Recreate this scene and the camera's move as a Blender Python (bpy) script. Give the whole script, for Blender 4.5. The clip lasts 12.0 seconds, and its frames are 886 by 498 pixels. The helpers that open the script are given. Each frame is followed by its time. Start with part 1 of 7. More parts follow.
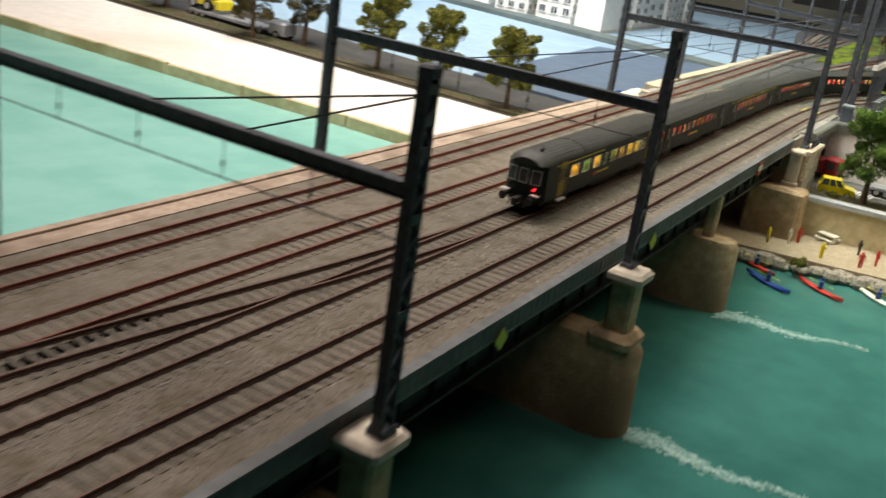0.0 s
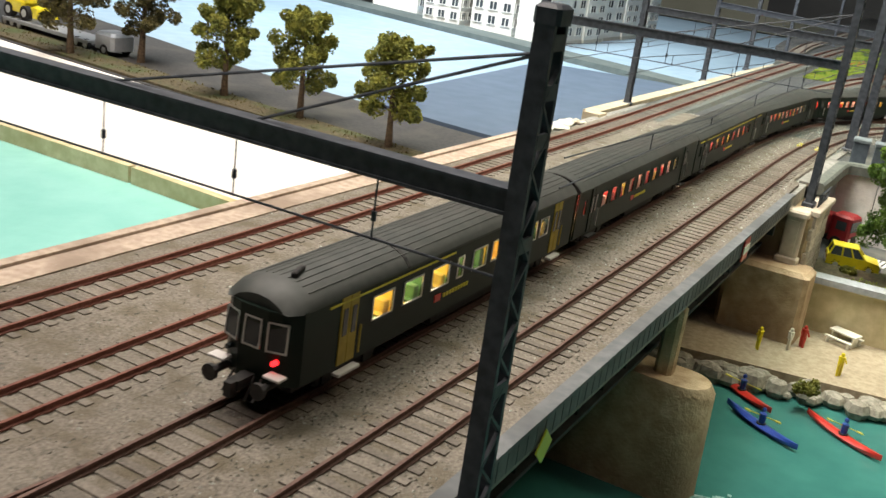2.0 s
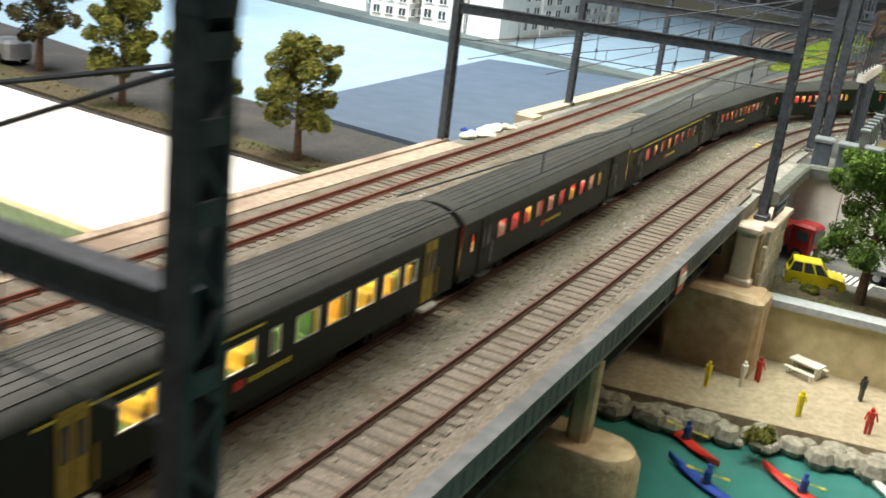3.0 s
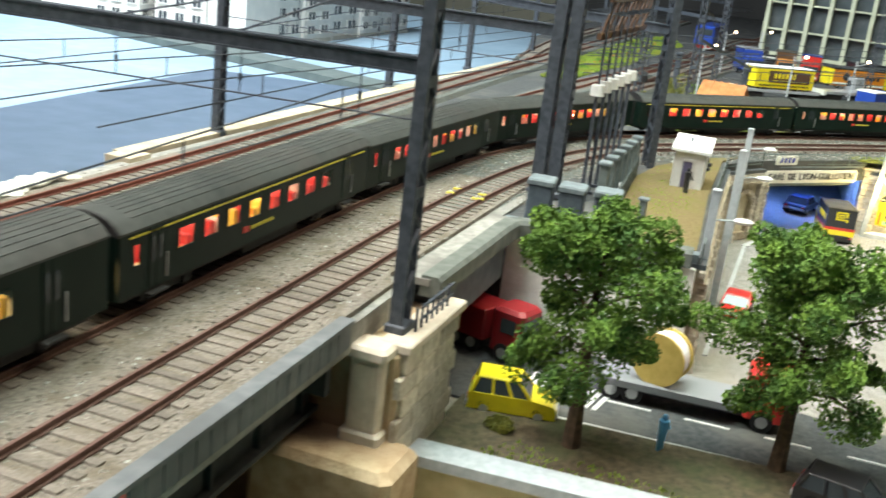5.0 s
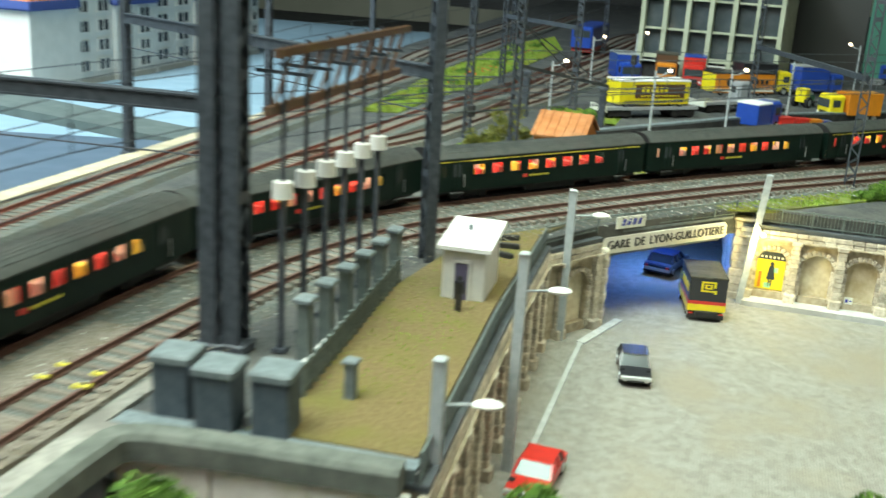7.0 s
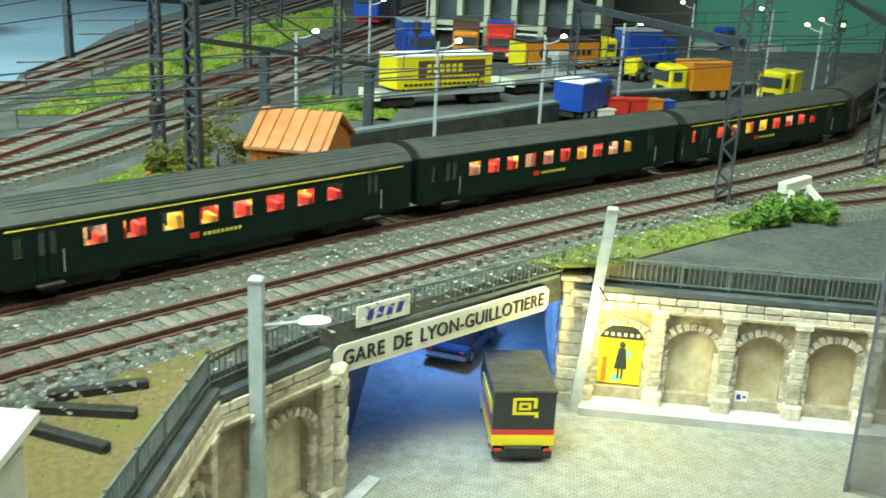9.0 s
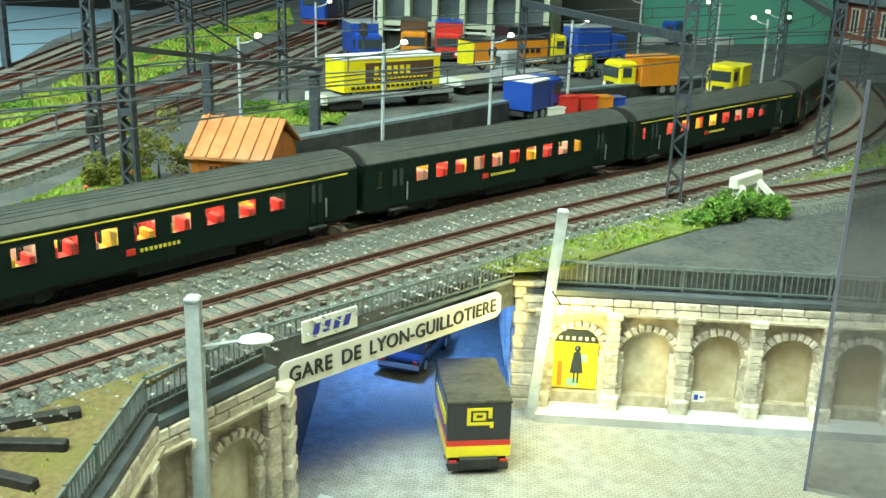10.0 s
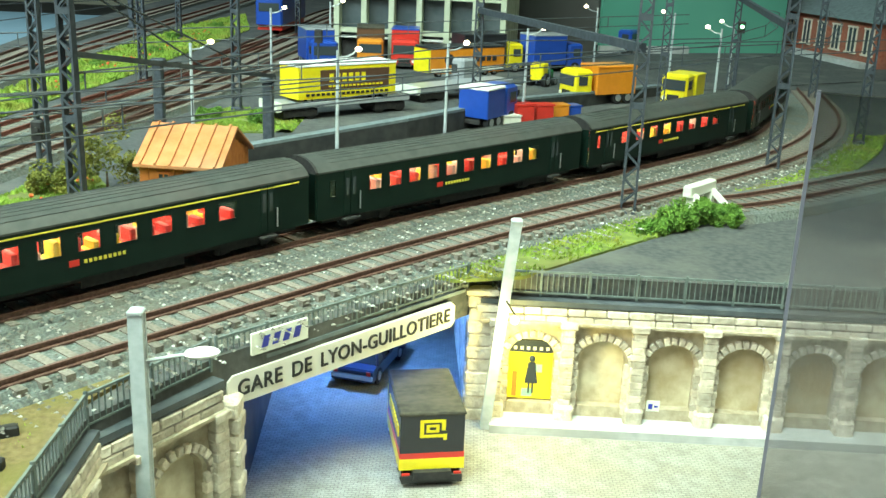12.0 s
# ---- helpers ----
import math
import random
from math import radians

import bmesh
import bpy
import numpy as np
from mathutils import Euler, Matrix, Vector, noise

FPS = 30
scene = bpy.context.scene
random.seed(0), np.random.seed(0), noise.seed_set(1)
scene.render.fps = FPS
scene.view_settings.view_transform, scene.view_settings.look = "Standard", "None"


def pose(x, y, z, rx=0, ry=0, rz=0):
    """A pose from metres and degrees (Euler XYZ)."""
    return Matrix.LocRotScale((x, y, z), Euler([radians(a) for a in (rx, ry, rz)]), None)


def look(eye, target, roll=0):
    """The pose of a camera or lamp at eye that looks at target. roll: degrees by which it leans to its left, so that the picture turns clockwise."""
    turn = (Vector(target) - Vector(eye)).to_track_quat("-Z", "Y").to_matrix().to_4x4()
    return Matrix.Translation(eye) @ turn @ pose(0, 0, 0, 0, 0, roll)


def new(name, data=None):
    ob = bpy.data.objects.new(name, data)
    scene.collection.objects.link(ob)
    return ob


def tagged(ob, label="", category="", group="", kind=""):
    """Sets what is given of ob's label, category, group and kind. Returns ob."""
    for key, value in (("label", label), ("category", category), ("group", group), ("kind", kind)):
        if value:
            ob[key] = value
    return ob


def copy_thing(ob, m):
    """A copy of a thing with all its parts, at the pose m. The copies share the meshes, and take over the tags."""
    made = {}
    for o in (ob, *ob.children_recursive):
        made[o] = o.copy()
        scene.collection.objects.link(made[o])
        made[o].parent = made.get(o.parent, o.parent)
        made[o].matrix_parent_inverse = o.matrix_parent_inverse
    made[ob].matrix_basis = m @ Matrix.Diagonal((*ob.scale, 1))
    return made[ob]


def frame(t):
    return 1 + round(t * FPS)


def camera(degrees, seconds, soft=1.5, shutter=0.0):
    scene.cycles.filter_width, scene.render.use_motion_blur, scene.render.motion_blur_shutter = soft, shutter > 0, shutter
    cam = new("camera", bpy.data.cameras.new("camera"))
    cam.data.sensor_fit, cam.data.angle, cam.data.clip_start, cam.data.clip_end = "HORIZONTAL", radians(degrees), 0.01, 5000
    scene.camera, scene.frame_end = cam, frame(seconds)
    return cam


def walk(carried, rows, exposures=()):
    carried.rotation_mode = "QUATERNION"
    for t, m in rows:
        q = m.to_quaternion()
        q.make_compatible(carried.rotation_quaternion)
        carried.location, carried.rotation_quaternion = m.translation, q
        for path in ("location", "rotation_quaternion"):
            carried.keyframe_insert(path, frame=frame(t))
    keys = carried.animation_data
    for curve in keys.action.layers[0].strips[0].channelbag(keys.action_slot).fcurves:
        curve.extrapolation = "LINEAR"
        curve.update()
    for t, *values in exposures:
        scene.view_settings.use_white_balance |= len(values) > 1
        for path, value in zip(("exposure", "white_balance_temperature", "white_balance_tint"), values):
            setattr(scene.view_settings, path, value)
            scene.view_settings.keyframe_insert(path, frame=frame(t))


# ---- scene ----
cam = camera(47.44, 12.0, 1.5, 0.5)
EXPOSURES = [(0, 0.18, 6700, 22), (1.5, 0.28, 6600, 21), (2.5, 0.45, 6500, 20), (4.5, 0.22, 6200, 18), (5.5, 0.92, 6000, 15), (6, 0.72, 5980, 12), (6.5, 0.64, 5960, 8), (7, 0.25, 5950, 4), (9.5, 0.45, 5800, -8), (12, 0.75, 5800, -8)]
PATH = [
    (0, (0.1088, 0.0142, 0.1882), (-0.3531, 0.8351, -0.1476), 8.47),
    (0.5, (0.0662, 0.1361, 0.1712), (-0.3532, 0.9833, -0.1549), 9.28),
    (1, (0.0293, 0.2497, 0.1509), (-0.3916, 1.1033, -0.1558), 11.61),
    (1.5, (0.0286, 0.3160, 0.1571), (-0.4174, 1.1579, -0.1469), 8.38),
    (2, (0.0172, 0.3585, 0.1482), (-0.4299, 1.1955, -0.1673), 8.07),
    (2.5, (0.0138, 0.4010, 0.1443), (-0.4287, 1.2402, -0.1718), 7.55),
    (4.3, (0.0291, 0.6759, 0.1417), (-0.3706, 1.5378, -0.1702), 5.22),
    (4.5, (0.0381, 0.7066, 0.1344), (-0.3524, 1.5759, -0.1686), 5.27),
    (5, (0.0377, 0.7538, 0.1292), (-0.2735, 1.6576, -0.1646), 6.91),
    (5.5, (0.0410, 0.7838, 0.1345), (-0.2483, 1.6950, -0.1589), 7.37),
    (6, (0.0580, 0.8192, 0.1440), (-0.2111, 1.7340, -0.1571), 5.66),
    (6.5, (0.0679, 0.8796, 0.1557), (-0.2295, 1.7919, -0.1255), 4.23),
    (7, (0.0780, 0.9849, 0.1475), (-0.1811, 1.9059, -0.1436), 3.47),
    (7.5, (0.0776, 1.1009, 0.1284), (-0.1506, 2.0242, -0.1805), 3.84),
    (9.5, (0.0786, 1.2702, 0.1186), (0.0124, 2.2207, -0.1848), 2.03),
    (10, (0.0810, 1.2717, 0.1190), (0.0254, 2.2226, -0.1854), 1.75),
    (10.5, (0.0808, 1.2739, 0.1177), (0.0417, 2.2258, -0.1861), 2.39),
    (11, (0.0814, 1.2755, 0.1175), (0.0573, 2.2305, -0.1782), 2.46),
    (11.5, (0.0835, 1.2761, 0.1174), (0.0644, 2.2318, -0.1760), 2.45),
    (12, (0.0831, 1.2761, 0.1188), (0.0673, 2.2310, -0.1777), 2.37),
]
walk(cam, [(t, look(eye, target, roll)) for t, eye, target, roll in PATH], EXPOSURES)

# ---- world and unseen hall lights ----
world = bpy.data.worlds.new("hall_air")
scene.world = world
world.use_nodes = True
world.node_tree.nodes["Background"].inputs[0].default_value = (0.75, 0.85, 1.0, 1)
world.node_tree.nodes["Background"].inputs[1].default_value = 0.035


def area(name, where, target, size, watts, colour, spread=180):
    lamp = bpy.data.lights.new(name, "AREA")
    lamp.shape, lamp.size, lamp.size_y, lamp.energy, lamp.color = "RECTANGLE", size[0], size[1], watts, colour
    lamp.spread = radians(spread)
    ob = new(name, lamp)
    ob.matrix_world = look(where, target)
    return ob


# unseen area lights, added overhead and aimed until each part is bright enough
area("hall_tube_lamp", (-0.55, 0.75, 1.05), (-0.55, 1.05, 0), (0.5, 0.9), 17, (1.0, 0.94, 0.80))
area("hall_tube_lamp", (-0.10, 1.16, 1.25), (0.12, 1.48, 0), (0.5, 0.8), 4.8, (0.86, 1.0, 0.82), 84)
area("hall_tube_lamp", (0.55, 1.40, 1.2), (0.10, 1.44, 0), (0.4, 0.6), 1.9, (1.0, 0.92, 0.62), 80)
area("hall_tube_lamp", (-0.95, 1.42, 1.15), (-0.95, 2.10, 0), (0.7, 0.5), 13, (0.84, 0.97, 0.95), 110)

# added from the right to brighten the piers and bridge side
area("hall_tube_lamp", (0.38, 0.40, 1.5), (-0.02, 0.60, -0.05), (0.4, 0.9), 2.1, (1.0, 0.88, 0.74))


def point(name, where, watts, colour, radius=0.003):
    lamp = bpy.data.lights.new(name, "POINT")
    lamp.energy, lamp.color, lamp.shadow_soft_size = watts, colour, radius
    new(name, lamp).location = where


point("wall_lamp_glow", (0.105, 1.624, -0.024), 0.060, (1.0, 0.78, 0.26))
point("tunnel_lamp_glow", (0.040, 1.680, -0.024), 0.19, (0.16, 0.34, 1.0))


# ---- materials ----
def material(name, base, second=None, scale=400.0, rough=0.8, metal=0.0, bump=0.0, bump_scale=None, detail=4.0, vary=0.0, emit=0.0, spread=(0.35, 0.65), third=None, coat=0.0):
    """A procedural surface: two colours mixed by noise, a coarser third one for stains, grain by bump."""
    m = bpy.data.materials.new(name)
    m.use_nodes = True
    nt = m.node_tree
    n, lk = nt.nodes, nt.links
    b = n["Principled BSDF"]
    b.inputs["Roughness"].default_value, b.inputs["Metallic"].default_value = rough, metal
    b.inputs["Coat Weight"].default_value = coat
    co = n.new("ShaderNodeTexCoord")
    where = co.outputs["Object"]
    if vary:
        info = n.new("ShaderNodeObjectInfo")
        add = n.new("ShaderNodeVectorMath")
        add.operation = "ADD"
        lk.new(co.outputs["Object"], add.inputs[0])
        lk.new(info.outputs["Location"], add.inputs[1])
        where = add.outputs[0]
    out = None
    if second:
        tex = n.new("ShaderNodeTexNoise")
        tex.inputs["Scale"].default_value, tex.inputs["Detail"].default_value = scale, detail
        lk.new(where, tex.inputs["Vector"])
        ramp = n.new("ShaderNodeValToRGB")
        ramp.color_ramp.elements[0].position, ramp.color_ramp.elements[1].position = spread
        ramp.color_ramp.elements[0].color, ramp.color_ramp.elements[1].color = (*base, 1), (*second, 1)
        lk.new(tex.outputs["Fac"], ramp.inputs[0])
        out = ramp.outputs[0]
        if third:
            big = n.new("ShaderNodeTexNoise")
            big.inputs["Scale"].default_value, big.inputs["Detail"].default_value = scale * 0.09, 5
            lk.new(where, big.inputs["Vector"])
            r2 = n.new("ShaderNodeValToRGB")
            r2.color_ramp.elements[0].position, r2.color_ramp.elements[1].position = 0.48, 0.68
            lk.new(big.outputs["Fac"], r2.inputs[0])
            mix = n.new("ShaderNodeMix")
            mix.data_type = "RGBA"
            lk.new(r2.outputs[0], mix.inputs[0])
            lk.new(out, mix.inputs[6])
            mix.inputs[7].default_value = (*third, 1)
            out = mix.outputs[2]
    if vary:
        hsv = n.new("ShaderNodeHueSaturation")
        mr = n.new("ShaderNodeMapRange")
        mr.inputs["To Min"].default_value, mr.inputs["To Max"].default_value = 1 - vary, 1 + vary
        lk.new(info.outputs["Random"], mr.inputs["Value"])
        lk.new(mr.outputs[0], hsv.inputs["Value"])
        if out:
            lk.new(out, hsv.inputs["Color"])
        else:
            hsv.inputs["Color"].default_value = (*base, 1)
        out = hsv.outputs[0]
    if out:
        lk.new(out, b.inputs["Base Color"])
    else:
        b.inputs["Base Color"].default_value = (*base, 1)
    if bump:
        bt = n.new("ShaderNodeTexNoise")
        bt.inputs["Scale"].default_value, bt.inputs["Detail"].default_value = bump_scale or scale, 6
        lk.new(where, bt.inputs["Vector"])
        bp = n.new("ShaderNodeBump")
        bp.inputs["Strength"].default_value, bp.inputs["Distance"].default_value = min(1.0, bump), 0.001
        lk.new(bt.outputs["Fac"], bp.inputs["Height"])
        lk.new(bp.outputs[0], b.inputs["Normal"])
    if emit:
        b.inputs["Emission Color"].default_value = (*base, 1)
        b.inputs["Emission Strength"].default_value = emit
    return m


def glass(name, tint=(1, 1, 1), rough=0.02, clear=0.85, shine=0.04):
    m = bpy.data.materials.new(name)
    m.use_nodes = True
    nt = m.node_tree
    n, lk = nt.nodes, nt.links
    n.remove(n["Principled BSDF"])
    t, g, f, p, q, mix = n.new("ShaderNodeBsdfTransparent"), n.new("ShaderNodeBsdfGlossy"), n.new("ShaderNodeLayerWeight"), n.new("ShaderNodeMath"), n.new("ShaderNodeMath"), n.new("ShaderNodeMixShader")
    t.inputs[0].default_value = (*[c * clear for c in tint], 1)
    g.inputs["Roughness"].default_value = rough
    f.inputs["Blend"].default_value = 0.5
    p.operation, q.operation = "POWER", "MULTIPLY_ADD"
    p.inputs[1].default_value, q.inputs[1].default_value, q.inputs[2].default_value = 5.0, 0.8, shine
    lk.new(f.outputs["Facing"], p.inputs[0])
    lk.new(p.outputs[0], q.inputs[0])
    lk.new(q.outputs[0], mix.inputs[0])
    lk.new(t.outputs[0], mix.inputs[1])
    lk.new(g.outputs[0], mix.inputs[2])
    lk.new(mix.outputs[0], n["Material Output"].inputs[0])
    return m


BALLAST = material("ballast_stone", (0.135, 0.120, 0.098), (0.255, 0.230, 0.190), 900, 0.95, bump=0.7, bump_scale=1100, third=(0.13, 0.11, 0.075))
GREYBALLAST = material("grey_green_ballast", (0.068, 0.079, 0.073), (0.165, 0.180, 0.166), 900, 0.95, bump=0.8, bump_scale=1100, third=(0.12, 0.118, 0.095))
STONES = material("loose_ballast", (0.13, 0.122, 0.102), (0.37, 0.355, 0.31), 500, 0.9, spread=(0.3, 0.7))
nodes, links = STONES.node_tree.nodes, STONES.node_tree.links
chip, tone = nodes.new("ShaderNodeNewGeometry"), nodes.new("ShaderNodeValToRGB")
for at, colour in ((0.35, (0.145, 0.138, 0.115, 1)), (0.72, (0.25, 0.24, 0.205, 1)), (0.93, (0.36, 0.36, 0.32, 1))):
    tone.color_ramp.elements.new(at).color = colour
tone.color_ramp.elements[0].color, tone.color_ramp.elements[-1].color = (0.125, 0.118, 0.10, 1), (0.60, 0.65, 0.60, 1)
links.new(chip.outputs["Random Per Island"], tone.inputs[0])
links.new(tone.outputs[0], nodes["Principled BSDF"].inputs["Base Color"])
RAILRED = material("red_rusty_rail", (0.15, 0.045, 0.030), (0.23, 0.085, 0.058), 900, 0.65, 0.1)
RAIL = material("rusty_rail", (0.095, 0.048, 0.036), (0.155, 0.086, 0.066), 900, 0.65, 0.1)
SLEEPER = material("sleeper_wood", (0.130, 0.115, 0.095), (0.205, 0.182, 0.152), 900, 0.9, vary=0.25)
STEEL = material("blue_grey_steel", (0.035, 0.043, 0.056), (0.070, 0.082, 0.102), 300, 0.55, 0.1)
GIRDER = material("girder_paint", (0.055, 0.066, 0.077), (0.095, 0.108, 0.118), 160, 0.6, third=(0.045, 0.05, 0.055))
FASCIAGREY = material("edge_beam_grey", (0.115, 0.128, 0.138), (0.170, 0.182, 0.190), 160, 0.75, third=(0.085, 0.092, 0.096))
# near-black: deck steel and ramp wall, and painted shade in the underpass
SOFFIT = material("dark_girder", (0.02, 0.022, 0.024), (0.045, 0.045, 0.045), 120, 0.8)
SANDSTRIP = material("sandy_edge_concrete", (0.36, 0.28, 0.22), (0.50, 0.41, 0.33), 260, 0.9, bump=0.4, third=(0.26, 0.20, 0.155))
CONCRETE = material("walkway_concrete", (0.22, 0.22, 0.20), (0.34, 0.33, 0.30), 260, 0.9, bump=0.4, third=(0.16, 0.155, 0.14))
PARAPET = material("parapet_concrete", (0.095, 0.108, 0.095), (0.15, 0.163, 0.145), 160, 0.9, bump=0.4, third=(0.19, 0.20, 0.175))
STONE = material("pier_stone", (0.42, 0.30, 0.175), (0.60, 0.47, 0.30), 130, 0.9, bump=0.6, bump_scale=500, third=(0.27, 0.18, 0.11))
PALE = material("pale_pilaster", (0.55, 0.49, 0.40), (0.70, 0.64, 0.54), 150, 0.85, bump=0.3, third=(0.46, 0.37, 0.27))
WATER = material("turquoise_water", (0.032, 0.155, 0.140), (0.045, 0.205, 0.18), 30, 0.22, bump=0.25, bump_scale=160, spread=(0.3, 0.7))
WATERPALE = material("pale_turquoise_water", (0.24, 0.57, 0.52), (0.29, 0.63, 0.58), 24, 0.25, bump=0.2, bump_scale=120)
FOAM = material("foam", (0.12, 0.33, 0.31), (0.42, 0.60, 0.56), 300, 0.8)
WHITE = material("white_board", (0.76, 0.74, 0.69), (0.84, 0.82, 0.78), 60, 0.85, third=(0.70, 0.66, 0.58))
PLASTERWHITE = material("rough_white_plaster", (0.70, 0.69, 0.64), (0.84, 0.83, 0.79), 90, 0.9, bump=0.9, bump_scale=260, third=(0.58, 0.55, 0.48))
QUAY = material("quay_wall", (0.50, 0.44, 0.25), (0.64, 0.57, 0.36), 120, 0.9, bump=0.4, third=(0.40, 0.33, 0.16))
SLATE = material("slate_blue_board", (0.070, 0.105, 0.155), (0.088, 0.125, 0.180), 40, 0.7, third=(0.062, 0.092, 0.135))
PALEBLUE = material("pale_blue_board", (0.25, 0.36, 0.45), (0.29, 0.40, 0.49), 40, 0.75, third=(0.22, 0.32, 0.40))
ROADDARK = material("dark_street", (0.035, 0.035, 0.036), (0.055, 0.054, 0.053), 300, 0.9, third=(0.07, 0.067, 0.06))
BANDGREY = material("grey_green_board", (0.085, 0.110, 0.108), (0.115, 0.142, 0.138), 60, 0.85, third=(0.07, 0.09, 0.088))
ASPHALT = material("asphalt", (0.045, 0.049, 0.051), (0.080, 0.084, 0.084), 350, 0.9, bump=0.3, third=(0.11, 0.11, 0.10))
EARTH = material("brown_earth", (0.060, 0.052, 0.028), (0.125, 0.098, 0.055), 300, 0.95, bump=0.6, third=(0.055, 0.075, 0.024))
SAND = material("sandy_yard", (0.125, 0.092, 0.034), (0.185, 0.142, 0.058), 500, 0.95, bump=0.5, third=(0.14, 0.125, 0.03))
COBBLE = material("pale_cobbles", (0.26, 0.247, 0.217), (0.35, 0.337, 0.297), 220, 0.8, third=(0.31, 0.275, 0.21))
# rows of tiny setts pressed into the plaza
nodes, links = COBBLE.node_tree.nodes, COBBLE.node_tree.links
setts, dark, rise = nodes.new("ShaderNodeTexBrick"), nodes.new("ShaderNodeMix"), nodes.new("ShaderNodeBump")
setts.inputs["Scale"].default_value, setts.inputs["Mortar Size"].default_value = 190.0, 0.03
setts.inputs["Color1"].default_value, setts.inputs["Color2"].default_value, setts.inputs["Mortar"].default_value = (1, 1, 1, 1), (0.86, 0.86, 0.86, 1), (0.45, 0.45, 0.45, 1)
links.new(nodes["Texture Coordinate"].outputs["Object"], setts.inputs["Vector"])
dark.data_type, dark.blend_type = "RGBA", "MULTIPLY"
dark.inputs[0].default_value = 0.8
links.new(nodes["Principled BSDF"].inputs["Base Color"].links[0].from_socket, dark.inputs[6])
links.new(setts.outputs["Color"], dark.inputs[7])
links.new(dark.outputs[2], nodes["Principled BSDF"].inputs["Base Color"])
rise.inputs["Strength"].default_value, rise.inputs["Distance"].default_value = 0.5, 0.0006
links.new(setts.outputs["Color"], rise.inputs["Height"])
links.new(rise.outputs[0], nodes["Principled BSDF"].inputs["Normal"])
LIME = material("limestone", (0.46, 0.41, 0.32), (0.62, 0.57, 0.47), 350, 0.9, bump=0.8, bump_scale=700, vary=0.26)
RENDER = material("niche_plaster", (0.50, 0.42, 0.26), (0.74, 0.68, 0.50), 130, 0.9, bump=0.4, bump_scale=400, third=(0.34, 0.25, 0.12))
MORTAR = material("brown_masonry", (0.34, 0.29, 0.20), (0.48, 0.42, 0.31), 300, 0.95, bump=0.5)
PAVE = material("pale_pavement", (0.40, 0.41, 0.41), (0.50, 0.51, 0.51), 200, 0.85, third=(0.34, 0.34, 0.32))
MOSS = material("mossy_soil", (0.095, 0.13, 0.022), (0.19, 0.24, 0.045), 160, 0.95, bump=0.6, third=(0.13, 0.115, 0.04))
GRASS = material("grass_flock", (0.14, 0.23, 0.022), (0.33, 0.46, 0.06), 300, 0.95, spread=(0.3, 0.7), third=(0.30, 0.30, 0.05))
LEAF = material("leaf_green", (0.040, 0.105, 0.012), (0.16, 0.28, 0.030), 90, 0.75)
LEAFBRIGHT = material("bush_green", (0.08, 0.17, 0.018), (0.20, 0.34, 0.045), 200, 0.85)
LEAFOLIVE = material("leaf_olive", (0.075, 0.090, 0.010), (0.27, 0.27, 0.040), 110, 0.8)
LEAFDARK = material("leaf_dark", (0.045, 0.042, 0.013), (0.15, 0.125, 0.035), 120, 0.8)
BARK = material("bark", (0.06, 0.04, 0.025), (0.13, 0.085, 0.05), 300, 0.95, bump=0.5)
CARGREEN = material("bottle_green_paint", (0.005, 0.014, 0.010), (0.008, 0.019, 0.014), 60, 0.42)
CARGREEN.node_tree.nodes["Principled BSDF"].inputs["Specular IOR Level"].default_value = 0.22
ROOF = material("coach_roof", (0.040, 0.046, 0.043), (0.062, 0.066, 0.061), 130, 0.6, third=(0.060, 0.052, 0.048))
BLACK = material("black_metal", (0.012, 0.012, 0.013), (0.03, 0.028, 0.026), 400, 0.7)
OCHRE = material("ochre_door", (0.36, 0.27, 0.035), (0.44, 0.33, 0.05), 200, 0.6)
YELLOWLINE = material("yellow_line", (0.62, 0.55, 0.06), rough=0.6)
SILVER = material("silver_frame", (0.55, 0.57, 0.58), rough=0.35, metal=0.8)
STEPWHITE = material("pale_step", (0.66, 0.64, 0.62), rough=0.6)
PANE = glass("window_glass", (1, 1, 1), 0.03, 0.92)
DARKPANE = material("cab_glass", (0.045, 0.055, 0.06), rough=0.12)
REDLIGHT = material("red_tail_light", (1.0, 0.02, 0.02), emit=3.0)
CEILGLOW = material("coach_lamp_strip", (1.0, 0.90, 0.62), emit=10.0)
LAMPGLOW = material("street_lamp_glass", (1.0, 0.70, 0.42), emit=9.0)
BLUEGLOW = material("tunnel_lamp_glass", (0.25, 0.45, 1.0), emit=3.0)
INTERIOR = material("coach_wall_inside", (0.34, 0.25, 0.11), rough=0.7)
SEATRED = material("red_seat", (0.55, 0.03, 0.025), rough=0.8)
SEATGREEN = material("green_seat", (0.10, 0.26, 0.06), rough=0.8)
SEATYELLOW = material("yellow_seat", (0.75, 0.50, 0.04), rough=0.8)
SEATWHITE = material("pale_seat", (0.55, 0.33, 0.28), rough=0.8)
POLE = material("grey_lamp_pole", (0.36, 0.40, 0.42), (0.46, 0.50, 0.52), 300, 0.6)
WOODORANGE = material("orange_boards", (0.42, 0.13, 0.015), (0.55, 0.20, 0.03), 180, 0.7, third=(0.30, 0.09, 0.02))
ROOFORANGE = material("orange_roof", (0.40, 0.150, 0.040), (0.52, 0.22, 0.075), 160, 0.7, third=(0.42, 0.22, 0.12))
HUTWHITE = material("white_hut_wall", (0.62, 0.62, 0.60), (0.74, 0.73, 0.70), 160, 0.8)
ROOFWHITE = material("white_roof", (0.78, 0.78, 0.77), rough=0.7)
VIOLET = material("violet_door", (0.10, 0.09, 0.16), rough=0.6)
SUBSTEEL = material("substation_grey", (0.12, 0.15, 0.165), (0.18, 0.215, 0.23), 240, 0.7)
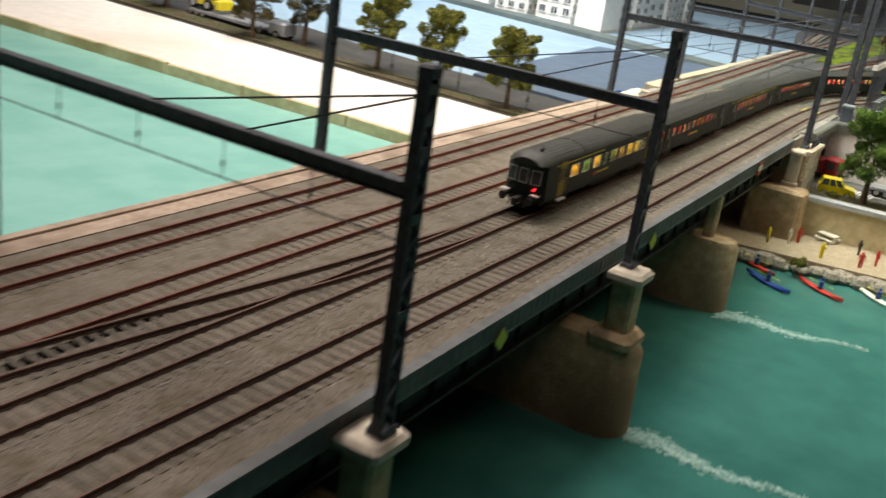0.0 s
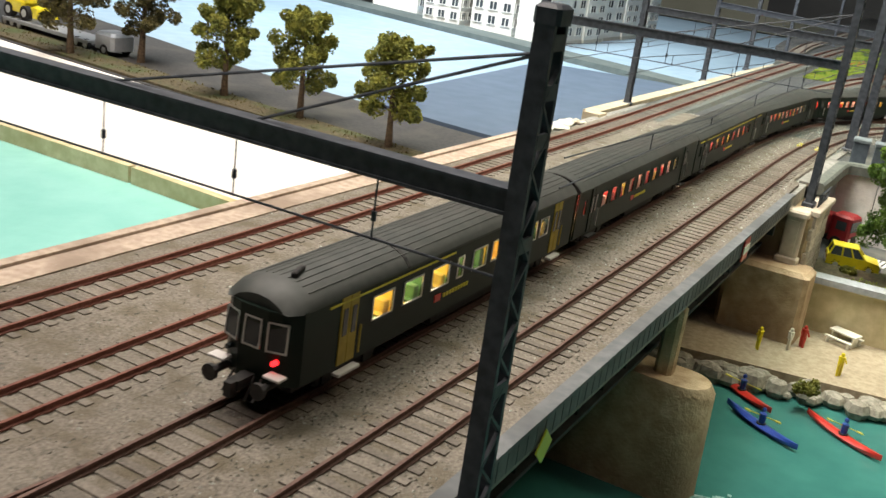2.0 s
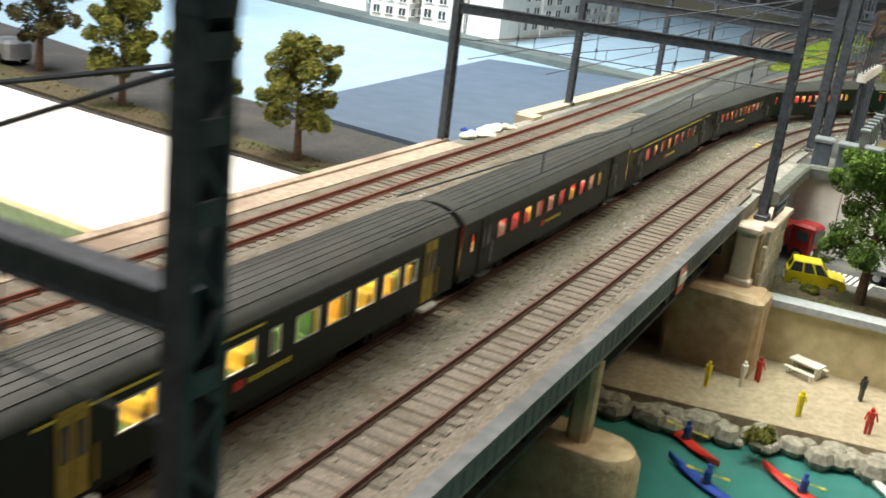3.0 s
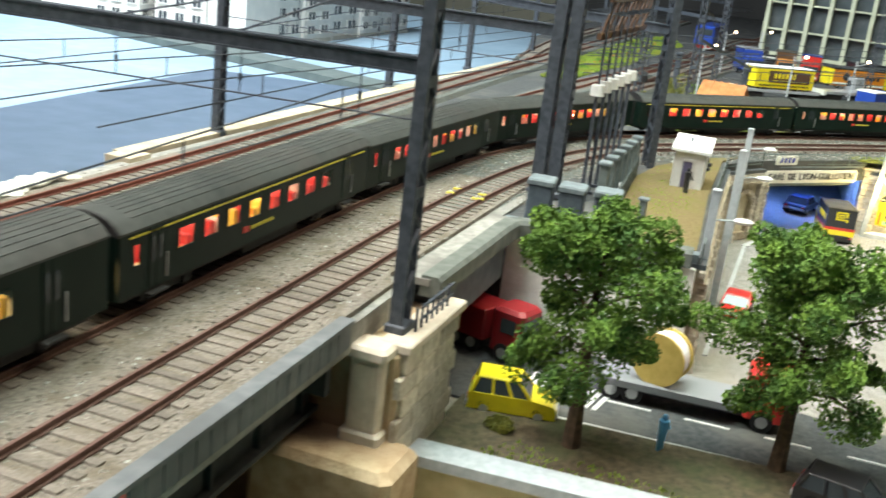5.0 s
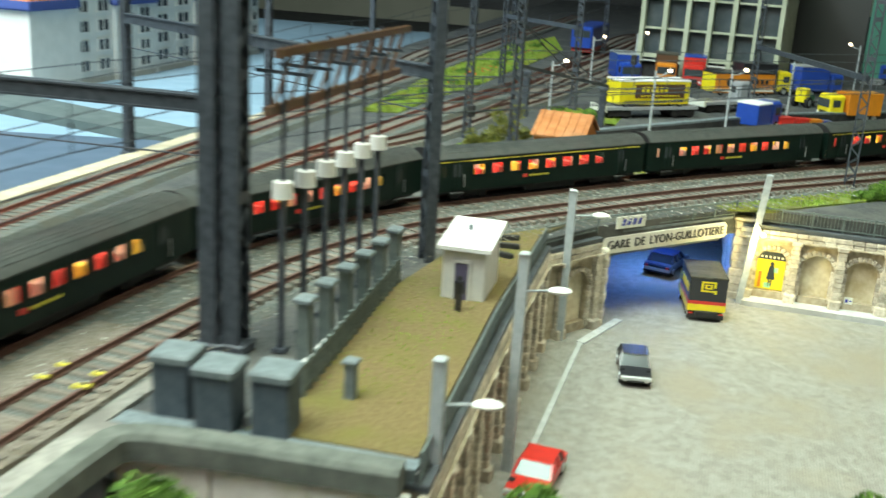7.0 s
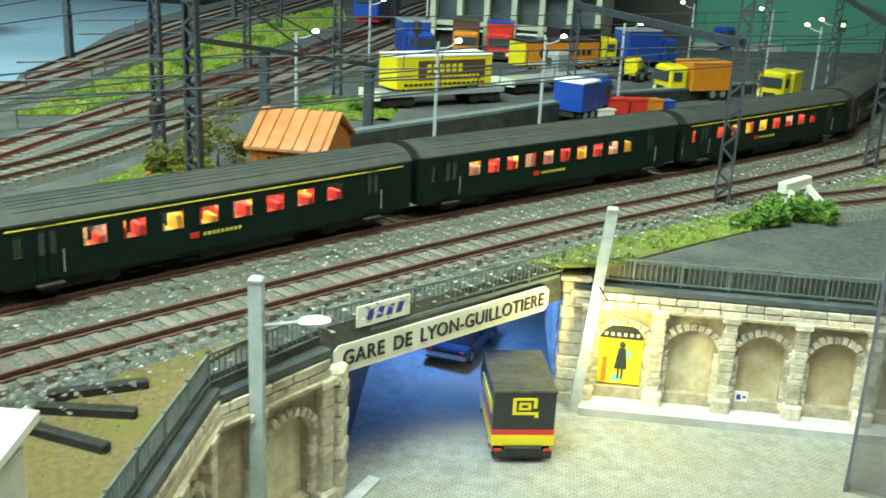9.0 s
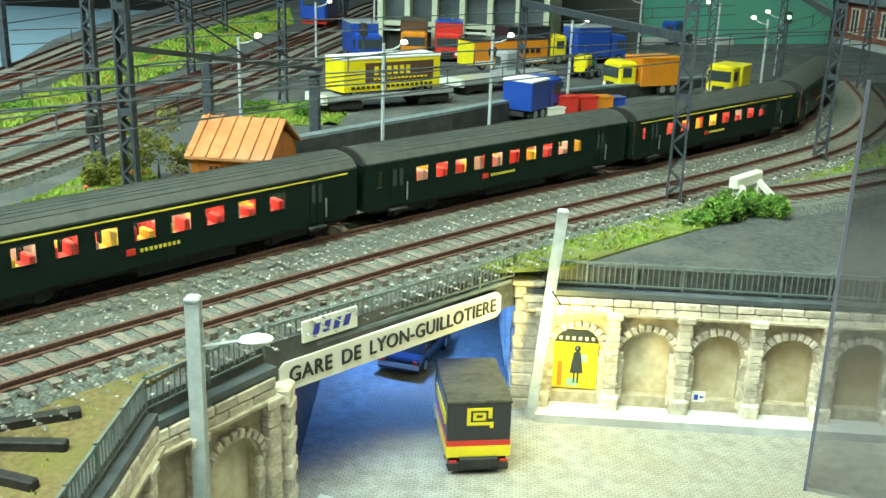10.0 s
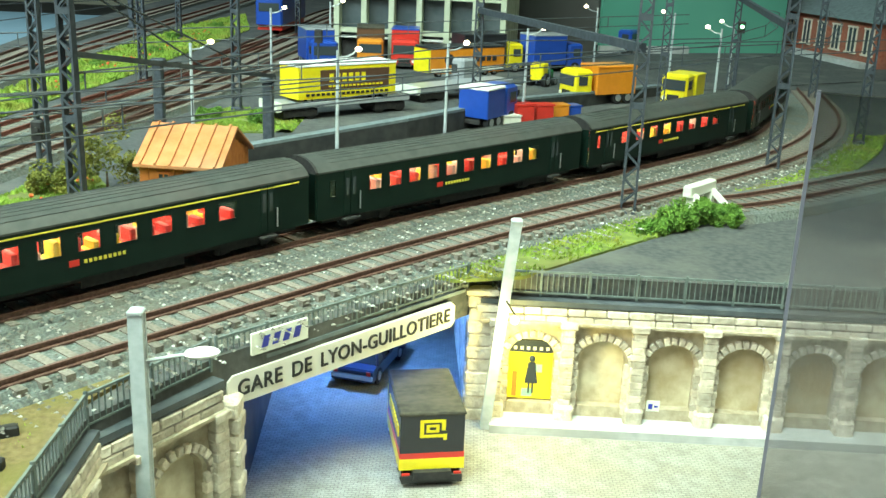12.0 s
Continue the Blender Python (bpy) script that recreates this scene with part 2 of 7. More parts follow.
FENCEGREEN = material("grey_green_fence", (0.10, 0.125, 0.12), (0.15, 0.18, 0.17), 240, 0.7)
INSULATOR = material("white_insulator", (0.75, 0.75, 0.72), rough=0.35)
SIGNWHITE = material("cream_sign", (0.76, 0.74, 0.66), rough=0.6)
SIGNBLACK = material("black_letter", (0.015, 0.015, 0.017), rough=0.6)
BLUEINK = material("blue_letter", (0.03, 0.04, 0.35), rough=0.6)
POSTERYELLOW = material("yellow_poster", (0.80, 0.66, 0.02), rough=0.6)
POSTERDARK = material("dark_poster", (0.03, 0.04, 0.05), rough=0.6)
PLEXI = glass("plexi_sheet", (0.90, 0.90, 0.95), 0.10, 0.77, 0.12)
PLEXIEDGE = material("plexi_edge", (0.12, 0.12, 0.16), rough=0.3)
BUILDWHITE = material("white_facade", (0.68, 0.68, 0.64), (0.76, 0.75, 0.71), 60, 0.8)
BUILDGREY = material("pale_grey_facade", (0.46, 0.45, 0.40), (0.52, 0.51, 0.46), 60, 0.8)
WINDOWDARK = material("window_dark", (0.05, 0.06, 0.07), rough=0.2)
ROOFBLUE = material("blue_roof_edge", (0.06, 0.09, 0.30), rough=0.7)
TILEORANGE = material("orange_tiles", (0.45, 0.13, 0.05), (0.55, 0.20, 0.09), 300, 0.8)
BRICKRED = material("red_brick", (0.26, 0.07, 0.04), (0.34, 0.12, 0.07), 300, 0.9, third=(0.20, 0.10, 0.07))
WAREFRAME = material("pale_warehouse_frame", (0.42, 0.45, 0.33), (0.50, 0.53, 0.40), 60, 0.7)
GLAZING = material("dark_glazing", (0.06, 0.075, 0.085), (0.09, 0.105, 0.115), 60, 0.15)
HALLWALL = material("hall_wall", (0.05, 0.05, 0.05), (0.09, 0.09, 0.085), 3, 0.9)
HALLGREEN = material("mint_hall_wall", (0.10, 0.30, 0.22), (0.14, 0.36, 0.27), 6, 0.9)
HALLPALE = material("cream_hall_wall", (0.50, 0.50, 0.38), (0.60, 0.59, 0.46), 4, 0.9)
TYRE = material("tyre_rubber", (0.012, 0.012, 0.013), rough=0.9)


def paint(name, c, rough=0.35, coat=0.3):
    return material(name, c, tuple(v * 1.12 for v in c), 200, rough, coat=coat)


P_YELLOW, P_RED, P_BLUE = paint("yellow_paint", (0.74, 0.62, 0.01)), paint("red_paint", (0.52, 0.03, 0.02)), paint("blue_paint", (0.02, 0.06, 0.34))
P_BLACK, P_WHITE, P_ORANGE = paint("black_paint", (0.02, 0.021, 0.025)), paint("white_paint", (0.74, 0.75, 0.66)), paint("orange_paint", (0.60, 0.22, 0.015))
P_GREEN, P_GREY, P_BROWN = paint("green_paint", (0.03, 0.15, 0.05)), paint("grey_paint", (0.30, 0.32, 0.34)), paint("brown_paint", (0.10, 0.055, 0.03))
TARP = material("olive_tarpaulin", (0.030, 0.028, 0.018), (0.060, 0.054, 0.036), 300, 0.85, third=(0.09, 0.082, 0.06))


# ---- geometry helpers ----
class Geo:
    """Collects boxes, prisms, tubes and bars into one mesh."""

    def __init__(self):
        self.v, self.f = [], []

    def add(self, verts, faces):
        k = len(self.v)
        self.v += [tuple(p) for p in verts]
        self.f += [tuple(i + k for i in q) for q in faces]
        return self

    def box(self, x, y, z, sx, sy, sz, rz=0.0, cut=0.0):
        """A box centred at x, y that stands on z; cut bevels the upright and upper edges."""
        c, s = math.cos(radians(rz)), math.sin(radians(rz))

        def turn(p):
            return (x + p[0] * c - p[1] * s, y + p[0] * s + p[1] * c, p[2])
        hx, hy = sx / 2, sy / 2
        if not cut:
            pts = [(-hx, -hy, z), (hx, -hy, z), (hx, hy, z), (-hx, hy, z), (-hx, -hy, z + sz), (hx, -hy, z + sz), (hx, hy, z + sz), (-hx, hy, z + sz)]
            return self.add([turn(p) for p in pts], [(3, 2, 1, 0), (4, 5, 6, 7), (0, 1, 5, 4), (1, 2, 6, 5), (2, 3, 7, 6), (3, 0, 4, 7)])
        rings = []
        for zz, g in ((z, 0), (z + sz - cut, 0), (z + sz, cut)):
            a, b, k = hx - g, hy - g, cut
            rings.append([(-a + k, -b, zz), (a - k, -b, zz), (a, -b + k, zz), (a, b - k, zz), (a - k, b, zz), (-a + k, b, zz), (-a, b - k, zz), (-a, -b + k, zz)])
        pts = [turn(p) for r in rings for p in r]
        fs = [tuple(range(7, -1, -1)), tuple(range(16, 24))]
        for r in range(2):
            for i in range(8):
                j = (i + 1) % 8
                fs.append((r * 8 + i, r * 8 + j, r * 8 + 8 + j, r * 8 + 8 + i))
        return self.add(pts, fs)

    def prism(self, poly, z0, z1):
        n = len(poly)
        if sum(poly[i][0] * poly[(i + 1) % n][1] - poly[(i + 1) % n][0] * poly[i][1] for i in range(n)) < 0:
            poly = poly[::-1]
        pts = [(p[0], p[1], z0) for p in poly] + [(p[0], p[1], z1) for p in poly]
        return self.add(pts, [tuple(range(n - 1, -1, -1)), tuple(range(n, 2 * n))] + [(i, (i + 1) % n, n + (i + 1) % n, n + i) for i in range(n)])

    def tube(self, x, y, z0, z1, r0, r1=None, n=10):
        r1 = r0 if r1 is None else r1
        pts = [(x + r * math.cos(2 * math.pi * i / n), y + r * math.sin(2 * math.pi * i / n), z) for z, r in ((z0, r0), (z1, r1)) for i in range(n)]
        return self.add(pts, [tuple(range(n - 1, -1, -1)), tuple(range(n, 2 * n))] + [(i, (i + 1) % n, n + (i + 1) % n, n + i) for i in range(n)])

    def bar(self, p, q, w, h=None, n=4, up=(0, 0, 1)):
        """A bar from p to q, w wide and h high (n > 4: a round one)."""
        p, q = Vector(p), Vector(q)
        d = (q - p).normalized()
        side = d.cross(Vector(up))
        side = side.normalized() if side.length > 1e-6 else Vector((1, 0, 0))
        top = side.cross(d).normalized()
        h = w if h is None else h
        if n == 4:
            ring = [(-0.5, -0.5), (0.5, -0.5), (0.5, 0.5), (-0.5, 0.5)]
        else:
            ring = [(0.5 * math.cos(2 * math.pi * i / n), 0.5 * math.sin(2 * math.pi * i / n)) for i in range(n)]
        pts = [e + side * a * w + top * b * h for e in (p, q) for a, b in ring]
        return self.add(pts, [tuple(range(n)), tuple(range(2 * n - 1, n - 1, -1))] + [(i, n + i, n + (i + 1) % n, (i + 1) % n) for i in range(n)])

    def sweep(self, pts, profile, closed=False):
        """A profile of (across, up) pairs carried along level points."""
        m, k = len(profile), len(self.v)
        for i, p in enumerate(pts):
            a, b = pts[max(0, i - 1)], pts[min(len(pts) - 1, i + 1)]
            d = Vector((b[0] - a[0], b[1] - a[1], 0)).normalized()
            r = Vector((d.y, -d.x, 0))
            self.v += [(p[0] + r.x * u, p[1] + r.y * u, p[2] + w) for u, w in profile]
        for i in range(len(pts) - 1):
            for j in range(m):
                a, b = k + i * m + j, k + i * m + (j + 1) % m
                self.f.append((a, b, b + m, a + m))
        self.f += [tuple(k + j for j in range(m)), tuple(k + (len(pts) - 1) * m + j for j in range(m - 1, -1, -1))]
        return self

    def ball(self, x, y, z, r, sz=1.0, n=8, m=5):
        k = [(x + r * math.sin(math.pi * j / m) * math.cos(2 * math.pi * i / n), y + r * math.sin(math.pi * j / m) * math.sin(2 * math.pi * i / n), z + sz * r * math.cos(math.pi * j / m)) for j in range(1, m) for i in range(n)]
        top, bottom = len(k), len(k) + 1
        k += [(x, y, z + sz * r), (x, y, z - sz * r)]
        fs = [(j * n + i, (j + 1) * n + i, (j + 1) * n + (i + 1) % n, j * n + (i + 1) % n) for j in range(m - 2) for i in range(n)]
        fs += [(top, i, (i + 1) % n) for i in range(n)] + [(bottom, (m - 2) * n + (i + 1) % n, (m - 2) * n + i) for i in range(n)]
        return self.add(k, fs)

    def mesh(self, name, mat, smooth=False):
        me = bpy.data.meshes.new(name)
        me.from_pydata(self.v, [], self.f)
        me.materials.append(mat)
        if smooth:
            me.polygons.foreach_set("use_smooth", [True] * len(me.polygons))
            me.set_sharp_from_angle(angle=radians(40))
        me.update()
        return me


def part(name, geo, mat, parent, label="", smooth=False, kind=""):
    ob = new(name, geo.mesh(name, mat, smooth))
    ob.parent = parent
    return tagged(ob, label, kind=kind)


MODEL = 1.09
SIZED = ("car", "lorry", "switchgear", "shed", "wagon", "trailer", "signal", "kayak", "table", "tractor", "locomotive", "crate", "mast")


def thing(name, m, label, category, group="", kind=""):
    ob = new(name)
    ob.empty_display_size = 0.01
    ob.matrix_world = m @ Matrix.Scale(MODEL, 4) if category in SIZED else m
    return tagged(ob, label, category, group, kind)


def solid(name, geo, mat, label, category, kind="", smooth=False, m=None, group=""):
    ob = new(name, geo.mesh(name, mat, smooth))
    if m:
        ob.matrix_world = m
    return tagged(ob, label, category, group, kind)


def spline(ctrl, step=0.008):
    """A smooth level line through points, in even steps."""
    pts = [Vector((*c[:2], 0)) for c in ctrl]
    pts = [2 * pts[0] - pts[1], *pts, 2 * pts[-1] - pts[-2]]
    fine = []
    for a, b, c, d in zip(pts, pts[1:], pts[2:], pts[3:]):
        for i in range(40):
            t = i / 40
            fine.append(0.5 * (2 * b + (c - a) * t + (2 * a - 5 * b + 4 * c - d) * t * t + (3 * b - a - 3 * c + d) * t ** 3))
    fine.append(pts[-2])
    out, left = [fine[0]], step
    for a, b in zip(fine, fine[1:]):
        while (b - a).length >= left:
            a = a + (b - a).normalized() * left
            out.append(a.copy())
            left = step
        left -= (b - a).length
    return out


def offset(pts, d):
    """The line at d to the left of another."""
    out = []
    for i, p in enumerate(pts):
        a, b = pts[max(0, i - 1)], pts[min(len(pts) - 1, i + 1)]
        t = (b - a).normalized()
        out.append(p + Vector((-t.y, t.x, 0)) * d)
    return out


# ---- ground, water and walls ----
STREET, RIVER, QUAYTOP, BED = -0.066, -0.110, -0.050, -0.0032
LINE1 = [(-0.110, -0.4), (-0.110, 0.3), (-0.111, 0.6), (-0.116, 0.88), (-0.120, 1.05), (-0.1225, 1.18), (-0.121, 1.27), (-0.113, 1.36), (-0.098, 1.425), (-0.0755, 1.48), (-0.041, 1.527), (-0.0065, 1.5695), (0.044, 1.630), (0.100, 1.692), (0.162, 1.755), (0.216, 1.812), (0.275, 1.880), (0.325, 1.962), (0.362, 2.06), (0.39, 2.2)]
track1 = spline(LINE1, 0.0072)
track2 = offset(track1, 0.0445)
track3 = spline([(-0.2035, -0.4), (-0.2035, 0.6), (-0.209, 0.95), (-0.212, 1.2), (-0.208, 1.52), (-0.190, 1.84), (-0.160, 2.08), (-0.146, 2.30), (-0.125, 2.55), (-0.08, 3.3)], 0.0072)
track4 = spline([(-0.254, -0.4), (-0.254, 0.6), (-0.2605, 0.95), (-0.266, 1.2), (-0.275, 1.46), (-0.283, 1.7), (-0.290, 2.05), (-0.295, 2.3), (-0.30, 2.6), (-0.31, 3.4)], 0.0072)

g = Geo().box(0.6, 2.2, -0.30, 6.6, 5.6, 0.13)
solid("ground", g, ASPHALT, "grey baseboard under the model landscape", "ground", "structure")
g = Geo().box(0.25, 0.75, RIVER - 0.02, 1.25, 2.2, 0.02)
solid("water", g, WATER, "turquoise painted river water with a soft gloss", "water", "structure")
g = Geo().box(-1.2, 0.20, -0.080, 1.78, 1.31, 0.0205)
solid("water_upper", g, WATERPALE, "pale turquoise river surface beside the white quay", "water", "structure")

# white quay and the boards behind it
edge = [(-0.300, 0.846), (-0.395, 0.848), (-0.497, 0.852), (-0.640, 0.851), (-1.0, 0.856), (-2.4, 0.88)]
g = Geo().prism(edge + [(-2.4, 1.20), (-0.957, 1.089), (-0.640, 1.060), (-0.405, 1.046), (-0.300, 1.040)], -0.075, QUAYTOP)
solid("quay_pavement", g, WHITE, "bare white quay surface beside the river", "pavement", "structure")
g = Geo()
for (ax, ay), (bx, by) in zip(edge, edge[1:]):
    d = Vector((bx - ax, by - ay, 0))
    k = max(1, round(d.length / 0.11))
    for i in range(k):
        p, q = Vector((ax, ay, 0)) + d * (i / k), Vector((ax, ay, 0)) + d * ((i + 0.97) / k)
        g.bar((p.x, p.y - 0.003, -0.0615 + 0.0012 * (i % 2)), (q.x, q.y - 0.003, -0.0615 + 0.0012 * (i % 2)), 0.007, 0.028)
solid("quay_wall", g, QUAY, "ochre concrete quay wall in long blocks", "wall", "structure")
kerbline = [(-0.300, 1.190), (-0.46, 1.206), (-0.563, 1.222), (-0.64, 1.2275), (-0.775, 1.248), (-0.90, 1.279), (-1.2, 1.345), (-2.4, 1.52)]
g = Geo().prism([(-0.300, 1.040), (-0.405, 1.046), (-0.640, 1.060), (-0.957, 1.089), (-2.4, 1.20), *reversed(kerbline)], -0.075, QUAYTOP + 0.001)
solid("street_strip", g, ROADDARK, "dark street strip behind the quay trees", "road", "structure")
g = Geo().prism(kerbline + [(-2.4, 2.30), (-1.6, 2.09), (-1.16, 1.985), (-1.16, 3.2), (-0.300, 3.2)], -0.075, QUAYTOP)
solid("board_plaza", g, PALEBLUE, "pale blue painted board plaza", "pavement", "structure")
g = Geo().prism([(-0.300, 1.188), (-0.46, 1.204), (-0.563, 1.220), (-0.609, 1.751), (-0.440, 1.800), (-0.300, 1.80)], QUAYTOP, QUAYTOP + 0.005)
solid("board_slab", g, SLATE, "slate blue board slab beside the railway", "pavement", "structure")
g = Geo().prism([(-0.300, 1.785), (-0.440, 1.803), (-0.89, 1.912), (-1.6, 2.09), (-2.4, 2.3), (-2.4, 2.38), (-1.6, 2.17), (-0.89, 1.985), (-0.440, 1.860), (-0.300, 1.835)], QUAYTOP, QUAYTOP + 0.009)
solid("board_road", g, BANDGREY, "grey-green band of road across the boards", "road", "structure")
g = Geo().prism([(-0.40, 1.050), (-0.65, 1.066), (-1.0, 1.098), (-1.6, 1.150), (-1.6, 1.20), (-1.0, 1.150), (-0.65, 1.105), (-0.40, 1.082)], QUAYTOP, QUAYTOP + 0.0035)
solid("verge", g, EARTH, "brown earth verge under the quay trees", "verge", "structure")

# the railway's own ground: deck of the river bridge, then the yard
yard = [(-0.300, 1.245), (-0.104, 1.245), (0.0026, 1.243), (-0.0070, 1.385), (-0.0120, 1.512), (0.0115, 1.555), (0.0900, 1.647), (0.18, 1.646), (0.375, 1.643), (2.6, 1.62), (2.6, 4.6), (-0.52, 4.6), (-0.415, 2.473), (-0.3945, 2.3116), (-0.3538, 2.1527), (-0.303, 1.930), (-0.300, 1.920)]
g = Geo().prism(yard, -0.022, BED - 0.002)
solid("yard_ground", g, ASPHALT, "grey asphalt ground of the goods yard", "ground", "structure")
SKEW = pose(-0.0800, 0.30, 0, 0, 0, 1.245)
g = Geo().prism([(-0.2965, -0.45), (-0.0645, -0.45), (-0.0800, 0.30), (-0.0972, 1.1125), (-0.099, 1.1125), (-0.099, 1.3175), (-0.2965, 1.3175)], -0.014, -0.0035)
bridge = thing("railway_bridge", pose(0, 0, 0), "long steel girder railway bridge on stone piers over the river", "bridge")
part("deck", g, CONCRETE, bridge, "grey concrete deck")
for place, inner, coat in ((SKEW, -0.018, FASCIAGREY), (pose(-0.2955, 0.30, 0), 0.0165, SANDSTRIP)):
    g = Geo().box(0, 0.026, -0.0105, 0.003, 1.452, 0.0095).box(0, 0.026, -0.0012, 0.0055, 1.452, 0.0016)
    for i in range(200):
        g.box(0, -0.69 + i * 0.0072, -0.0102, 0.0034, 0.0007, 0.0086)
    part("fascia", g, coat, bridge, "ribbed edge beam").matrix_basis = place
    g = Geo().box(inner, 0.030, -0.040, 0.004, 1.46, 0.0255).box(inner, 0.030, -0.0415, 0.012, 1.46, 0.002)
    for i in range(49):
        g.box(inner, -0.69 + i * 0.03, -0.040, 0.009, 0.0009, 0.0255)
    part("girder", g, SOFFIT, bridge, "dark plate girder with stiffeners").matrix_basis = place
part("edge_slab", Geo().box(-0.2865, 0.32, -0.0037, 0.0150, 1.46, 0.0027), SANDSTRIP, bridge, "sandy pink concrete strip")
part("ballast", Geo().prism([(-0.2785, -0.44), (-0.0692, -0.44), (-0.0835, 0.30), (-0.1004, 1.10), (-0.106, 1.11), (-0.106, 1.3015), (-0.2785, 1.3015)], -0.0037, -0.0015), BALLAST, bridge, "pale grey ballast between the tracks")
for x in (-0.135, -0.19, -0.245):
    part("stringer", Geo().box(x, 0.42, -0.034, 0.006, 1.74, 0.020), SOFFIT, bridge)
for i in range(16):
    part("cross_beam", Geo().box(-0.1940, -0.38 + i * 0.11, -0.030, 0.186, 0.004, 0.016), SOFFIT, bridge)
plaque = Geo()
for x in (0.0022, 0.0028):
    plaque.v += [(x, 0.120, -0.0185), (x, 0.1265, -0.0125), (x, 0.120, -0.0060), (x, 0.1135, -0.0125)]
plaque.f += [(3, 2, 1, 0), (4, 5, 6, 7), (0, 1, 5, 4), (1, 2, 6, 5), (2, 3, 7, 6), (3, 0, 4, 7)]
LIMEMARK = material("lime_marker", (0.50, 0.62, 0.04), rough=0.5)
for dy in (0, 0.218):
    o = part("channel_marker", plaque, LIMEMARK, bridge, "lime yellow diamond channel marker")
    o.matrix_basis = SKEW @ pose(0, dy, 0)
part("channel_marker", Geo().box(0.0024, 0.618, -0.014, 0.0008, 0.013, 0.013), P_RED, bridge, "red and white channel board").matrix_basis = SKEW
part("board_stripe", Geo().box(0.0029, 0.618, -0.0095, 0.0008, 0.013, 0.0042), P_WHITE, bridge).matrix_basis = SKEW


def pier(y, mast=True, foot=RIVER):
    """A stone river pier: a cutwater block, a shoulder and a slim column up to the girder."""
    ob = thing("bridge_pier", pose(-0.1885, y, foot - 0.004), "weathered ochre stone bridge pier standing in the water", "pier", "piers of the river bridge")
    h = 0.058
    out = 0.1385 if mast else 0.1205

    def ring(a, b, n=9):
        right = [(out - a + a * math.sin(math.pi * i / (n - 1)), -a * math.cos(math.pi * i / (n - 1))) for i in range(n)]
        return right + [(-x, -yy) for x, yy in right]
    g = Geo()
    lo, hi = ring(0.0200, 0.03), ring(0.0145, 0.03)
    k = len(lo)
    g.add([(x, yy, 0) for x, yy in lo] + [(x * 0.99, yy, h) for x, yy in hi] + [(x * 0.965, yy * 0.85, h + 0.005) for x, yy in hi], [tuple(range(k - 1, -1, -1)), tuple(range(2 * k, 3 * k))] + [(r * k + i, r * k + (i + 1) % k, (r + 1) * k + (i + 1) % k, (r + 1) * k + i) for r in (0, 1) for i in range(k)])
    part("cutwater", g, STONE, ob, "rounded stone cutwater block", True)
    for s in (-1, 1):
        part("column", Geo().box(s * (0.1195 if mast else 0.0925), 0, h + 0.004, 0.015 if mast else 0.009, 0.017 if mast else 0.010, 0.040 if mast else 0.037, cut=0.002), STONE, ob, "slim square stone column")
        if mast:
            part("cap", Geo().box(s * 0.1200, 0, h + 0.0441, 0.022, 0.024, 0.0055, cut=0.002), PALE, ob)
            part("shoulder", Geo().box(s * 0.119, 0, h + 0.0035, 0.028, 0.030, 0.008, cut=0.0035), STONE, ob)
    return ob


for y, m in ((0.296, True), (0.557, True), (0.818, False), (0.05, False)):
    pier(y, m)
g = Geo()
for x0, y, rise, seed in ((-0.050, 0.557, 0.004, 3), (-0.070, 0.806, 0.026, 5)):
    rnd = random.Random(seed)
    for i in range(900):
        t = rnd.random() ** 1.25
        px = x0 + 0.115 * t
        py = y + rise * t + 0.004 * math.sin(9 * t) + rnd.gauss(0, 0.0042) * (1.15 - 0.8 * t)
        k = 1.15 - 0.7 * t
        g.box(px, py, RIVER - 0.0004, (0.0014 + 0.0036 * rnd.random()) * k, (0.0006 + 0.0014 * rnd.random()) * k, 0.0006 + 0.0004 * rnd.random(), rnd.uniform(-15, 35))
solid("foam_streaks", g, FOAM, "white foam streaks drifting from the bridge piers", "foam", "stuff")

# far abutment with its pilaster, and the quay promenade
ab = thing("bridge_abutment", pose(0, 0, 0), "ochre stone abutment with a pale pilaster under the bridge end", "abutment")
part("body", Geo().box(-0.186, 1.0915, RIVER - 0.005, 0.211, 0.057, 0.1010, cut=0.0015), STONE, ab, "yellowish stone block")
part("footing", Geo().box(-0.097, 1.052, RIVER - 0.004, 0.056, 0.030, 0.066, cut=0.003), STONE, ab, "broad stone footing")
part("pilaster", Geo().box(-0.0901, 1.0623, -0.046, 0.0125, 0.011, 0.0315, cut=0.001), PALE, ab, "pale panelled pilaster")
part("panel", Geo().box(-0.0902, 1.0567, -0.041, 0.0070, 0.0014, 0.023), PALE, ab)
part("cap", Geo().box(-0.0901, 1.0623, -0.0150, 0.0160, 0.0145, 0.0042, cut=0.0014), PALE, ab, "cream cap stone")
part("base_block", Geo().box(-0.0901, 1.0623, -0.0482, 0.0160, 0.0145, 0.0044, cut=0.001), PALE, ab)
for k in range(6):
    for y, w in ((1.0700, 0.015), (1.0875, 0.019), (1.1080, 0.021)):
        o = part("stone", Geo().box(-0.0797, y + 0.004 * (k % 2), STREET + 0.0085 * k + 0.001, 0.0030, w, 0.0078, cut=0.0005), LIME, ab)
part("wing_cap", Geo().box(-0.0832, 1.0951, -0.0140, 0.013, 0.060, 0.0034, cut=0.0006), PALE, ab)
railing_posts = Geo()
for i in range(7):
    railing_posts.box(-0.0815, 1.080 + i * 0.0055, -0.0106, 0.0009, 0.0009, 0.0095)
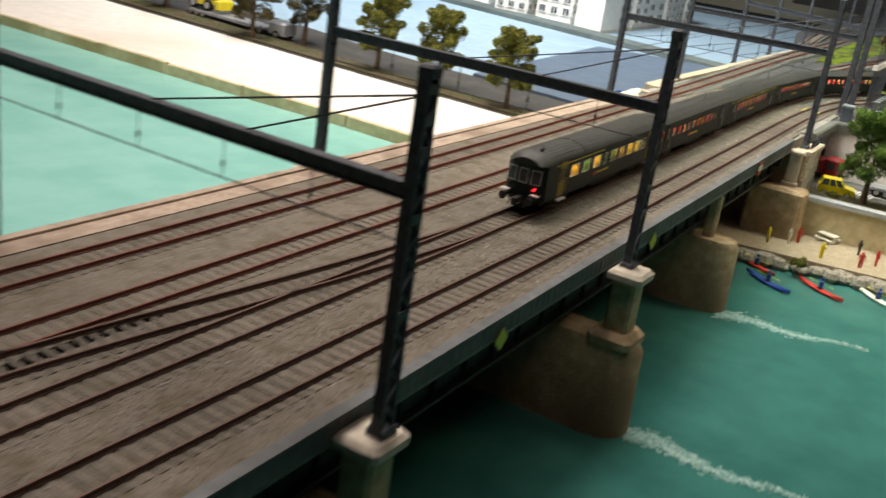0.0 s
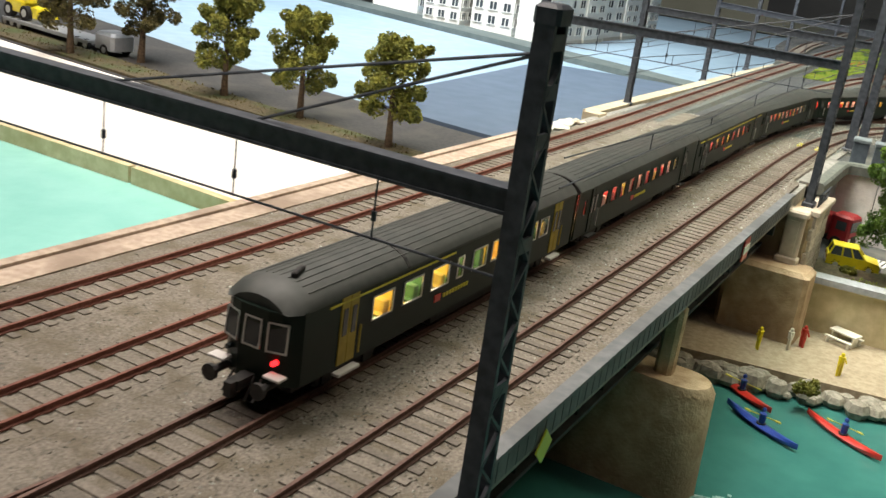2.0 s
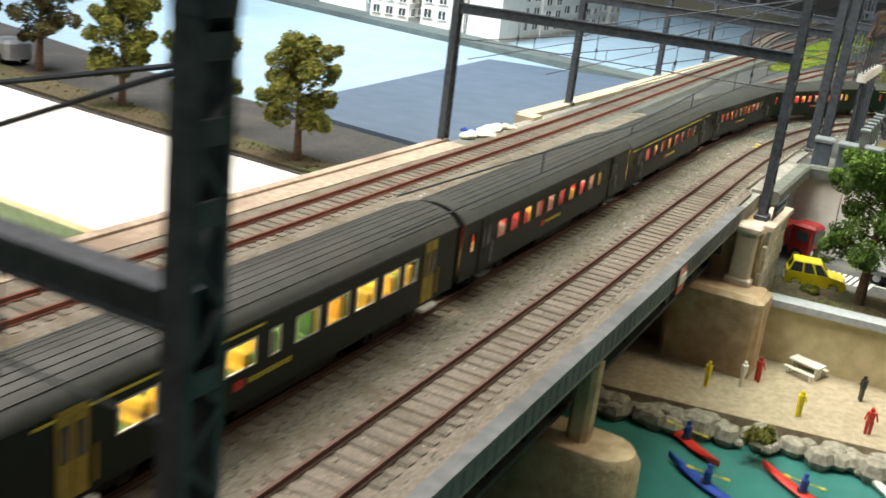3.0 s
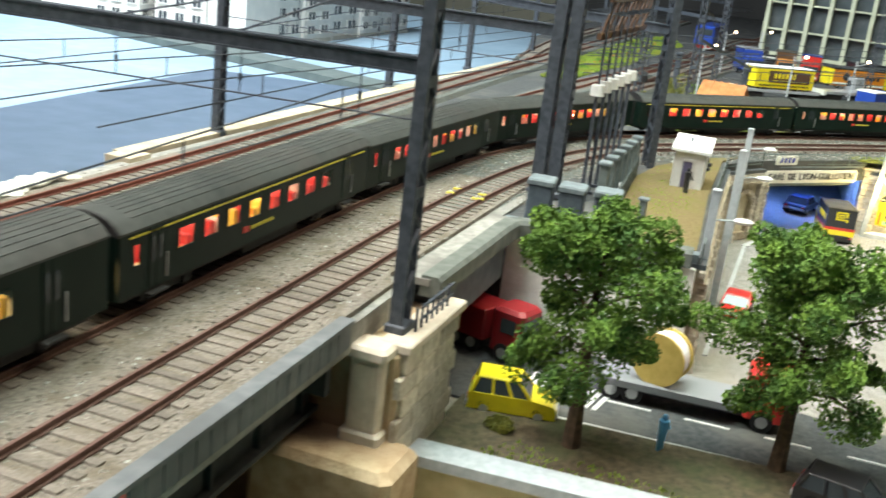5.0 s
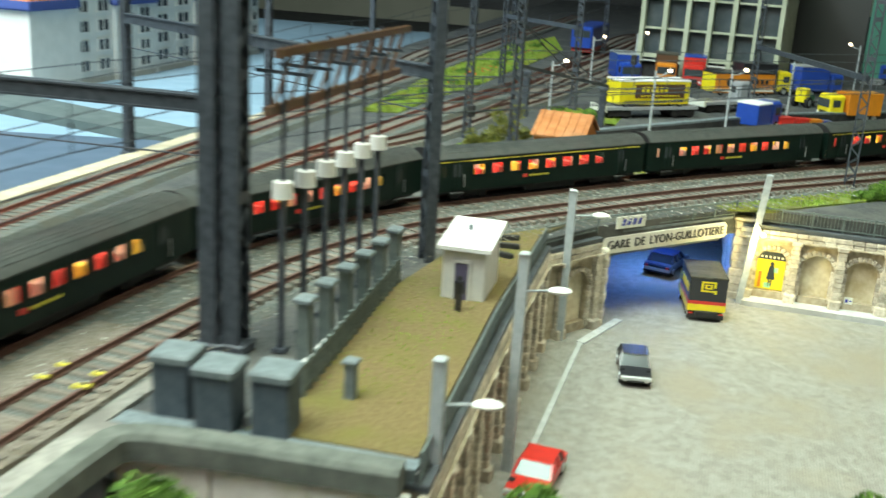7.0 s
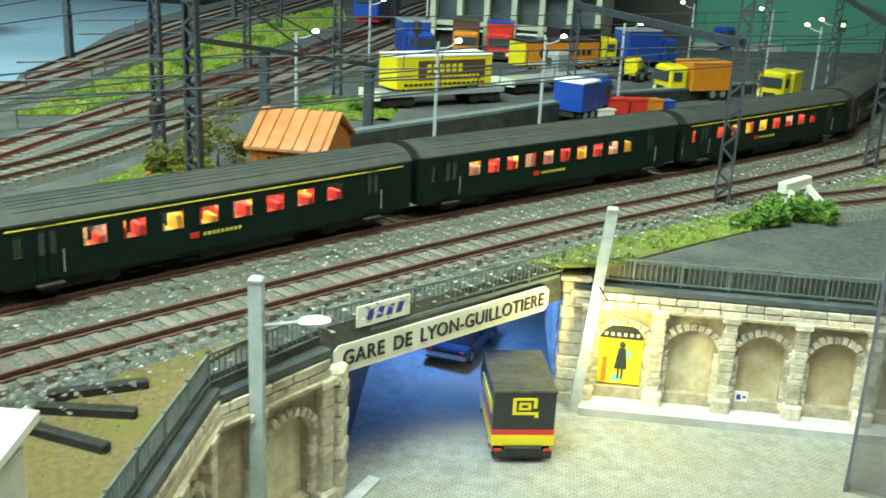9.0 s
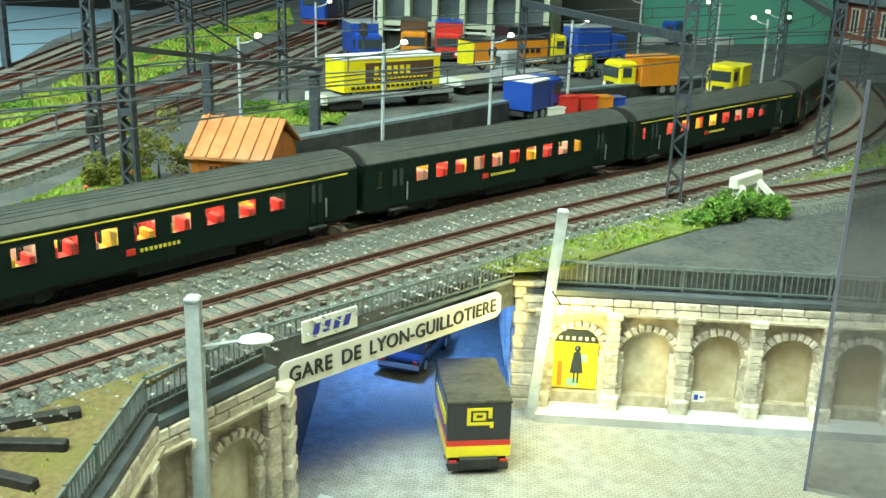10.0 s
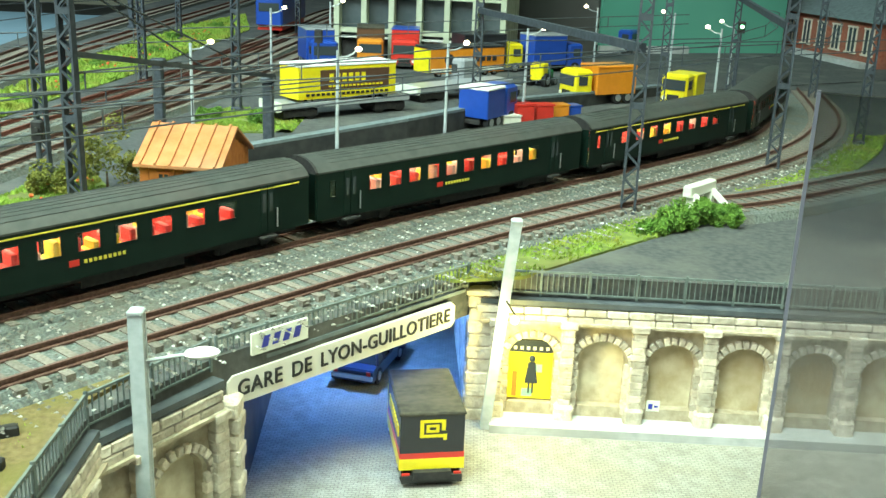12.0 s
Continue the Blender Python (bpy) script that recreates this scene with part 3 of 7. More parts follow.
railing_posts.box(-0.0806, 1.0990, -0.0020, 0.0009, 0.035, 0.0009).box(-0.0806, 1.0990, -0.0065, 0.0007, 0.035, 0.0007)
part("railing", railing_posts, STEEL, ab, "short dark iron railing")

prom = [(-0.30, 0.955), (-0.13, 0.972), (-0.06, 0.986), (0.04, 1.006), (0.30, 1.05), (1.6, 1.22), (1.6, 1.36), (0.3, 1.13), (0.04, 1.10), (-0.30, 1.09)]
g = Geo().prism(prom, RIVER - 0.01, RIVER + 0.012)
solid("promenade", g, material("promenade_gravel", (0.30, 0.25, 0.17), (0.40, 0.34, 0.24), 300, 0.95, bump=0.5), "sandy riverside promenade", "pavement", "structure")
g = Geo().prism([(-0.088, 1.078), (0.04, 1.090), (0.30, 1.120), (1.6, 1.30), (1.6, 1.32), (0.30, 1.138), (0.04, 1.106), (-0.088, 1.094)], RIVER, STREET + 0.004)
solid("retaining_wall", g, QUAY, "ochre stained retaining wall below the street", "wall", "structure")
g = Geo().prism([(-0.086, 1.074), (0.04, 1.086), (0.30, 1.116), (1.6, 1.295), (1.6, 1.312), (0.30, 1.132), (0.04, 1.100), (-0.086, 1.088)], STREET + 0.004, STREET + 0.0085)
solid("wall_coping", g, POLE, "blue-grey coping on the retaining wall", "coping", "structure")
rnd = random.Random(8)
g = Geo()
for i in range(330):
    t = rnd.random()
    x = -0.14 + 0.42 * t
    y = 0.962 + 0.20 * (x + 0.105) + rnd.random() * 0.016
    r = 0.003 + 0.006 * rnd.random()
    g.ball(x, y, RIVER + 0.002 + r * 0.35, r, rnd.uniform(0.6, 0.95), 6, 4)
solid("bank_stones", g, material("bank_rock", (0.20, 0.19, 0.15), (0.36, 0.34, 0.28), 300, 0.9, bump=0.5), "rough grey boulders along the river bank", "stones", "stuff")

# street under the railway and the plaza
g = Geo().prism([(-1.2, 1.094), (-0.088, 1.094), (0.04, 1.106), (0.30, 1.138), (2.6, 1.45), (2.6, 1.66), (0.45, 1.66), (0.12, 1.66), (0.11, 1.9), (0.05, 2.2), (-0.08, 2.2), (0.005, 1.60), (-0.04, 1.5), (-0.04, 1.26), (-0.30, 1.25), (-1.2, 1.25)], STREET - 0.03, STREET)
solid("plaza_ground", g, COBBLE, "pale cobbled plaza and underpass street", "pavement", "structure")
g = Geo().prism([(-1.2, 1.148), (-0.06, 1.148), (0.05, 1.156), (0.22, 1.170), (0.22, 1.220), (0.05, 1.226), (-0.06, 1.238), (-0.14, 1.248), (-1.2, 1.248)], STREET, STREET + 0.0012)
solid("road", g, ASPHALT, "grey asphalt street with white markings", "road", "structure")
g = Geo().prism([(-0.080, 1.092), (0.04, 1.104), (0.24, 1.128), (0.24, 1.170), (0.06, 1.156), (-0.05, 1.146), (-0.080, 1.146)], STREET, STREET + 0.004)
solid("street_verge", g, EARTH, "brown earth verge with worn grass under the street trees", "verge", "structure")
g = Geo()
for i in range(10):
    g.box(-0.060 + i * 0.0040, 1.1845 - i * 0.0004, STREET + 0.0012, 0.0022, 0.022, 0.0004, rz=-8)
for i in range(6):
    g.box(-0.012 + i * 0.035, 1.184 + i * 0.0022, STREET + 0.0012, 0.020, 0.0014, 0.0004, rz=3)
g.box(0.06, 1.160, STREET + 0.0012, 0.20, 0.0016, 0.0004, rz=4)
solid("road_markings", g, material("road_white", (0.60, 0.60, 0.58), (0.70, 0.70, 0.67), 400, 0.8), "white zebra crossing and lane lines", "marking", "structure")
g = Geo().bar((0.0117, 1.2736, STREET + 0.0002), (0.0114, 1.5210, STREET + 0.0002), 0.0025, 0.0012)
g.bar((0.0114, 1.5210, STREET + 0.0002), (0.0270, 1.5678, STREET + 0.0002), 0.005, 0.0014)
solid("gutter_line", g, PAVE, "pale kerb line along the plaza wall", "kerb", "structure")
g = Geo().prism([(0.098, 1.6315), (0.20, 1.6310), (0.375, 1.6290), (0.375, 1.66), (0.100, 1.66)], STREET, STREET + 0.0035)
solid("pavement", g, PAVE, "pale pavement along the arcade wall", "pavement", "structure")
g = Geo().prism([(0.2035, 1.4741), (0.2292, 1.4961), (0.2441, 1.4504)], STREET, STREET + 0.0012)
solid("road_arrow", g, P_WHITE, "white painted arrow on the plaza", "marking", "structure")


# ---- railway tracks ----
SLEEPERMESH = Geo().box(0, 0, -0.0042, 0.0268, 0.0030, 0.0032).mesh("sleeper", SLEEPER)


def lay_track(pts, first, label, each=True, bed=0.046, steel=RAIL):
    ob = thing("railway_track", pose(0, 0, 0), label, "track", "tracks")
    for s in (-0.0080, 0.0080):
        line = [(p.x, p.y, 0) for p in offset(pts, s)]
        part("rail", Geo().sweep(line, [(-0.0011, -0.0011), (0.0011, -0.0011), (0.0011, -0.0006), (0.0003, -0.0004), (0.0003, 0.0004), (0.00055, 0.0005), (0.00055, 0.0013), (-0.00055, 0.0013), (-0.00055, 0.0005), (-0.0003, 0.0004), (-0.0003, -0.0004), (-0.0011, -0.0006)][::-1]), steel, ob, "rusty brown rail")
    line = [(p.x, p.y, BED) for p in pts[::3]]
    split = sum(1 for p in line if p[1] < 1.20)
    for run_, gravel in ((line[:split + 1], BALLAST), (line[split:], GREYBALLAST)):
        if len(run_) > 1:
            part("ballast", Geo().sweep(run_, [(-bed / 2, -0.004), (-bed / 2 + 0.004, 0.0018), (bed / 2 - 0.004, 0.0018), (bed / 2, -0.004)][::-1]), gravel, ob, "ballast bed")
    rest = Geo()
    for i, p in enumerate(pts[1:-1]):
        d = pts[i + 2] - pts[i]
        a = math.degrees(math.atan2(d.y, d.x)) - 90
        if each and first <= i < first + 230:
            o = new("sleeper", SLEEPERMESH)
            o.parent = ob
            o.matrix_basis = pose(p.x, p.y, 0.0001, 0, 0, a)
        else:
            rest.box(p.x, p.y, -0.0030, 0.0268, 0.0030, 0.0021, a)
    part("sleeper_bed", rest, SLEEPER, ob, "", kind="stuff")
    return ob


lay_track(track1, 70, "double-line track with rusty rails on weathered sleepers", bed=0.029)
lay_track(track2, 60, "track with rusty rails under the green train", bed=0.037)
lay_track(track3, 60, "straight rusty track over the bridge into the yard", False, steel=RAILRED)
lay_track(spline([(-0.306, 1.98), (-0.322, 2.10), (-0.345, 2.30), (-0.358, 2.50), (-0.385, 3.2)], 0.0072), 0, "yard track at the edge of the boards", False, 0.034)
lay_track(track4, 110, "straight rusty track along the far edge of the bridge", True, steel=RAILRED)
for ctrl in ([(-0.2030, 1.6159), (-0.1624, 1.7277), (-0.1469, 1.8280), (-0.1364, 1.9324), (-0.1323, 2.0779), (-0.1199, 2.3198), (-0.1080, 2.5554), (-0.0778, 3.4491)], [(-0.1420, 1.8738), (-0.1138, 2.0424), (-0.0855, 2.3033), (-0.0580, 2.7466), (-0.0189, 3.4632)], [(-0.1815, 1.9174), (-0.1574, 2.1639), (-0.1479, 2.4343), (-0.1371, 2.8948), (-0.07, 3.0)]):
    lay_track(spline(ctrl, 0.0072), 0, "yard track fanning out beside the green verge", False, 0.034)
lay_track(spline([(0.1945, 1.7509), (0.2382, 1.7725), (0.3625, 1.8708), (0.6350, 2.0790)], 0.0072), 0, "short siding ending at a white buffer stop", False)
line = [(p.x, p.y, -0.0048) for p in track1[210::3]]
solid("ballast_field", Geo().sweep(line, [(-0.066, -0.001), (-0.062, 0.0018), (0.0155, 0.0018), (0.0200, -0.001)]), GREYBALLAST, "wide grey ballast field under both curved tracks", "ballast", "structure")
# connecting turnout on the near bridge end
cross = spline([(-0.199, -0.10), (-0.199, 0.05), (-0.188, 0.22), (-0.166, 0.40), (-0.155, 0.52)], 0.0072)
lay_track(cross, 0, "turnout curve joining the second and third track", False, 0.030)

# loose stones on the ballast, thickest where the line runs closest
rnd = random.Random(21)
g = Geo()
for k in range(34000):
    if k % 5 < 3:
        line = (track1, track2, track1)[k % 5]
        p = line[rnd.randrange(40, min(len(line), 350))]
        x, y = p.x + rnd.uniform(-0.030, 0.030), p.y + rnd.uniform(-0.012, 0.012)
    elif k % 5 == 3:
        x, y = rnd.uniform(-0.288, -0.088), rnd.uniform(0.15, 1.25)
    else:
        i = rnd.randrange(245, 335)
        side = rnd.uniform(-0.036, 0.064)
        d = track1[i + 1] - track1[i - 1]
        p = track1[i] + Vector((-d.y, d.x, 0)).normalized() * side
        x, y = p.x, p.y
    if x > -0.0855 - 0.0217 * (y - 0.3) and y < 1.12 or x > -0.104 and 1.11 < y < 1.25:
        continue
    r = rnd.uniform(0.0004, 0.0011)
    a = rnd.random() * 6.28
    z = BED + 0.0016
    g.add([(x + r * math.cos(a), y + r * math.sin(a), z), (x + r * math.cos(a + 2.2), y + r * math.sin(a + 2.2), z), (x + r * math.cos(a + 4.1), y + r * math.sin(a + 4.1), z), (x + r * 0.2, y, z + r * 0.65)], [(0, 1, 3), (1, 2, 3), (2, 0, 3)])
solid("ballast_chippings", g, STONES, "loose pale ballast chippings along the tracks", "ballast", "stuff")


# ---- overhead line ----
def lattice(legs, lace, h, w, d, taper=0.75):
    """Two channel legs with zigzag lacing between them, standing at the origin; w lies along y."""
    def half(z):
        return 0.5 * w * (1 - (1 - taper) * z / h)
    for s in (-1, 1):
        legs.append(Geo().bar((0, s * half(0), 0), (0, s * half(h), h), d, w * 0.17, up=(0, 1, 0)))
    z, s = 0.006, 1
    step = w * 0.95
    while z + step < h * 0.97:
        for x in (-d * 0.42, d * 0.42):
            lace.append(Geo().bar((x, s * half(z), z), (x, -s * half(z + step), z + step), 0.0007, w * 0.14, up=(1, 0, 0)))
        z, s = z + step, -s
    for zz in (0.35, 0.62, 0.80, 0.88, 0.96):
        for x in (-d * 0.44, d * 0.44):
            lace.append(Geo().box(x, 0, h * zz, 0.0007, 2 * half(h * zz), w * 0.45))


def mast(x, y, z, h, w=0.0066, d=0.0044, rz=0.0, label="dark lattice steel catenary mast", arm=None):
    ob = thing("catenary_mast", pose(x, y, z, 0, 0, rz), label, "mast", "catenary masts")
    legs, lace = [], []
    lattice(legs, lace, h, w, d)
    for g in legs:
        part("leg", g, STEEL, ob)
    for g in lace if y < 1.6 else []:
        part("lace", g, STEEL, ob)
    if y >= 1.6:
        joined = Geo()
        for g in lace:
            joined.add(g.v, g.f)
        part("lacing", joined, STEEL, ob, kind="stuff")
    part("foot", Geo().box(0, 0, 0, d * 1.7, w * 1.35, 0.003, cut=0.0006), STEEL, ob)
    part("head", Geo().box(0, 0, h, d * 1.35, w * 0.95, 0.004, cut=0.0008), STEEL, ob)
    return ob


def portal(x0, y0, x1, y1, z, tracks, stays=True, wire=True):
    """A cross beam between two masts, with hooks, droppers, a span wire and stays."""
    ob = thing("catenary_beam", pose(0, 0, 0), "dark steel cross beam carrying the overhead wires", "beam", "catenary beams")
    a, b = Vector((x0, y0, z)), Vector((x1, y1, z))
    part("beam", Geo().bar(a, b, 0.0042, 0.0048).bar(a + Vector((0, 0, 0.0027)), b + Vector((0, 0, 0.0027)), 0.0056, 0.0008).bar(a - Vector((0, 0, 0.0027)), b - Vector((0, 0, 0.0027)), 0.0056, 0.0008), STEEL, ob)
    low = Vector((0, 0, -0.019))
    if wire:
        part("span_wire", Geo().bar(a + low, b + low, 0.0007, n=6), STEEL, ob)
    for tx in tracks:
        f = (tx - x0) / (x1 - x0)
        p = a + (b - a) * f
        if wire:
            g = Geo().bar(p + Vector((0, 0, -0.002)), p + Vector((0, 0, -0.0195)), 0.0005, n=5)
            g.tube(p.x, p.y, z - 0.0145, z - 0.0120, 0.0007, n=8)
            part("dropper", g, STEEL, ob)
    if stays:
        top = a + Vector((0, 0, 0.034))
        for f in (0.36, 0.60):
            part("stay", Geo().bar(top, a + (b - a) * f, 0.0009, n=6), STEEL, ob)
    return ob


ON_BRIDGE = (-0.1105, -0.155, -0.2035, -0.254)
for x, y, yf in ((-0.0655, 0.298, 0.302), (-0.0720, 0.560, 0.556)):
    mast(x, y, -0.0066, 0.124, 0.0072)
    mast(-0.304, yf, -0.004, 0.118, 0.0062)
    portal(x, y, -0.304, yf, 0.0885, ON_BRIDGE)
mast(-0.0875, 1.0787, -0.0106, 0.1335, 0.0078)
mast(-0.2959, 1.0491, -0.004, 0.118, 0.0062)
portal(-0.0875, 1.0787, -0.2959, 1.0491, 0.0865, ON_BRIDGE)
mast(-0.3030, 1.2880, -0.004, 0.112, 0.006)
mast(-0.3135, 1.5740, -0.004, 0.112, 0.006)
mast(-0.3180, 1.7950, -0.004, 0.105, 0.006)
mast(-0.3263, 2.0738, -0.004, 0.105, 0.006)
mast(-0.3303, 2.5264, -0.004, 0.105, 0.006)
for dx, dy in ((0.0, 0.0), (0.0085, 0.002)):
    mast(-0.0990 + dx, 1.302 + dy, -0.004, 0.150, 0.0078, 0.006, label="tall dark double lattice mast beside the substation")
portal(-0.0950, 1.303, -0.3030, 1.2880, 0.088, ON_BRIDGE[1:], False)
mast(-0.0601, 1.4457, -0.010, 0.125, 0.0072, 0.0050, 40)
portal(-0.0601, 1.4457, -0.3135, 1.5740, 0.088, (-0.115, -0.199, -0.25), False)
# yard masts and their beams
for x, y, h, w in ((-0.0644, 1.6486, 0.135, 0.0062), (-0.1308, 1.7764, 0.13, 0.0062), (0.0900, 1.9974, 0.115, 0.0062), (0.1620, 1.7403, 0.135, 0.0070), (0.2600, 1.8468, 0.130, 0.0070), (-0.0777, 1.9796, 0.10, 0.0062), (-0.1735, 2.0742, 0.11, 0.006), (-0.2424, 2.4221, 0.11, 0.006), (0.2283, 2.0345, 0.12, 0.006), (0.3139, 2.1727, 0.12, 0.006), (0.3490, 1.9551, 0.125, 0.006), (0.3793, 2.1496, 0.12, 0.006), (-0.1230, 2.5093, 0.11, 0.006)):
    mast(x, y, -0.005, h, w * 0.84, 0.0034, 82)
for x, y, h in ((-0.1121, 1.9130, 0.040), (-0.0358, 1.8797, 0.036)):
    ob = thing("beam_post", pose(x, y, -0.005), "short dark steel post under a catenary beam", "post")
    part("shaft", Geo().box(0, 0, 0, 0.0062, 0.0062, h, cut=0.0008), STEEL, ob)
    part("head", Geo().box(0, 0, h, 0.0088, 0.0085, 0.0030, cut=0.0008), STEEL, ob)
yardbeam = thing("catenary_beam", pose(0, 0, 0), "slanting grey catenary beam across the yard tracks", "beam", "catenary beams")
part("beam", Geo().bar((-0.0644, 1.6486, 0.072), (-0.0325, 1.8834, 0.034), 0.0018, 0.0022), GIRDER, yardbeam)
part("stay", Geo().bar((-0.0644, 1.6486, 0.100), (-0.0463, 1.7777, 0.051), 0.0009, n=6), GIRDER, yardbeam)
part("stay", Geo().bar((-0.0644, 1.6486, 0.100), (-0.0345, 1.8693, 0.036), 0.0009, n=6), GIRDER, yardbeam)
far = thing("catenary_beam", pose(0, 0, 0), "thin dark catenary beam over the goods yard", "beam", "catenary beams")
part("beam", Geo().bar((0.0900, 1.9974, 0.070), (0.1620, 1.7403, 0.074), 0.003, 0.004).bar((0.2600, 1.8468, 0.078), (0.3139, 2.1727, 0.078), 0.003, 0.004).bar((-0.1735, 2.0742, 0.075), (-0.0777, 1.9796, 0.075), 0.003, 0.004).bar((-0.2424, 2.4221, 0.08), (-0.1230, 2.5093, 0.08), 0.003, 0.004), STEEL, far)


def overhead(pts, a, b, label, mat=STEEL, low=0.062, high=0.073):
    ob = thing("overhead_wire", pose(0, 0, 0), label, "wire", "overhead wires")
    pick = pts[a:b:14]
    sag = [high - 0.007 * (1 - abs((j % 4) / 2 - 1)) for j in range(len(pick))]
    ring = [(0.0003 * math.cos(1.2566 * i), 0.0003 * math.sin(1.2566 * i)) for i in range(5)]
    part("contact_wire", Geo().sweep([(p.x, p.y, low) for p in pick], ring), mat, ob)
    part("carrier_wire", Geo().sweep([(p.x, p.y, s) for p, s in zip(pick, sag)], ring), mat, ob)
    for p, s in zip(pick[1:], sag[1:]):
        part("dropper", Geo().bar((p.x, p.y, low), (p.x, p.y, s), 0.0004, n=4), mat, ob)


overhead(track1, 150, len(track1) - 1, "thin overhead contact wire above the curved track")
overhead(track2, 195, len(track2) - 1, "thin overhead contact wire above the train")
overhead(track3, 195, 460, "thin overhead contact wire above the straight track")
overhead(track4, 195, 460, "thin overhead contact wire above the outer track")
for n, (p, q) in enumerate((((-0.1605, 1.6899, 0.044), (0.4120, 2.0608, 0.050)), ((-0.1573, 1.6360, 0.030), (0.1249, 1.9392, 0.034)), ((-0.2018, 1.8359, 0.048), (0.2797, 2.2069, 0.052)), ((-0.1448, 1.5890, 0.050), (-0.0251, 1.8468, 0.045)))):
    ob = thing("overhead_wire", pose(0, 0, 0), "grey overhead wire pair with short hangers over the yard", "wire", "overhead wires")
    p, q = Vector(p), Vector(q)
    up = Vector((0, 0, 0.008))
    part("contact_wire", Geo().bar(p, q, 0.0008, n=5), GIRDER, ob)
    part("carrier_wire", Geo().bar(p + up, q + up, 0.0008, n=5), GIRDER, ob)
    for i in range(9):
        v = p + (q - p) * ((i + 0.5) / 9)
        part("hanger", Geo().bar(v, v + up, 0.0006), GIRDER, ob)


# ---- the train ----
LONG, WIDE = 0.2110, 0.0325
SECOND = [(34 + 14.0 * i, 43.5 + 14.0 * i) for i in range(10)]
FIRST = [(36 + 17.2 * i, 47 + 17.2 * i) for i in range(8)]
CAB = [(42, 55), (61, 74), (80, 93), (99, 104), (111, 123), (127, 139), (143, 155), (159, 170), (173, 182)]


def coach(kind, label):
    """A bogie coach along x, rail head at z = 0, its tail end at -x."""
    ob = thing("railway_coach", pose(0, 0, 0), label, "railway coach", "coaches of the green train")
    wins = {"cab": CAB, "second": SECOND, "first": FIRST}[kind]
    z0, zb, zt, z1 = 0.0100, 0.0225, 0.0325, 0.0378
    small = [] if kind == "cab" else [(8.5, 13.0)]
    holes = sorted(small + wins)

    def mx(v):
        return v / 1000 - LONG / 2
    nose = 0.006 if kind == "cab" else 0.0008
    for s in (-1, 1):
        g = Geo()
        yy = s * (WIDE / 2 - 0.0004)
        g.box(nose / 2, yy, z0, LONG - nose, 0.0008, zb - z0)
        g.box(nose / 2, yy, zt, LONG - nose, 0.0008, z1 - zt)
        last = nose * 1000
        for a, b in holes + [(LONG * 1000, 0)]:
            g.box((mx(last) + mx(a)) / 2, yy, zb, (a - last) / 1000, 0.0008, zt - zb)
            last = b
        part("side_wall", g, CARGREEN, ob, "dark bottle green side wall")
        for a, b in holes:
            w = (b - a) / 1000
            pane = part("window", Geo().box((mx(a) + mx(b)) / 2, yy, zb, w, 0.0003, zt - zb), PANE, ob, "clear window pane")
            pane.visible_shadow = False
            f = Geo()
            for zz in (zb, zt - 0.0006):
                f.box((mx(a) + mx(b)) / 2, s * (WIDE / 2 + 0.0001), zz, w, 0.0004, 0.0006)
            for xx in (a + 0.3, b - 0.3):
                f.box(mx(xx), s * (WIDE / 2 + 0.0001), zb, 0.0006, 0.0004, zt - zb)
            part("window_frame", f, SILVER if kind == "cab" else CARGREEN, ob)
        for a, b in ((24, 33.5), (186.5, 195)) if kind == "cab" else ((17.5, 26.5), (181, 189)):
            g = Geo()
            mid, w = (mx(a) + mx(b)) / 2, (b - a) / 1000
            for k in (-1, 1):
                g.box(mid + k * w * 0.25, s * (WIDE / 2 + 0.0002), z0 + 0.001, w * 0.46, 0.0005, 0.0265)
            door = part("door", g, OCHRE if kind == "cab" else CARGREEN, ob, "folding ochre door" if kind == "cab" else "dark folding door")
            g = Geo()
            for k in (-1, 1):
                g.box(mid + k * w * 0.25, s * (WIDE / 2 + 0.0006), z0 + 0.0125, w * 0.24, 0.0003, 0.0105)
            part("door_window", g, DARKPANE, door)
            part("handrail", Geo().bar((mx(b + 1.6), s * (WIDE / 2 + 0.0009), z0 + 0.003), (mx(b + 1.6), s * (WIDE / 2 + 0.0009), z0 + 0.014), 0.0006), OCHRE if kind == "cab" else SILVER, door)
            part("step", Geo().box(mid, s * (WIDE / 2 + 0.0012), z0 - 0.0022, w * 1.25, 0.0034, 0.0012, cut=0.0003), STEPWHITE if kind == "cab" else BLACK, ob, "pale folding step" if kind == "cab" else "")
        stripe = Geo()
        if kind == "first":
            stripe.box(0, s * (WIDE / 2 + 0.0002), 0.0352, LONG * 0.94, 0.0005, 0.0007)
        if kind == "cab":
            stripe.box(mx(57), s * (WIDE / 2 + 0.0002), 0.0352, 0.078, 0.0005, 0.0007)
        if stripe.v:
            part("stripe", stripe, YELLOWLINE, ob, "yellow first class line")
        part("emblem", Geo().box(mx(86), s * (WIDE / 2 + 0.0002), 0.0165, 0.0042, 0.0005, 0.0030), P_RED, ob, "small red emblem plate")
        g = Geo()
        for i in range(9):
            g.box(mx(91 + i * 2.2), s * (WIDE / 2 + 0.0002), 0.0170, 0.0013, 0.0004, 0.0017)
        part("lettering", g, YELLOWLINE, ob, "unreadable yellow lettering as bars")
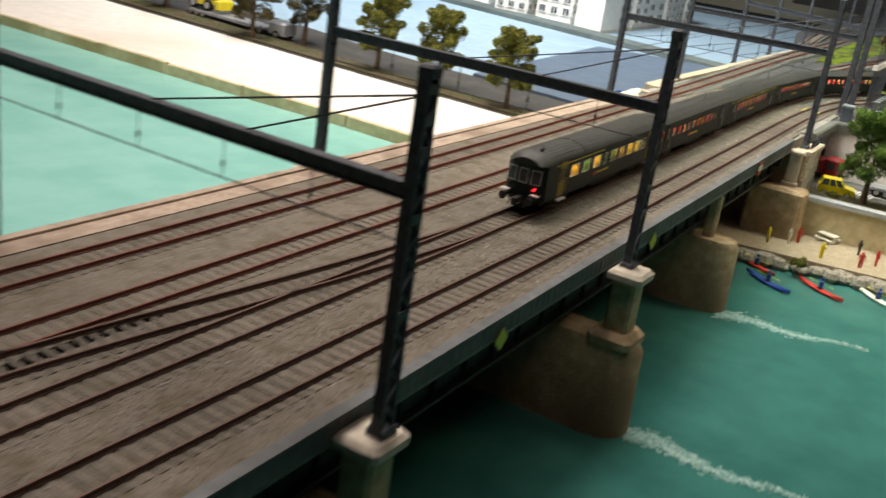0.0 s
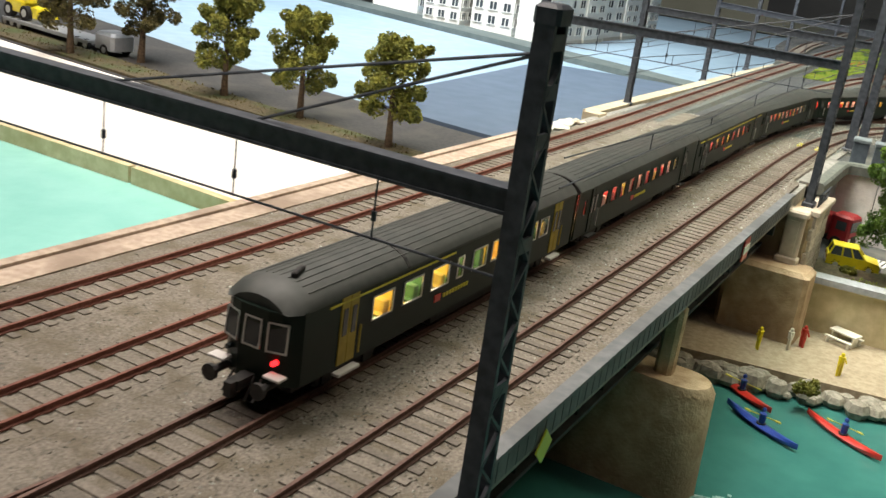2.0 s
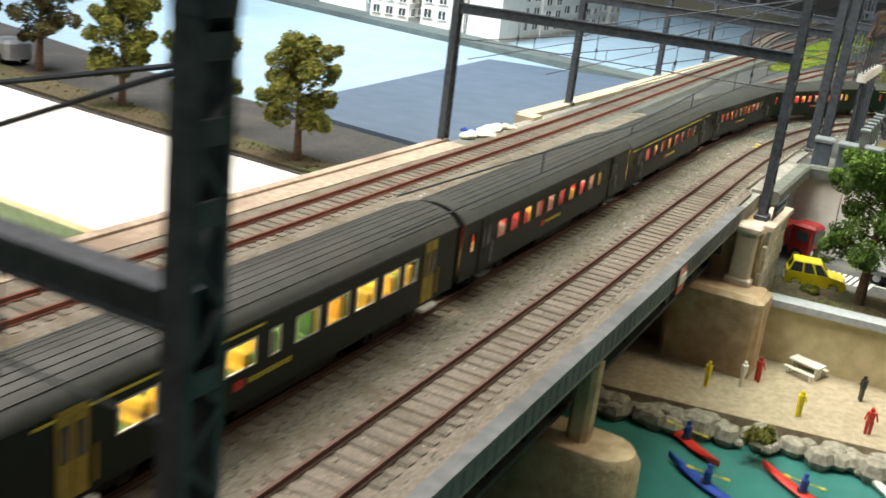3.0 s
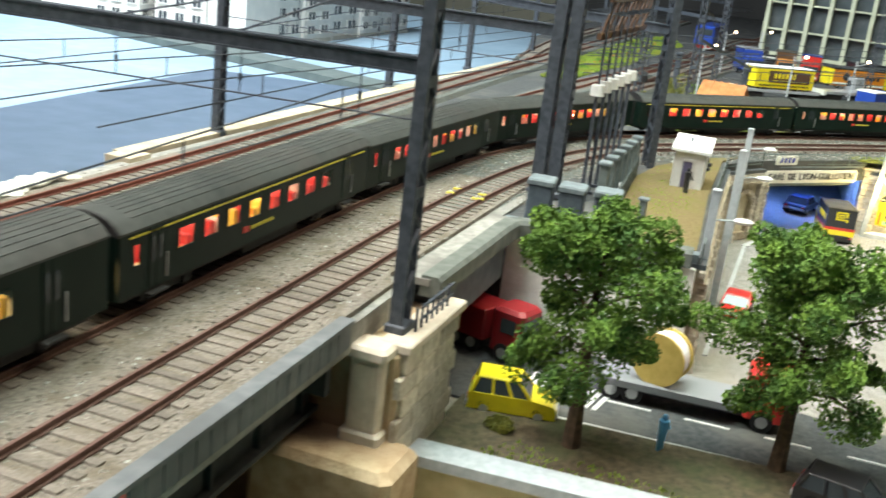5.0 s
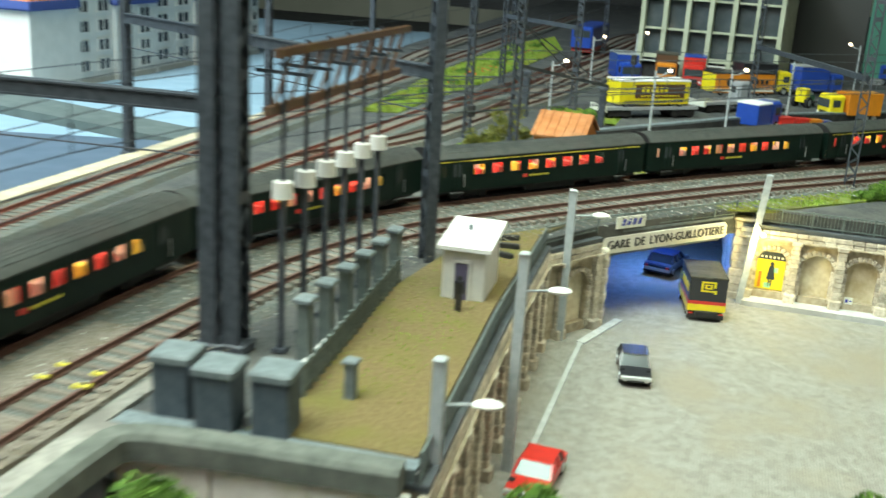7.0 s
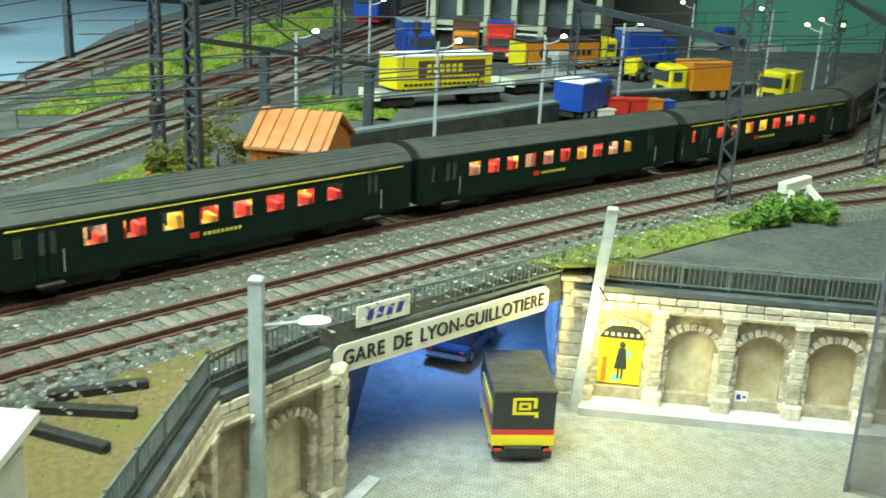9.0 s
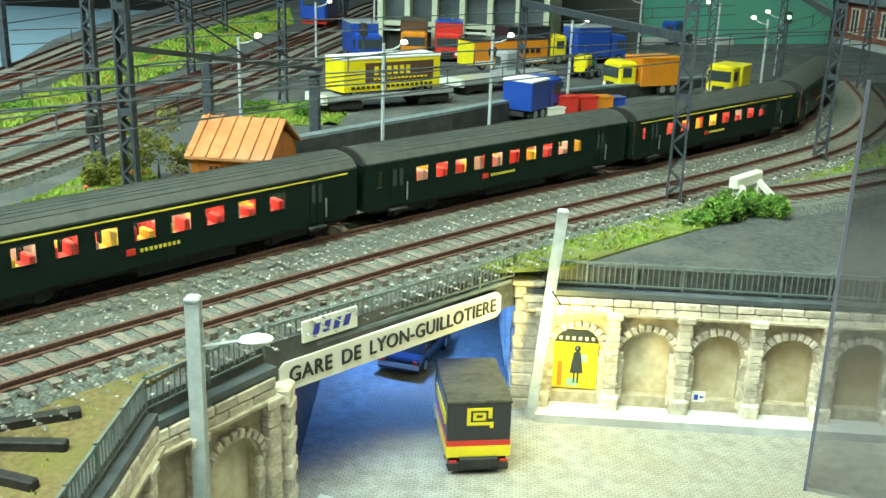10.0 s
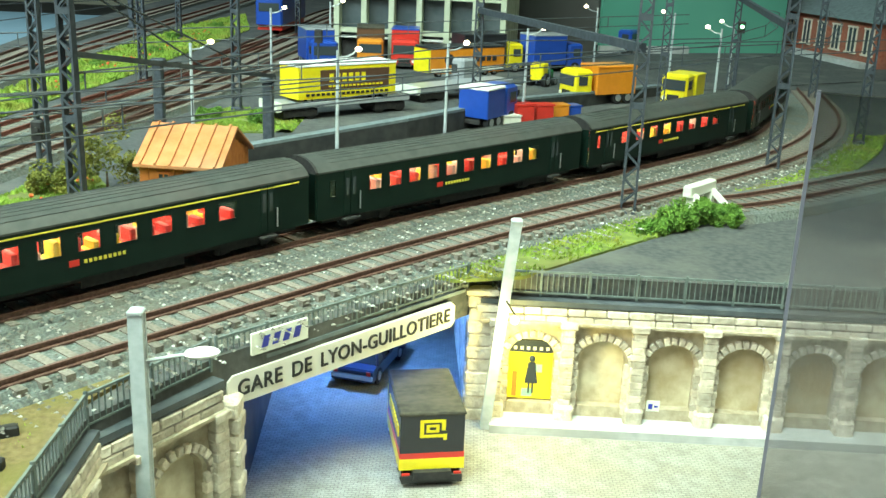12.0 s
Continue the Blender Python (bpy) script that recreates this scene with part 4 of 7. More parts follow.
    # ends
    if kind == "cab":
        g = Geo()
        e = -LONG / 2
        poly = [(e + nose, -WIDE / 2), (e + 0.0014, -WIDE / 2 + 0.0055), (e, -0.006), (e, 0.006), (e + 0.0014, WIDE / 2 - 0.0055), (e + nose, WIDE / 2)]
        part("cab_front", g.prism(poly, z0, z1 - 0.0004), CARGREEN, ob, "dark green cab front")
        for y, tilt in ((-0.0098, -15), (0.0, 0), (0.0098, 15)):
            x = e - 0.0003 if not tilt else e + 0.0008
            w = part("cab_window", Geo().box(0, 0, 0, 0.0006, 0.0068, 0.0100), DARKPANE, ob, "dark cab window")
            w.matrix_basis = pose(x, y, 0.0232, 0, 4, -tilt)
            f = Geo()
            for yy in (-0.0035, 0.0035):
                f.box(-0.0002, yy, -0.0003, 0.0008, 0.0006, 0.0106)
            for zz in (-0.0003, 0.0099):
                f.box(-0.0002, 0, zz, 0.0008, 0.0074, 0.0006)
            part("frame", f, SILVER, w, "silver window frame")
        for y in (-0.0105, 0.0105):
            part("buffer", Geo().bar((e + 0.003, y, 0.0122), (e - 0.0065, y, 0.0122), 0.0030, n=10).bar((e - 0.0065, y, 0.0122), (e - 0.0078, y, 0.0122), 0.0062, n=12), BLACK, ob, "black buffer")
            part("ladder_step", Geo().box(e - 0.0016, y * 1.15, 0.0118 + 0.0035, 0.0042, 0.0070, 0.0009, cut=0.0002), STEPWHITE, ob, "pale grey cab step")
            part("lamp", Geo().bar((e + 0.001, y * 0.95, 0.0195), (e - 0.0008, y * 0.95, 0.0195), 0.0020, n=10), REDLIGHT if y < 0 else DARKPANE, ob, "glowing red tail lamp" if y < 0 else "unlit lamp")
        part("coupling", Geo().box(e - 0.003, 0, 0.0095, 0.009, 0.0045, 0.0035).box(e - 0.0085, 0, 0.0075, 0.003, 0.003, 0.0055), BLACK, ob, "black coupling hook")
        g = Geo()
        for y in (-0.006, -0.003, 0.003, 0.006):
            g.bar((e - 0.001, y, 0.0125), (e - 0.005, y * 1.1, 0.0055), 0.0010, n=6)
        part("brake_hose", g, BLACK, ob, "black hoses")
        part("horn", Geo().box(e + 0.016, -0.003, 0.0452, 0.008, 0.0022, 0.0022, rz=20, cut=0.0005), BLACK, ob, "roof horn")
        part("end_wall", Geo().box(LONG / 2 - 0.0005, 0, z0, 0.0008, WIDE - 0.002, z1 - z0), CARGREEN, ob)
    else:
        for s in (-1, 1):
            part("end_wall", Geo().box(s * (LONG / 2 - 0.0005), 0, z0, 0.0008, WIDE - 0.002, z1 - z0), CARGREEN, ob)
    for s in (1,) if kind == "cab" else (-1, 1):
        part("gangway", Geo().box(s * (LONG / 2 + 0.0013), 0, 0.012, 0.0030, 0.0135, 0.0265, cut=0.001), BLACK, ob, "black rubber gangway")
    # roof
    prof = [(-WIDE / 2 - 0.0003, 0.0374), (-WIDE / 2 - 0.0003, 0.0384), (-0.0140, 0.0414), (-0.0105, 0.0436), (-0.0055, 0.0451), (0, 0.0456), (0.0055, 0.0451), (0.0105, 0.0436), (0.0140, 0.0414), (WIDE / 2 + 0.0003, 0.0384), (WIDE / 2 + 0.0003, 0.0374)]
    k = len(prof)
    stations = [(-LONG / 2 + (0.0012 if kind == "cab" else 0), 0.80 if kind == "cab" else 1.0, -0.0042 if kind == "cab" else 0), (-LONG / 2 + 0.0045, 0.95 if kind == "cab" else 1, -0.0012 if kind == "cab" else 0), (-LONG / 2 + 0.009, 1, 0), (LONG / 2, 1, 0)]
    g = Geo()
    g.add([(x, y * f, max(0.0372, z + dz) if z > 0.038 else z) for x, f, dz in stations for y, z in prof], [tuple(range(k)), tuple(range(4 * k - 1, 3 * k - 1, -1))] + [(r * k + i, (r + 1) * k + i, (r + 1) * k + i + 1, r * k + i + 1) for r in range(3) for i in range(k - 1)] + [(r * k + k - 1, (r + 1) * k + k - 1, (r + 1) * k, r * k) for r in range(3)])
    roof = part("roof", g, ROOF, ob, "weathered dark grey roof", True)
    for y, z in ((-0.0125, 0.0425), (-0.0095, 0.0440), (-0.0065, 0.0449), (-0.0033, 0.0454), (0, 0.0456), (0.0033, 0.0454), (0.0065, 0.0449), (0.0095, 0.0440), (0.0125, 0.0425)):
        part("roof_rib", Geo().bar((-LONG / 2 + 0.011, y, z), (LONG / 2 - 0.001, y, z), 0.0005, 0.00026), ROOF, roof)
    part("roof_joint", Geo().sweep([(mx(62), 0, 0), (mx(63.6), 0, 0)], [(y, z + 0.00025) for y, z in prof]), BLACK, roof) if kind == "cab" else None
    if kind != "cab":
        part("roof_rim", Geo().sweep([(-LONG / 2 - 0.0004, 0, 0), (-LONG / 2 + 0.0012, 0, 0)], [(y * 1.01, z + 0.0004) for y, z in prof]), BLACK, roof)
    # inside
    part("floor", Geo().box(0, 0, z0, LONG - 0.013, WIDE - 0.0022, 0.0012), INTERIOR, ob)
    part("light_strip", Geo().box(0, 0, 0.0350, LONG - 0.02, 0.012, 0.0010), CEILGLOW, ob, "warm ceiling lamp strip")
    part("ceiling_panel", Geo().box(0, 0, 0.0370, LONG - 0.014, WIDE - 0.003, 0.0003), INTERIOR, ob)
    rr = random.Random(len(wins))
    for n, (a, b) in enumerate(wins):
        mats = (SEATGREEN, SEATYELLOW, SEATGREEN, SEATYELLOW) if kind == "cab" else (SEATRED, SEATWHITE, SEATRED, SEATYELLOW) if kind == "second" else (SEATYELLOW, SEATRED, SEATWHITE, SEATRED)
        for s in (-1, 1):
            for xx in (a + 1.5, b - 1.5):
                g = Geo().box(mx(xx), s * 0.0100, z0 + 0.0012, 0.0026, 0.0100, 0.0165 + rr.uniform(-0.002, 0.003), cut=0.0006)
                g.box(mx(xx) + (0.002 if xx < (a + b) / 2 else -0.002), s * 0.0100, z0 + 0.0012, 0.0042, 0.0100, 0.0105)
                part("seat", g, mats[(n + (s > 0) + (xx > (a + b) / 2) * rr.randrange(1, 3)) % 4], ob)
    # underframe
    part("underframe", Geo().box(0, 0, 0.0068, LONG - 0.012, 0.026, 0.0034).box(0.01, 0, 0.003, 0.05, 0.024, 0.004).box(-0.03, 0.004, 0.0035, 0.018, 0.014, 0.0035), BLACK, ob, "black underframe with boxes")
    for s in (-1, 1):
        g = Geo()
        for y in (-0.0105, 0.0105):
            g.box(s * 0.069, y, 0.0035, 0.034, 0.0022, 0.0040, cut=0.0005)
            for dx in (-0.0115, 0.0115):
                g.box(s * 0.069 + dx, y * 1.06, 0.0028, 0.005, 0.0026, 0.0045)
        bogie = part("bogie", g, BLACK, ob, "black bogie frame")
        for dx in (-0.0125, 0.0125):
            g = Geo()
            for y in (-0.0088, 0.0088):
                g.bar((s * 0.069 + dx, y - 0.0011, 0.0065), (s * 0.069 + dx, y + 0.0011, 0.0065), 0.0108, n=14)
            g.bar((s * 0.069 + dx, -0.0088, 0.0065), (s * 0.069 + dx, 0.0088, 0.0065), 0.002, n=6)
            part("wheelset", g, BLACK, bogie)
    return ob


run = [0.0]
for p, q in zip(track2, track2[1:]):
    run.append(run[-1] + (q - p).length)


def along(s):
    for i in range(len(run) - 1):
        if run[i + 1] >= s:
            return track2[i] + (track2[i + 1] - track2[i]) * ((s - run[i]) / (run[i + 1] - run[i]))
    return track2[-1]


def stand(n):
    """The pose of the n-th coach from the tail."""
    mid = TAIL + sum(GROWN[min(k, 4)] * (LONG + 0.0062) for k in range(n)) + GROWN[min(n, 4)] * LONG / 2
    reach = 0.069 * GROWN[min(n, 4)]
    a, b = along(mid - reach), along(mid + reach)
    c = (a + b) / 2
    return pose(c.x, c.y, 0.0013, 0, 0, math.degrees(math.atan2(b.y - a.y, b.x - a.x)))


TAIL = run[min(range(len(track2)), key=lambda i: abs(track2[i].y - 0.575))]
GROWN = (1.0, 0.96, 0.90, 0.84, 0.80)


def seat(n):
    return stand(n) @ Matrix.Diagonal((1, 0.86, 0.86, 1)) @ Matrix.Scale(GROWN[min(n, 4)], 4)


tail = coach("cab", "dark green driving coach with ochre doors and lit windows")
second = coach("second", "dark green second class coach with lit windows and red seats")
first = coach("first", "dark green first class coach with a yellow line and lit windows")
for n in range(3, 9):
    copy_thing(first if n in (5, 7) else second, seat(n))
tail.matrix_world = seat(0)
second.matrix_world = seat(1)
first.matrix_world = seat(2)

# ---- arcade wall, station bridge and plaza walls ----
def lettering(body, size, deep=0.0003):
    """Letters of the built-in font as a mesh, centred, upright in the xz plane facing -y."""
    cu = bpy.data.curves.new("letters", "FONT")
    cu.body, cu.size, cu.align_x, cu.align_y, cu.extrude = body, size, "CENTER", "CENTER", deep
    cu.offset, cu.space_word, cu.space_character = size * 0.006, 1.7, 1.06
    ob = bpy.data.objects.new("letters", cu)
    scene.collection.objects.link(ob)
    bpy.context.view_layer.update()
    me = bpy.data.meshes.new_from_object(ob.evaluated_get(bpy.context.evaluated_depsgraph_get()))
    bpy.data.objects.remove(ob)
    me.transform(pose(0, 0, 0, 90, 0, 0))
    return me


def block_mesh(sx, sy, sz):
    return Geo().box(0, 0, 0, sx, sy, sz, cut=min(sx, sy, sz) * 0.14).mesh("block", LIME)


BLOCKS = {}


def block(parent, x, y, z, sx, sy, sz, ry=0.0, name="stone"):
    key = (round(sx, 4), round(sy, 4), round(sz, 4))
    if key not in BLOCKS:
        BLOCKS[key] = block_mesh(*key)
    o = new(name, BLOCKS[key])
    o.parent = parent
    o.matrix_basis = pose(x, y, z, 0, ry, 0)
    return o


def railing(p, q, z, h=0.0105, label="thin grey iron railing on the wall coping", mat=FENCEGREEN, gap=0.0021):
    ob = thing("railing", pose(p[0], p[1], z, 0, 0, math.degrees(math.atan2(q[1] - p[1], q[0] - p[0]))), label, "railing", "railings")
    n = math.hypot(q[0] - p[0], q[1] - p[1])
    part("top_rail", Geo().box(n / 2, 0, h - 0.0008, n, 0.0007, 0.0008), mat, ob)
    part("bottom_rail", Geo().box(n / 2, 0, 0.0012, n, 0.0006, 0.0006), mat, ob)
    k = max(2, round(n / 0.0185) + 1)
    for i in range(k):
        part("post", Geo().box(n * i / (k - 1), 0, 0, 0.0008, 0.0008, h + 0.0006), mat, ob)
    g = Geo()
    for i in range(1, int(n / gap)):
        g.box(i * gap, 0, 0.0012, 0.00034, 0.00034, h - 0.0018)
    part("baluster", g, mat, ob, kind="stuff")
    return ob


def arcade(p, q, bays, pitch, start, height, label, poster=None, group="", base=STREET):
    """A masonry wall with blind arches from p to q; the face looks to the right of p to q."""
    ang = math.degrees(math.atan2(q[1] - p[1], q[0] - p[0]))
    n = math.hypot(q[0] - p[0], q[1] - p[1])
    ob = thing("arcade_wall", pose(p[0], p[1], base, 0, 0, ang), label, "wall", group)
    top = height
    spring, r = top * 0.50, pitch * 0.33
    # backing with recessed niches
    part("backing", Geo().box(n / 2, 0.006, 0, n, 0.006, top), RENDER, ob, "stained ochre plaster in the niches")
    body = Geo()
    edges = [0.0]
    mids = [start + pitch * (i + 0.5) for i in range(bays)]
    for m in mids:
        edges += [m - r, m + r]
    edges.append(n)
    for a, b in zip(edges[::2], edges[1::2]):
        if b - a > 0.0005:
            body.box((a + b) / 2, 0.0012, 0, b - a, 0.0040, top)
    seg = 10
    for m in mids:
        pts = [(m + r * math.cos(math.pi * i / seg), spring + r * math.sin(math.pi * i / seg)) for i in range(seg + 1)]
        for (x0, z0), (x1, z1) in zip(pts, pts[1:]):
            body.add([(x0, -0.0008, z0), (x1, -0.0008, z1), (x1, -0.0008, top), (x0, -0.0008, top), (x0, 0.0032, z0), (x1, 0.0032, z1), (x1, 0.0032, top), (x0, 0.0032, top)],
                     [(0, 3, 2, 1), (4, 5, 6, 7), (0, 1, 5, 4), (3, 7, 6, 2)])
        body.box(m, 0.0012, 0, 2 * r, 0.0040, top * 0.10)
    part("masonry", body, MORTAR, ob, "brown masonry between the arches")
    rr = random.Random(int(n * 1e4))
    # piers of stacked blocks
    cols = [start + pitch * i for i in range(bays + 1)]
    rows = 11
    bh = (top * 0.80) / rows
    for x in cols:
        if x < 0.001 or x > n:
            continue
        block(ob, x, -0.0032, 0, 0.0074, 0.0062, 0.0062)
        for k in range(rows):
            w = 0.0050 + 0.0005 * (k % 2)
            block(ob, x + rr.uniform(-0.0001, 0.0001), -0.0026, 0.0062 + k * (top * 0.80 - 0.0062) / rows, w, 0.0044, (top * 0.80 - 0.0062) / rows - 0.00025)
        block(ob, x, -0.0028, top * 0.80, 0.0068, 0.0052, 0.0026, name="capital")
    for m in mids:
        for k in range(13):
            t = math.pi * (k + 0.5) / 13
            rad = r + 0.0016
            block(ob, m + rad * math.cos(t) , -0.0014, spring + rad * math.sin(t) - 0.0014, 0.0023, 0.0024, 0.0028, ry=90 - math.degrees(t), name="voussoir")
        for s in (-1, 1):
            for k in range(7):
                block(ob, m + s * (r + 0.0013), -0.0012, top * 0.05 + k * (spring - top * 0.05) / 7, 0.0026 + 0.0006 * (k % 2), 0.0022, (spring - top * 0.05) / 7 - 0.00025)
    # cornice courses
    for c, (zz, hh) in enumerate(((top * 0.845, top * 0.055), (top * 0.905, top * 0.06))):
        x = -0.002 * c
        while x < n:
            w = 0.0068 + 0.0016 * rr.randrange(3)
            if x + w > 0:
                block(ob, min(x + w / 2, n - w / 2), -0.0016, zz, w - 0.0003, 0.0036, hh - 0.0003)
            x += w
    part("string_course", Geo().box(n / 2, -0.0018, top * 0.828, n, 0.0058, top * 0.02), MORTAR, ob)
    part("coping", Geo().box(n / 2, 0.0010, top * 0.972, n + 0.001, 0.0080, top * 0.028 + 0.0008), GIRDER, ob, "dark grey coping slab")
    if poster is not None:
        m = mids[poster]
        w, h0 = r * 2 - 0.0006, top * 0.115
        sheet = part("poster", Geo().box(m, 0.0018, h0, w, 0.0006, top * 0.420), POSTERYELLOW, ob, "yellow advertising poster with a plain dark figure")
        g = Geo().box(m, 0.0014, h0 + top * 0.420, w * 0.985, 0.0010, top * 0.105)
        part("head_panel", g, POSTERDARK, sheet, "dark panel with pale bars")
        g = Geo()
        for i in range(6):
            g.box(m - w * 0.36 + i * w * 0.145, 0.0007, h0 + top * 0.445, w * 0.070, 0.0006, top * 0.026)
        part("lettering", g, SIGNWHITE, sheet)
        g = Geo().ball(m + 0.0006, 0.0014, h0 + top * 0.36, 0.0013, 1.1)
        g.add([(m - 0.0008, 0.0012, h0 + top * 0.33), (m + 0.0020, 0.0012, h0 + top * 0.33), (m + 0.0032, 0.0012, h0 + top * 0.14), (m - 0.0020, 0.0012, h0 + top * 0.14)], [(0, 1, 2, 3)])
        g.box(m - 0.0002, 0.0013, h0 + top * 0.05, 0.0007, 0.0004, top * 0.09).box(m + 0.0013, 0.0013, h0 + top * 0.05, 0.0007, 0.0004, top * 0.09)
        part("figure_shape", g, POSTERDARK, sheet)
        part("colour_patch", Geo().box(m - w * 0.34, 0.0014, h0 + top * 0.02, 0.0018, 0.0004, top * 0.22), P_ORANGE, sheet)
        part("colour_patch", Geo().box(m - w * 0.05, 0.0015, h0 + top * 0.02, 0.0042, 0.0003, top * 0.07).box(m + w * 0.18, 0.0015, h0 + top * 0.24, 0.0030, 0.0003, top * 0.07), material("mint_ink", (0.35, 0.65, 0.45), rough=0.7), sheet)
    return ob


TOPZ = -0.0095
H = TOPZ - STREET
arcade((0.0930, 1.6450), (0.375, 1.6400), 10, 0.0275, 0.0068, 0.0480, "warm lit ochre stone arcade wall with blind arches and a poster", 0, base=STREET + 0.0034)
arcade((-0.0120, 1.512), (0.0120, 1.552), 1, 0.030, 0.0145, H - 0.002, "ochre stone wing wall with one blind arch beside the underpass")
wing = arcade((0.0026, 1.243), (-0.0070, 1.385), 5, 0.0265, 0.004, H, "tall ochre stone plaza wall with blind arches")
arcade((-0.0070, 1.385), (-0.0120, 1.512), 4, 0.0265, 0.010, H, "tall ochre stone plaza wall below the iron railing")
# portal quoins
quoin = thing("portal_quoin", pose(0.0140, 1.5560, STREET), "stacked pale stone quoin at the underpass mouth", "quoin", "portal quoins")
for k in range(9):
    block(quoin, 0, 0, k * (H - 0.009) / 9, 0.0088 + 0.0012 * (k % 2), 0.009, (H - 0.009) / 9 - 0.0003)
quoin = thing("portal_quoin", pose(0.0930, 1.6480, STREET), "stacked pale stone quoin beside the arcade", "quoin", "portal quoins")
for k in range(10):
    block(quoin, 0, 0, k * (H - 0.003) / 10, 0.0098 + 0.0012 * (k % 2), 0.011, (H - 0.003) / 10 - 0.0003)
part("cap", Geo().box(0, 0, H - 0.003, 0.0130, 0.0140, 0.0022, cut=0.0006), LIME, quoin)
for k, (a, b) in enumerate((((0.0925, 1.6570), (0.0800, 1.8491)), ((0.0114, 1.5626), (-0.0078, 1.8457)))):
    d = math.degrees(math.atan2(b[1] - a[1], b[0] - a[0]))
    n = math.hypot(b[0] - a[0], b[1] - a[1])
    w = thing("tunnel_wall", pose(a[0], a[1], STREET, 0, 0, d), "side wall inside the underpass, the left one coloured black as shade", "wall", "tunnel walls", "structure")
    # left wall gets near-black: the underpass darkness is put into its colour
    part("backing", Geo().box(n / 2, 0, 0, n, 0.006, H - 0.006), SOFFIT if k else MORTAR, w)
    s = 1 if k == 0 else -1
    for r in range(0 if k else 7):
        for c in range(7):
            block(w, 0.006 + c * 0.0105 + 0.004 * (r % 2), s * 0.0036, 0.001 + r * 0.0072, 0.0098, 0.003, 0.0068)

SPAN, LEN = 48.6, 0.1040
span = thing("station_bridge", pose(0.0108, 1.5645, 0, 0, 0, SPAN), "low steel bridge over the underpass with a station name board", "bridge")
part("girder", Geo().box(LEN / 2, 0.004, -0.0275, LEN, 0.006, 0.018).box(LEN / 2, -0.0015, -0.0112, LEN + 0.006, 0.010, 0.0014), SUBSTEEL, span, "dark bridge girder with a ledge")
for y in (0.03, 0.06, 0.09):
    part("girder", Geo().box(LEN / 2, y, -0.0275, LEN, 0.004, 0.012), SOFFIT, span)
name = thing("name_board", pose(0.0085, 1.5622, 0.0008, 0, 0, SPAN), "long cream station name board with black capital letters", "sign")
bw = LEN - 0.0005
corner = [(0.002, -0.0238), (bw - 0.002, -0.0238), (bw, -0.0220), (bw, -0.0156), (bw - 0.002, -0.0138), (0.002, -0.0138), (0.0, -0.0156), (0.0, -0.0220)]
g = Geo().add([(x, -0.0076, z) for x, z in corner] + [(x, -0.0062, z) for x, z in corner], [tuple(range(8)), tuple(range(15, 7, -1))] + [(i, i + 8, (i + 1) % 8 + 8, (i + 1) % 8) for i in range(8)])
part("board", g, SIGNWHITE, name)
me = lettering("GARE DE LYON-GUILLOTIERE", 0.0080)
me.materials.append(SIGNBLACK)
wide = max(v.co.x for v in me.vertices) - min(v.co.x for v in me.vertices)
ob = new("letters", me)
ob.parent = name
ob.matrix_basis = Matrix.Translation((LEN / 2, -0.0078, -0.0188)) @ Matrix.Diagonal((0.93 * LEN / wide, 1, 0.92, 1))
plate = thing("company_plate", name.matrix_world @ pose(0.0205, -0.0072, -0.0092), "small white plate with slanted blue bars on the railing", "sign")
part("plate", Geo().box(0, 0, 0, 0.0225, 0.0008, 0.0072), P_WHITE, plate)
g = Geo()
for i in range(4):
    x = -0.0066 + i * 0.0042
    g.add([(x - 0.0012, -0.0006, 0.0018), (x + 0.0014, -0.0006, 0.0018), (x + 0.0026, -0.0006, 0.0056), (x, -0.0006, 0.0056)], [(0, 1, 2, 3)])
part("bar", g, BLUEINK, plate, "blue slanted bars")

railing((0.0110, 1.5570), (0.0870, 1.6410), -0.0098, 0.0100)
railing((-0.0120, 1.512), (0.0105, 1.552), TOPZ + 0.0008, 0.0105)
railing((-0.0070, 1.385), (-0.0120, 1.512), TOPZ + 0.0008, 0.0105)
railing((0.0026, 1.243), (-0.0070, 1.385), TOPZ + 0.0008, 0.0105)
railing((0.0970, 1.6460), (0.375, 1.6410), STREET + 0.0526, 0.0105)
g = Geo().prism([(-0.1037, 1.2352), (0.0010, 1.2430), (0.0010, 1.2500), (-0.1037, 1.2442)], -0.024, -0.0042)
solid("platform_edge", g, SUBSTEEL, "dark grey concrete edge of the yard platform", "kerb", "structure")
front = thing("board_wall", pose(-0.0925, 1.2282, STREET, 0, 0, 5.5), "rough whitish panels closing the wall below the platform", "wall")
for i in range(3):
    o = new("panel", bpy.data.meshes.get("wall_panel") or Geo().box(0, 0, 0, 0.0310, 0.0024, 0.0565, cut=0.0005).mesh("wall_panel", PLASTERWHITE))
    o.parent = front
    o.matrix_basis = pose(0.0160 + i * 0.0315, 0.0005 * (i % 2), 0)
# near-black sheet: shade of the passage under the railway put into colour
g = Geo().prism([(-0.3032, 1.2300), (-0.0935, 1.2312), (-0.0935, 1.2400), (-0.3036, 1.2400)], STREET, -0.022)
solid("underpass_back_wall", g, SOFFIT, "back wall of the street underpass, near-black standing for shade", "wall", "structure")
g = Geo().prism([(-0.1119, 1.1205), (-0.0892, 1.1213), (-0.0905, 1.2200), (-0.1132, 1.2400)], -0.030, -0.0045)
solid("underpass_girder", g, GIRDER, "grey edge girder over the street underpass", "girder", "structure")
g = Geo().box(-0.0965, 1.1720, -0.0045, 0.0130, 0.118, 0.0030)
solid("walkway_slab", g, CONCRETE, "pale concrete walkway over the street", "walkway", "structure")
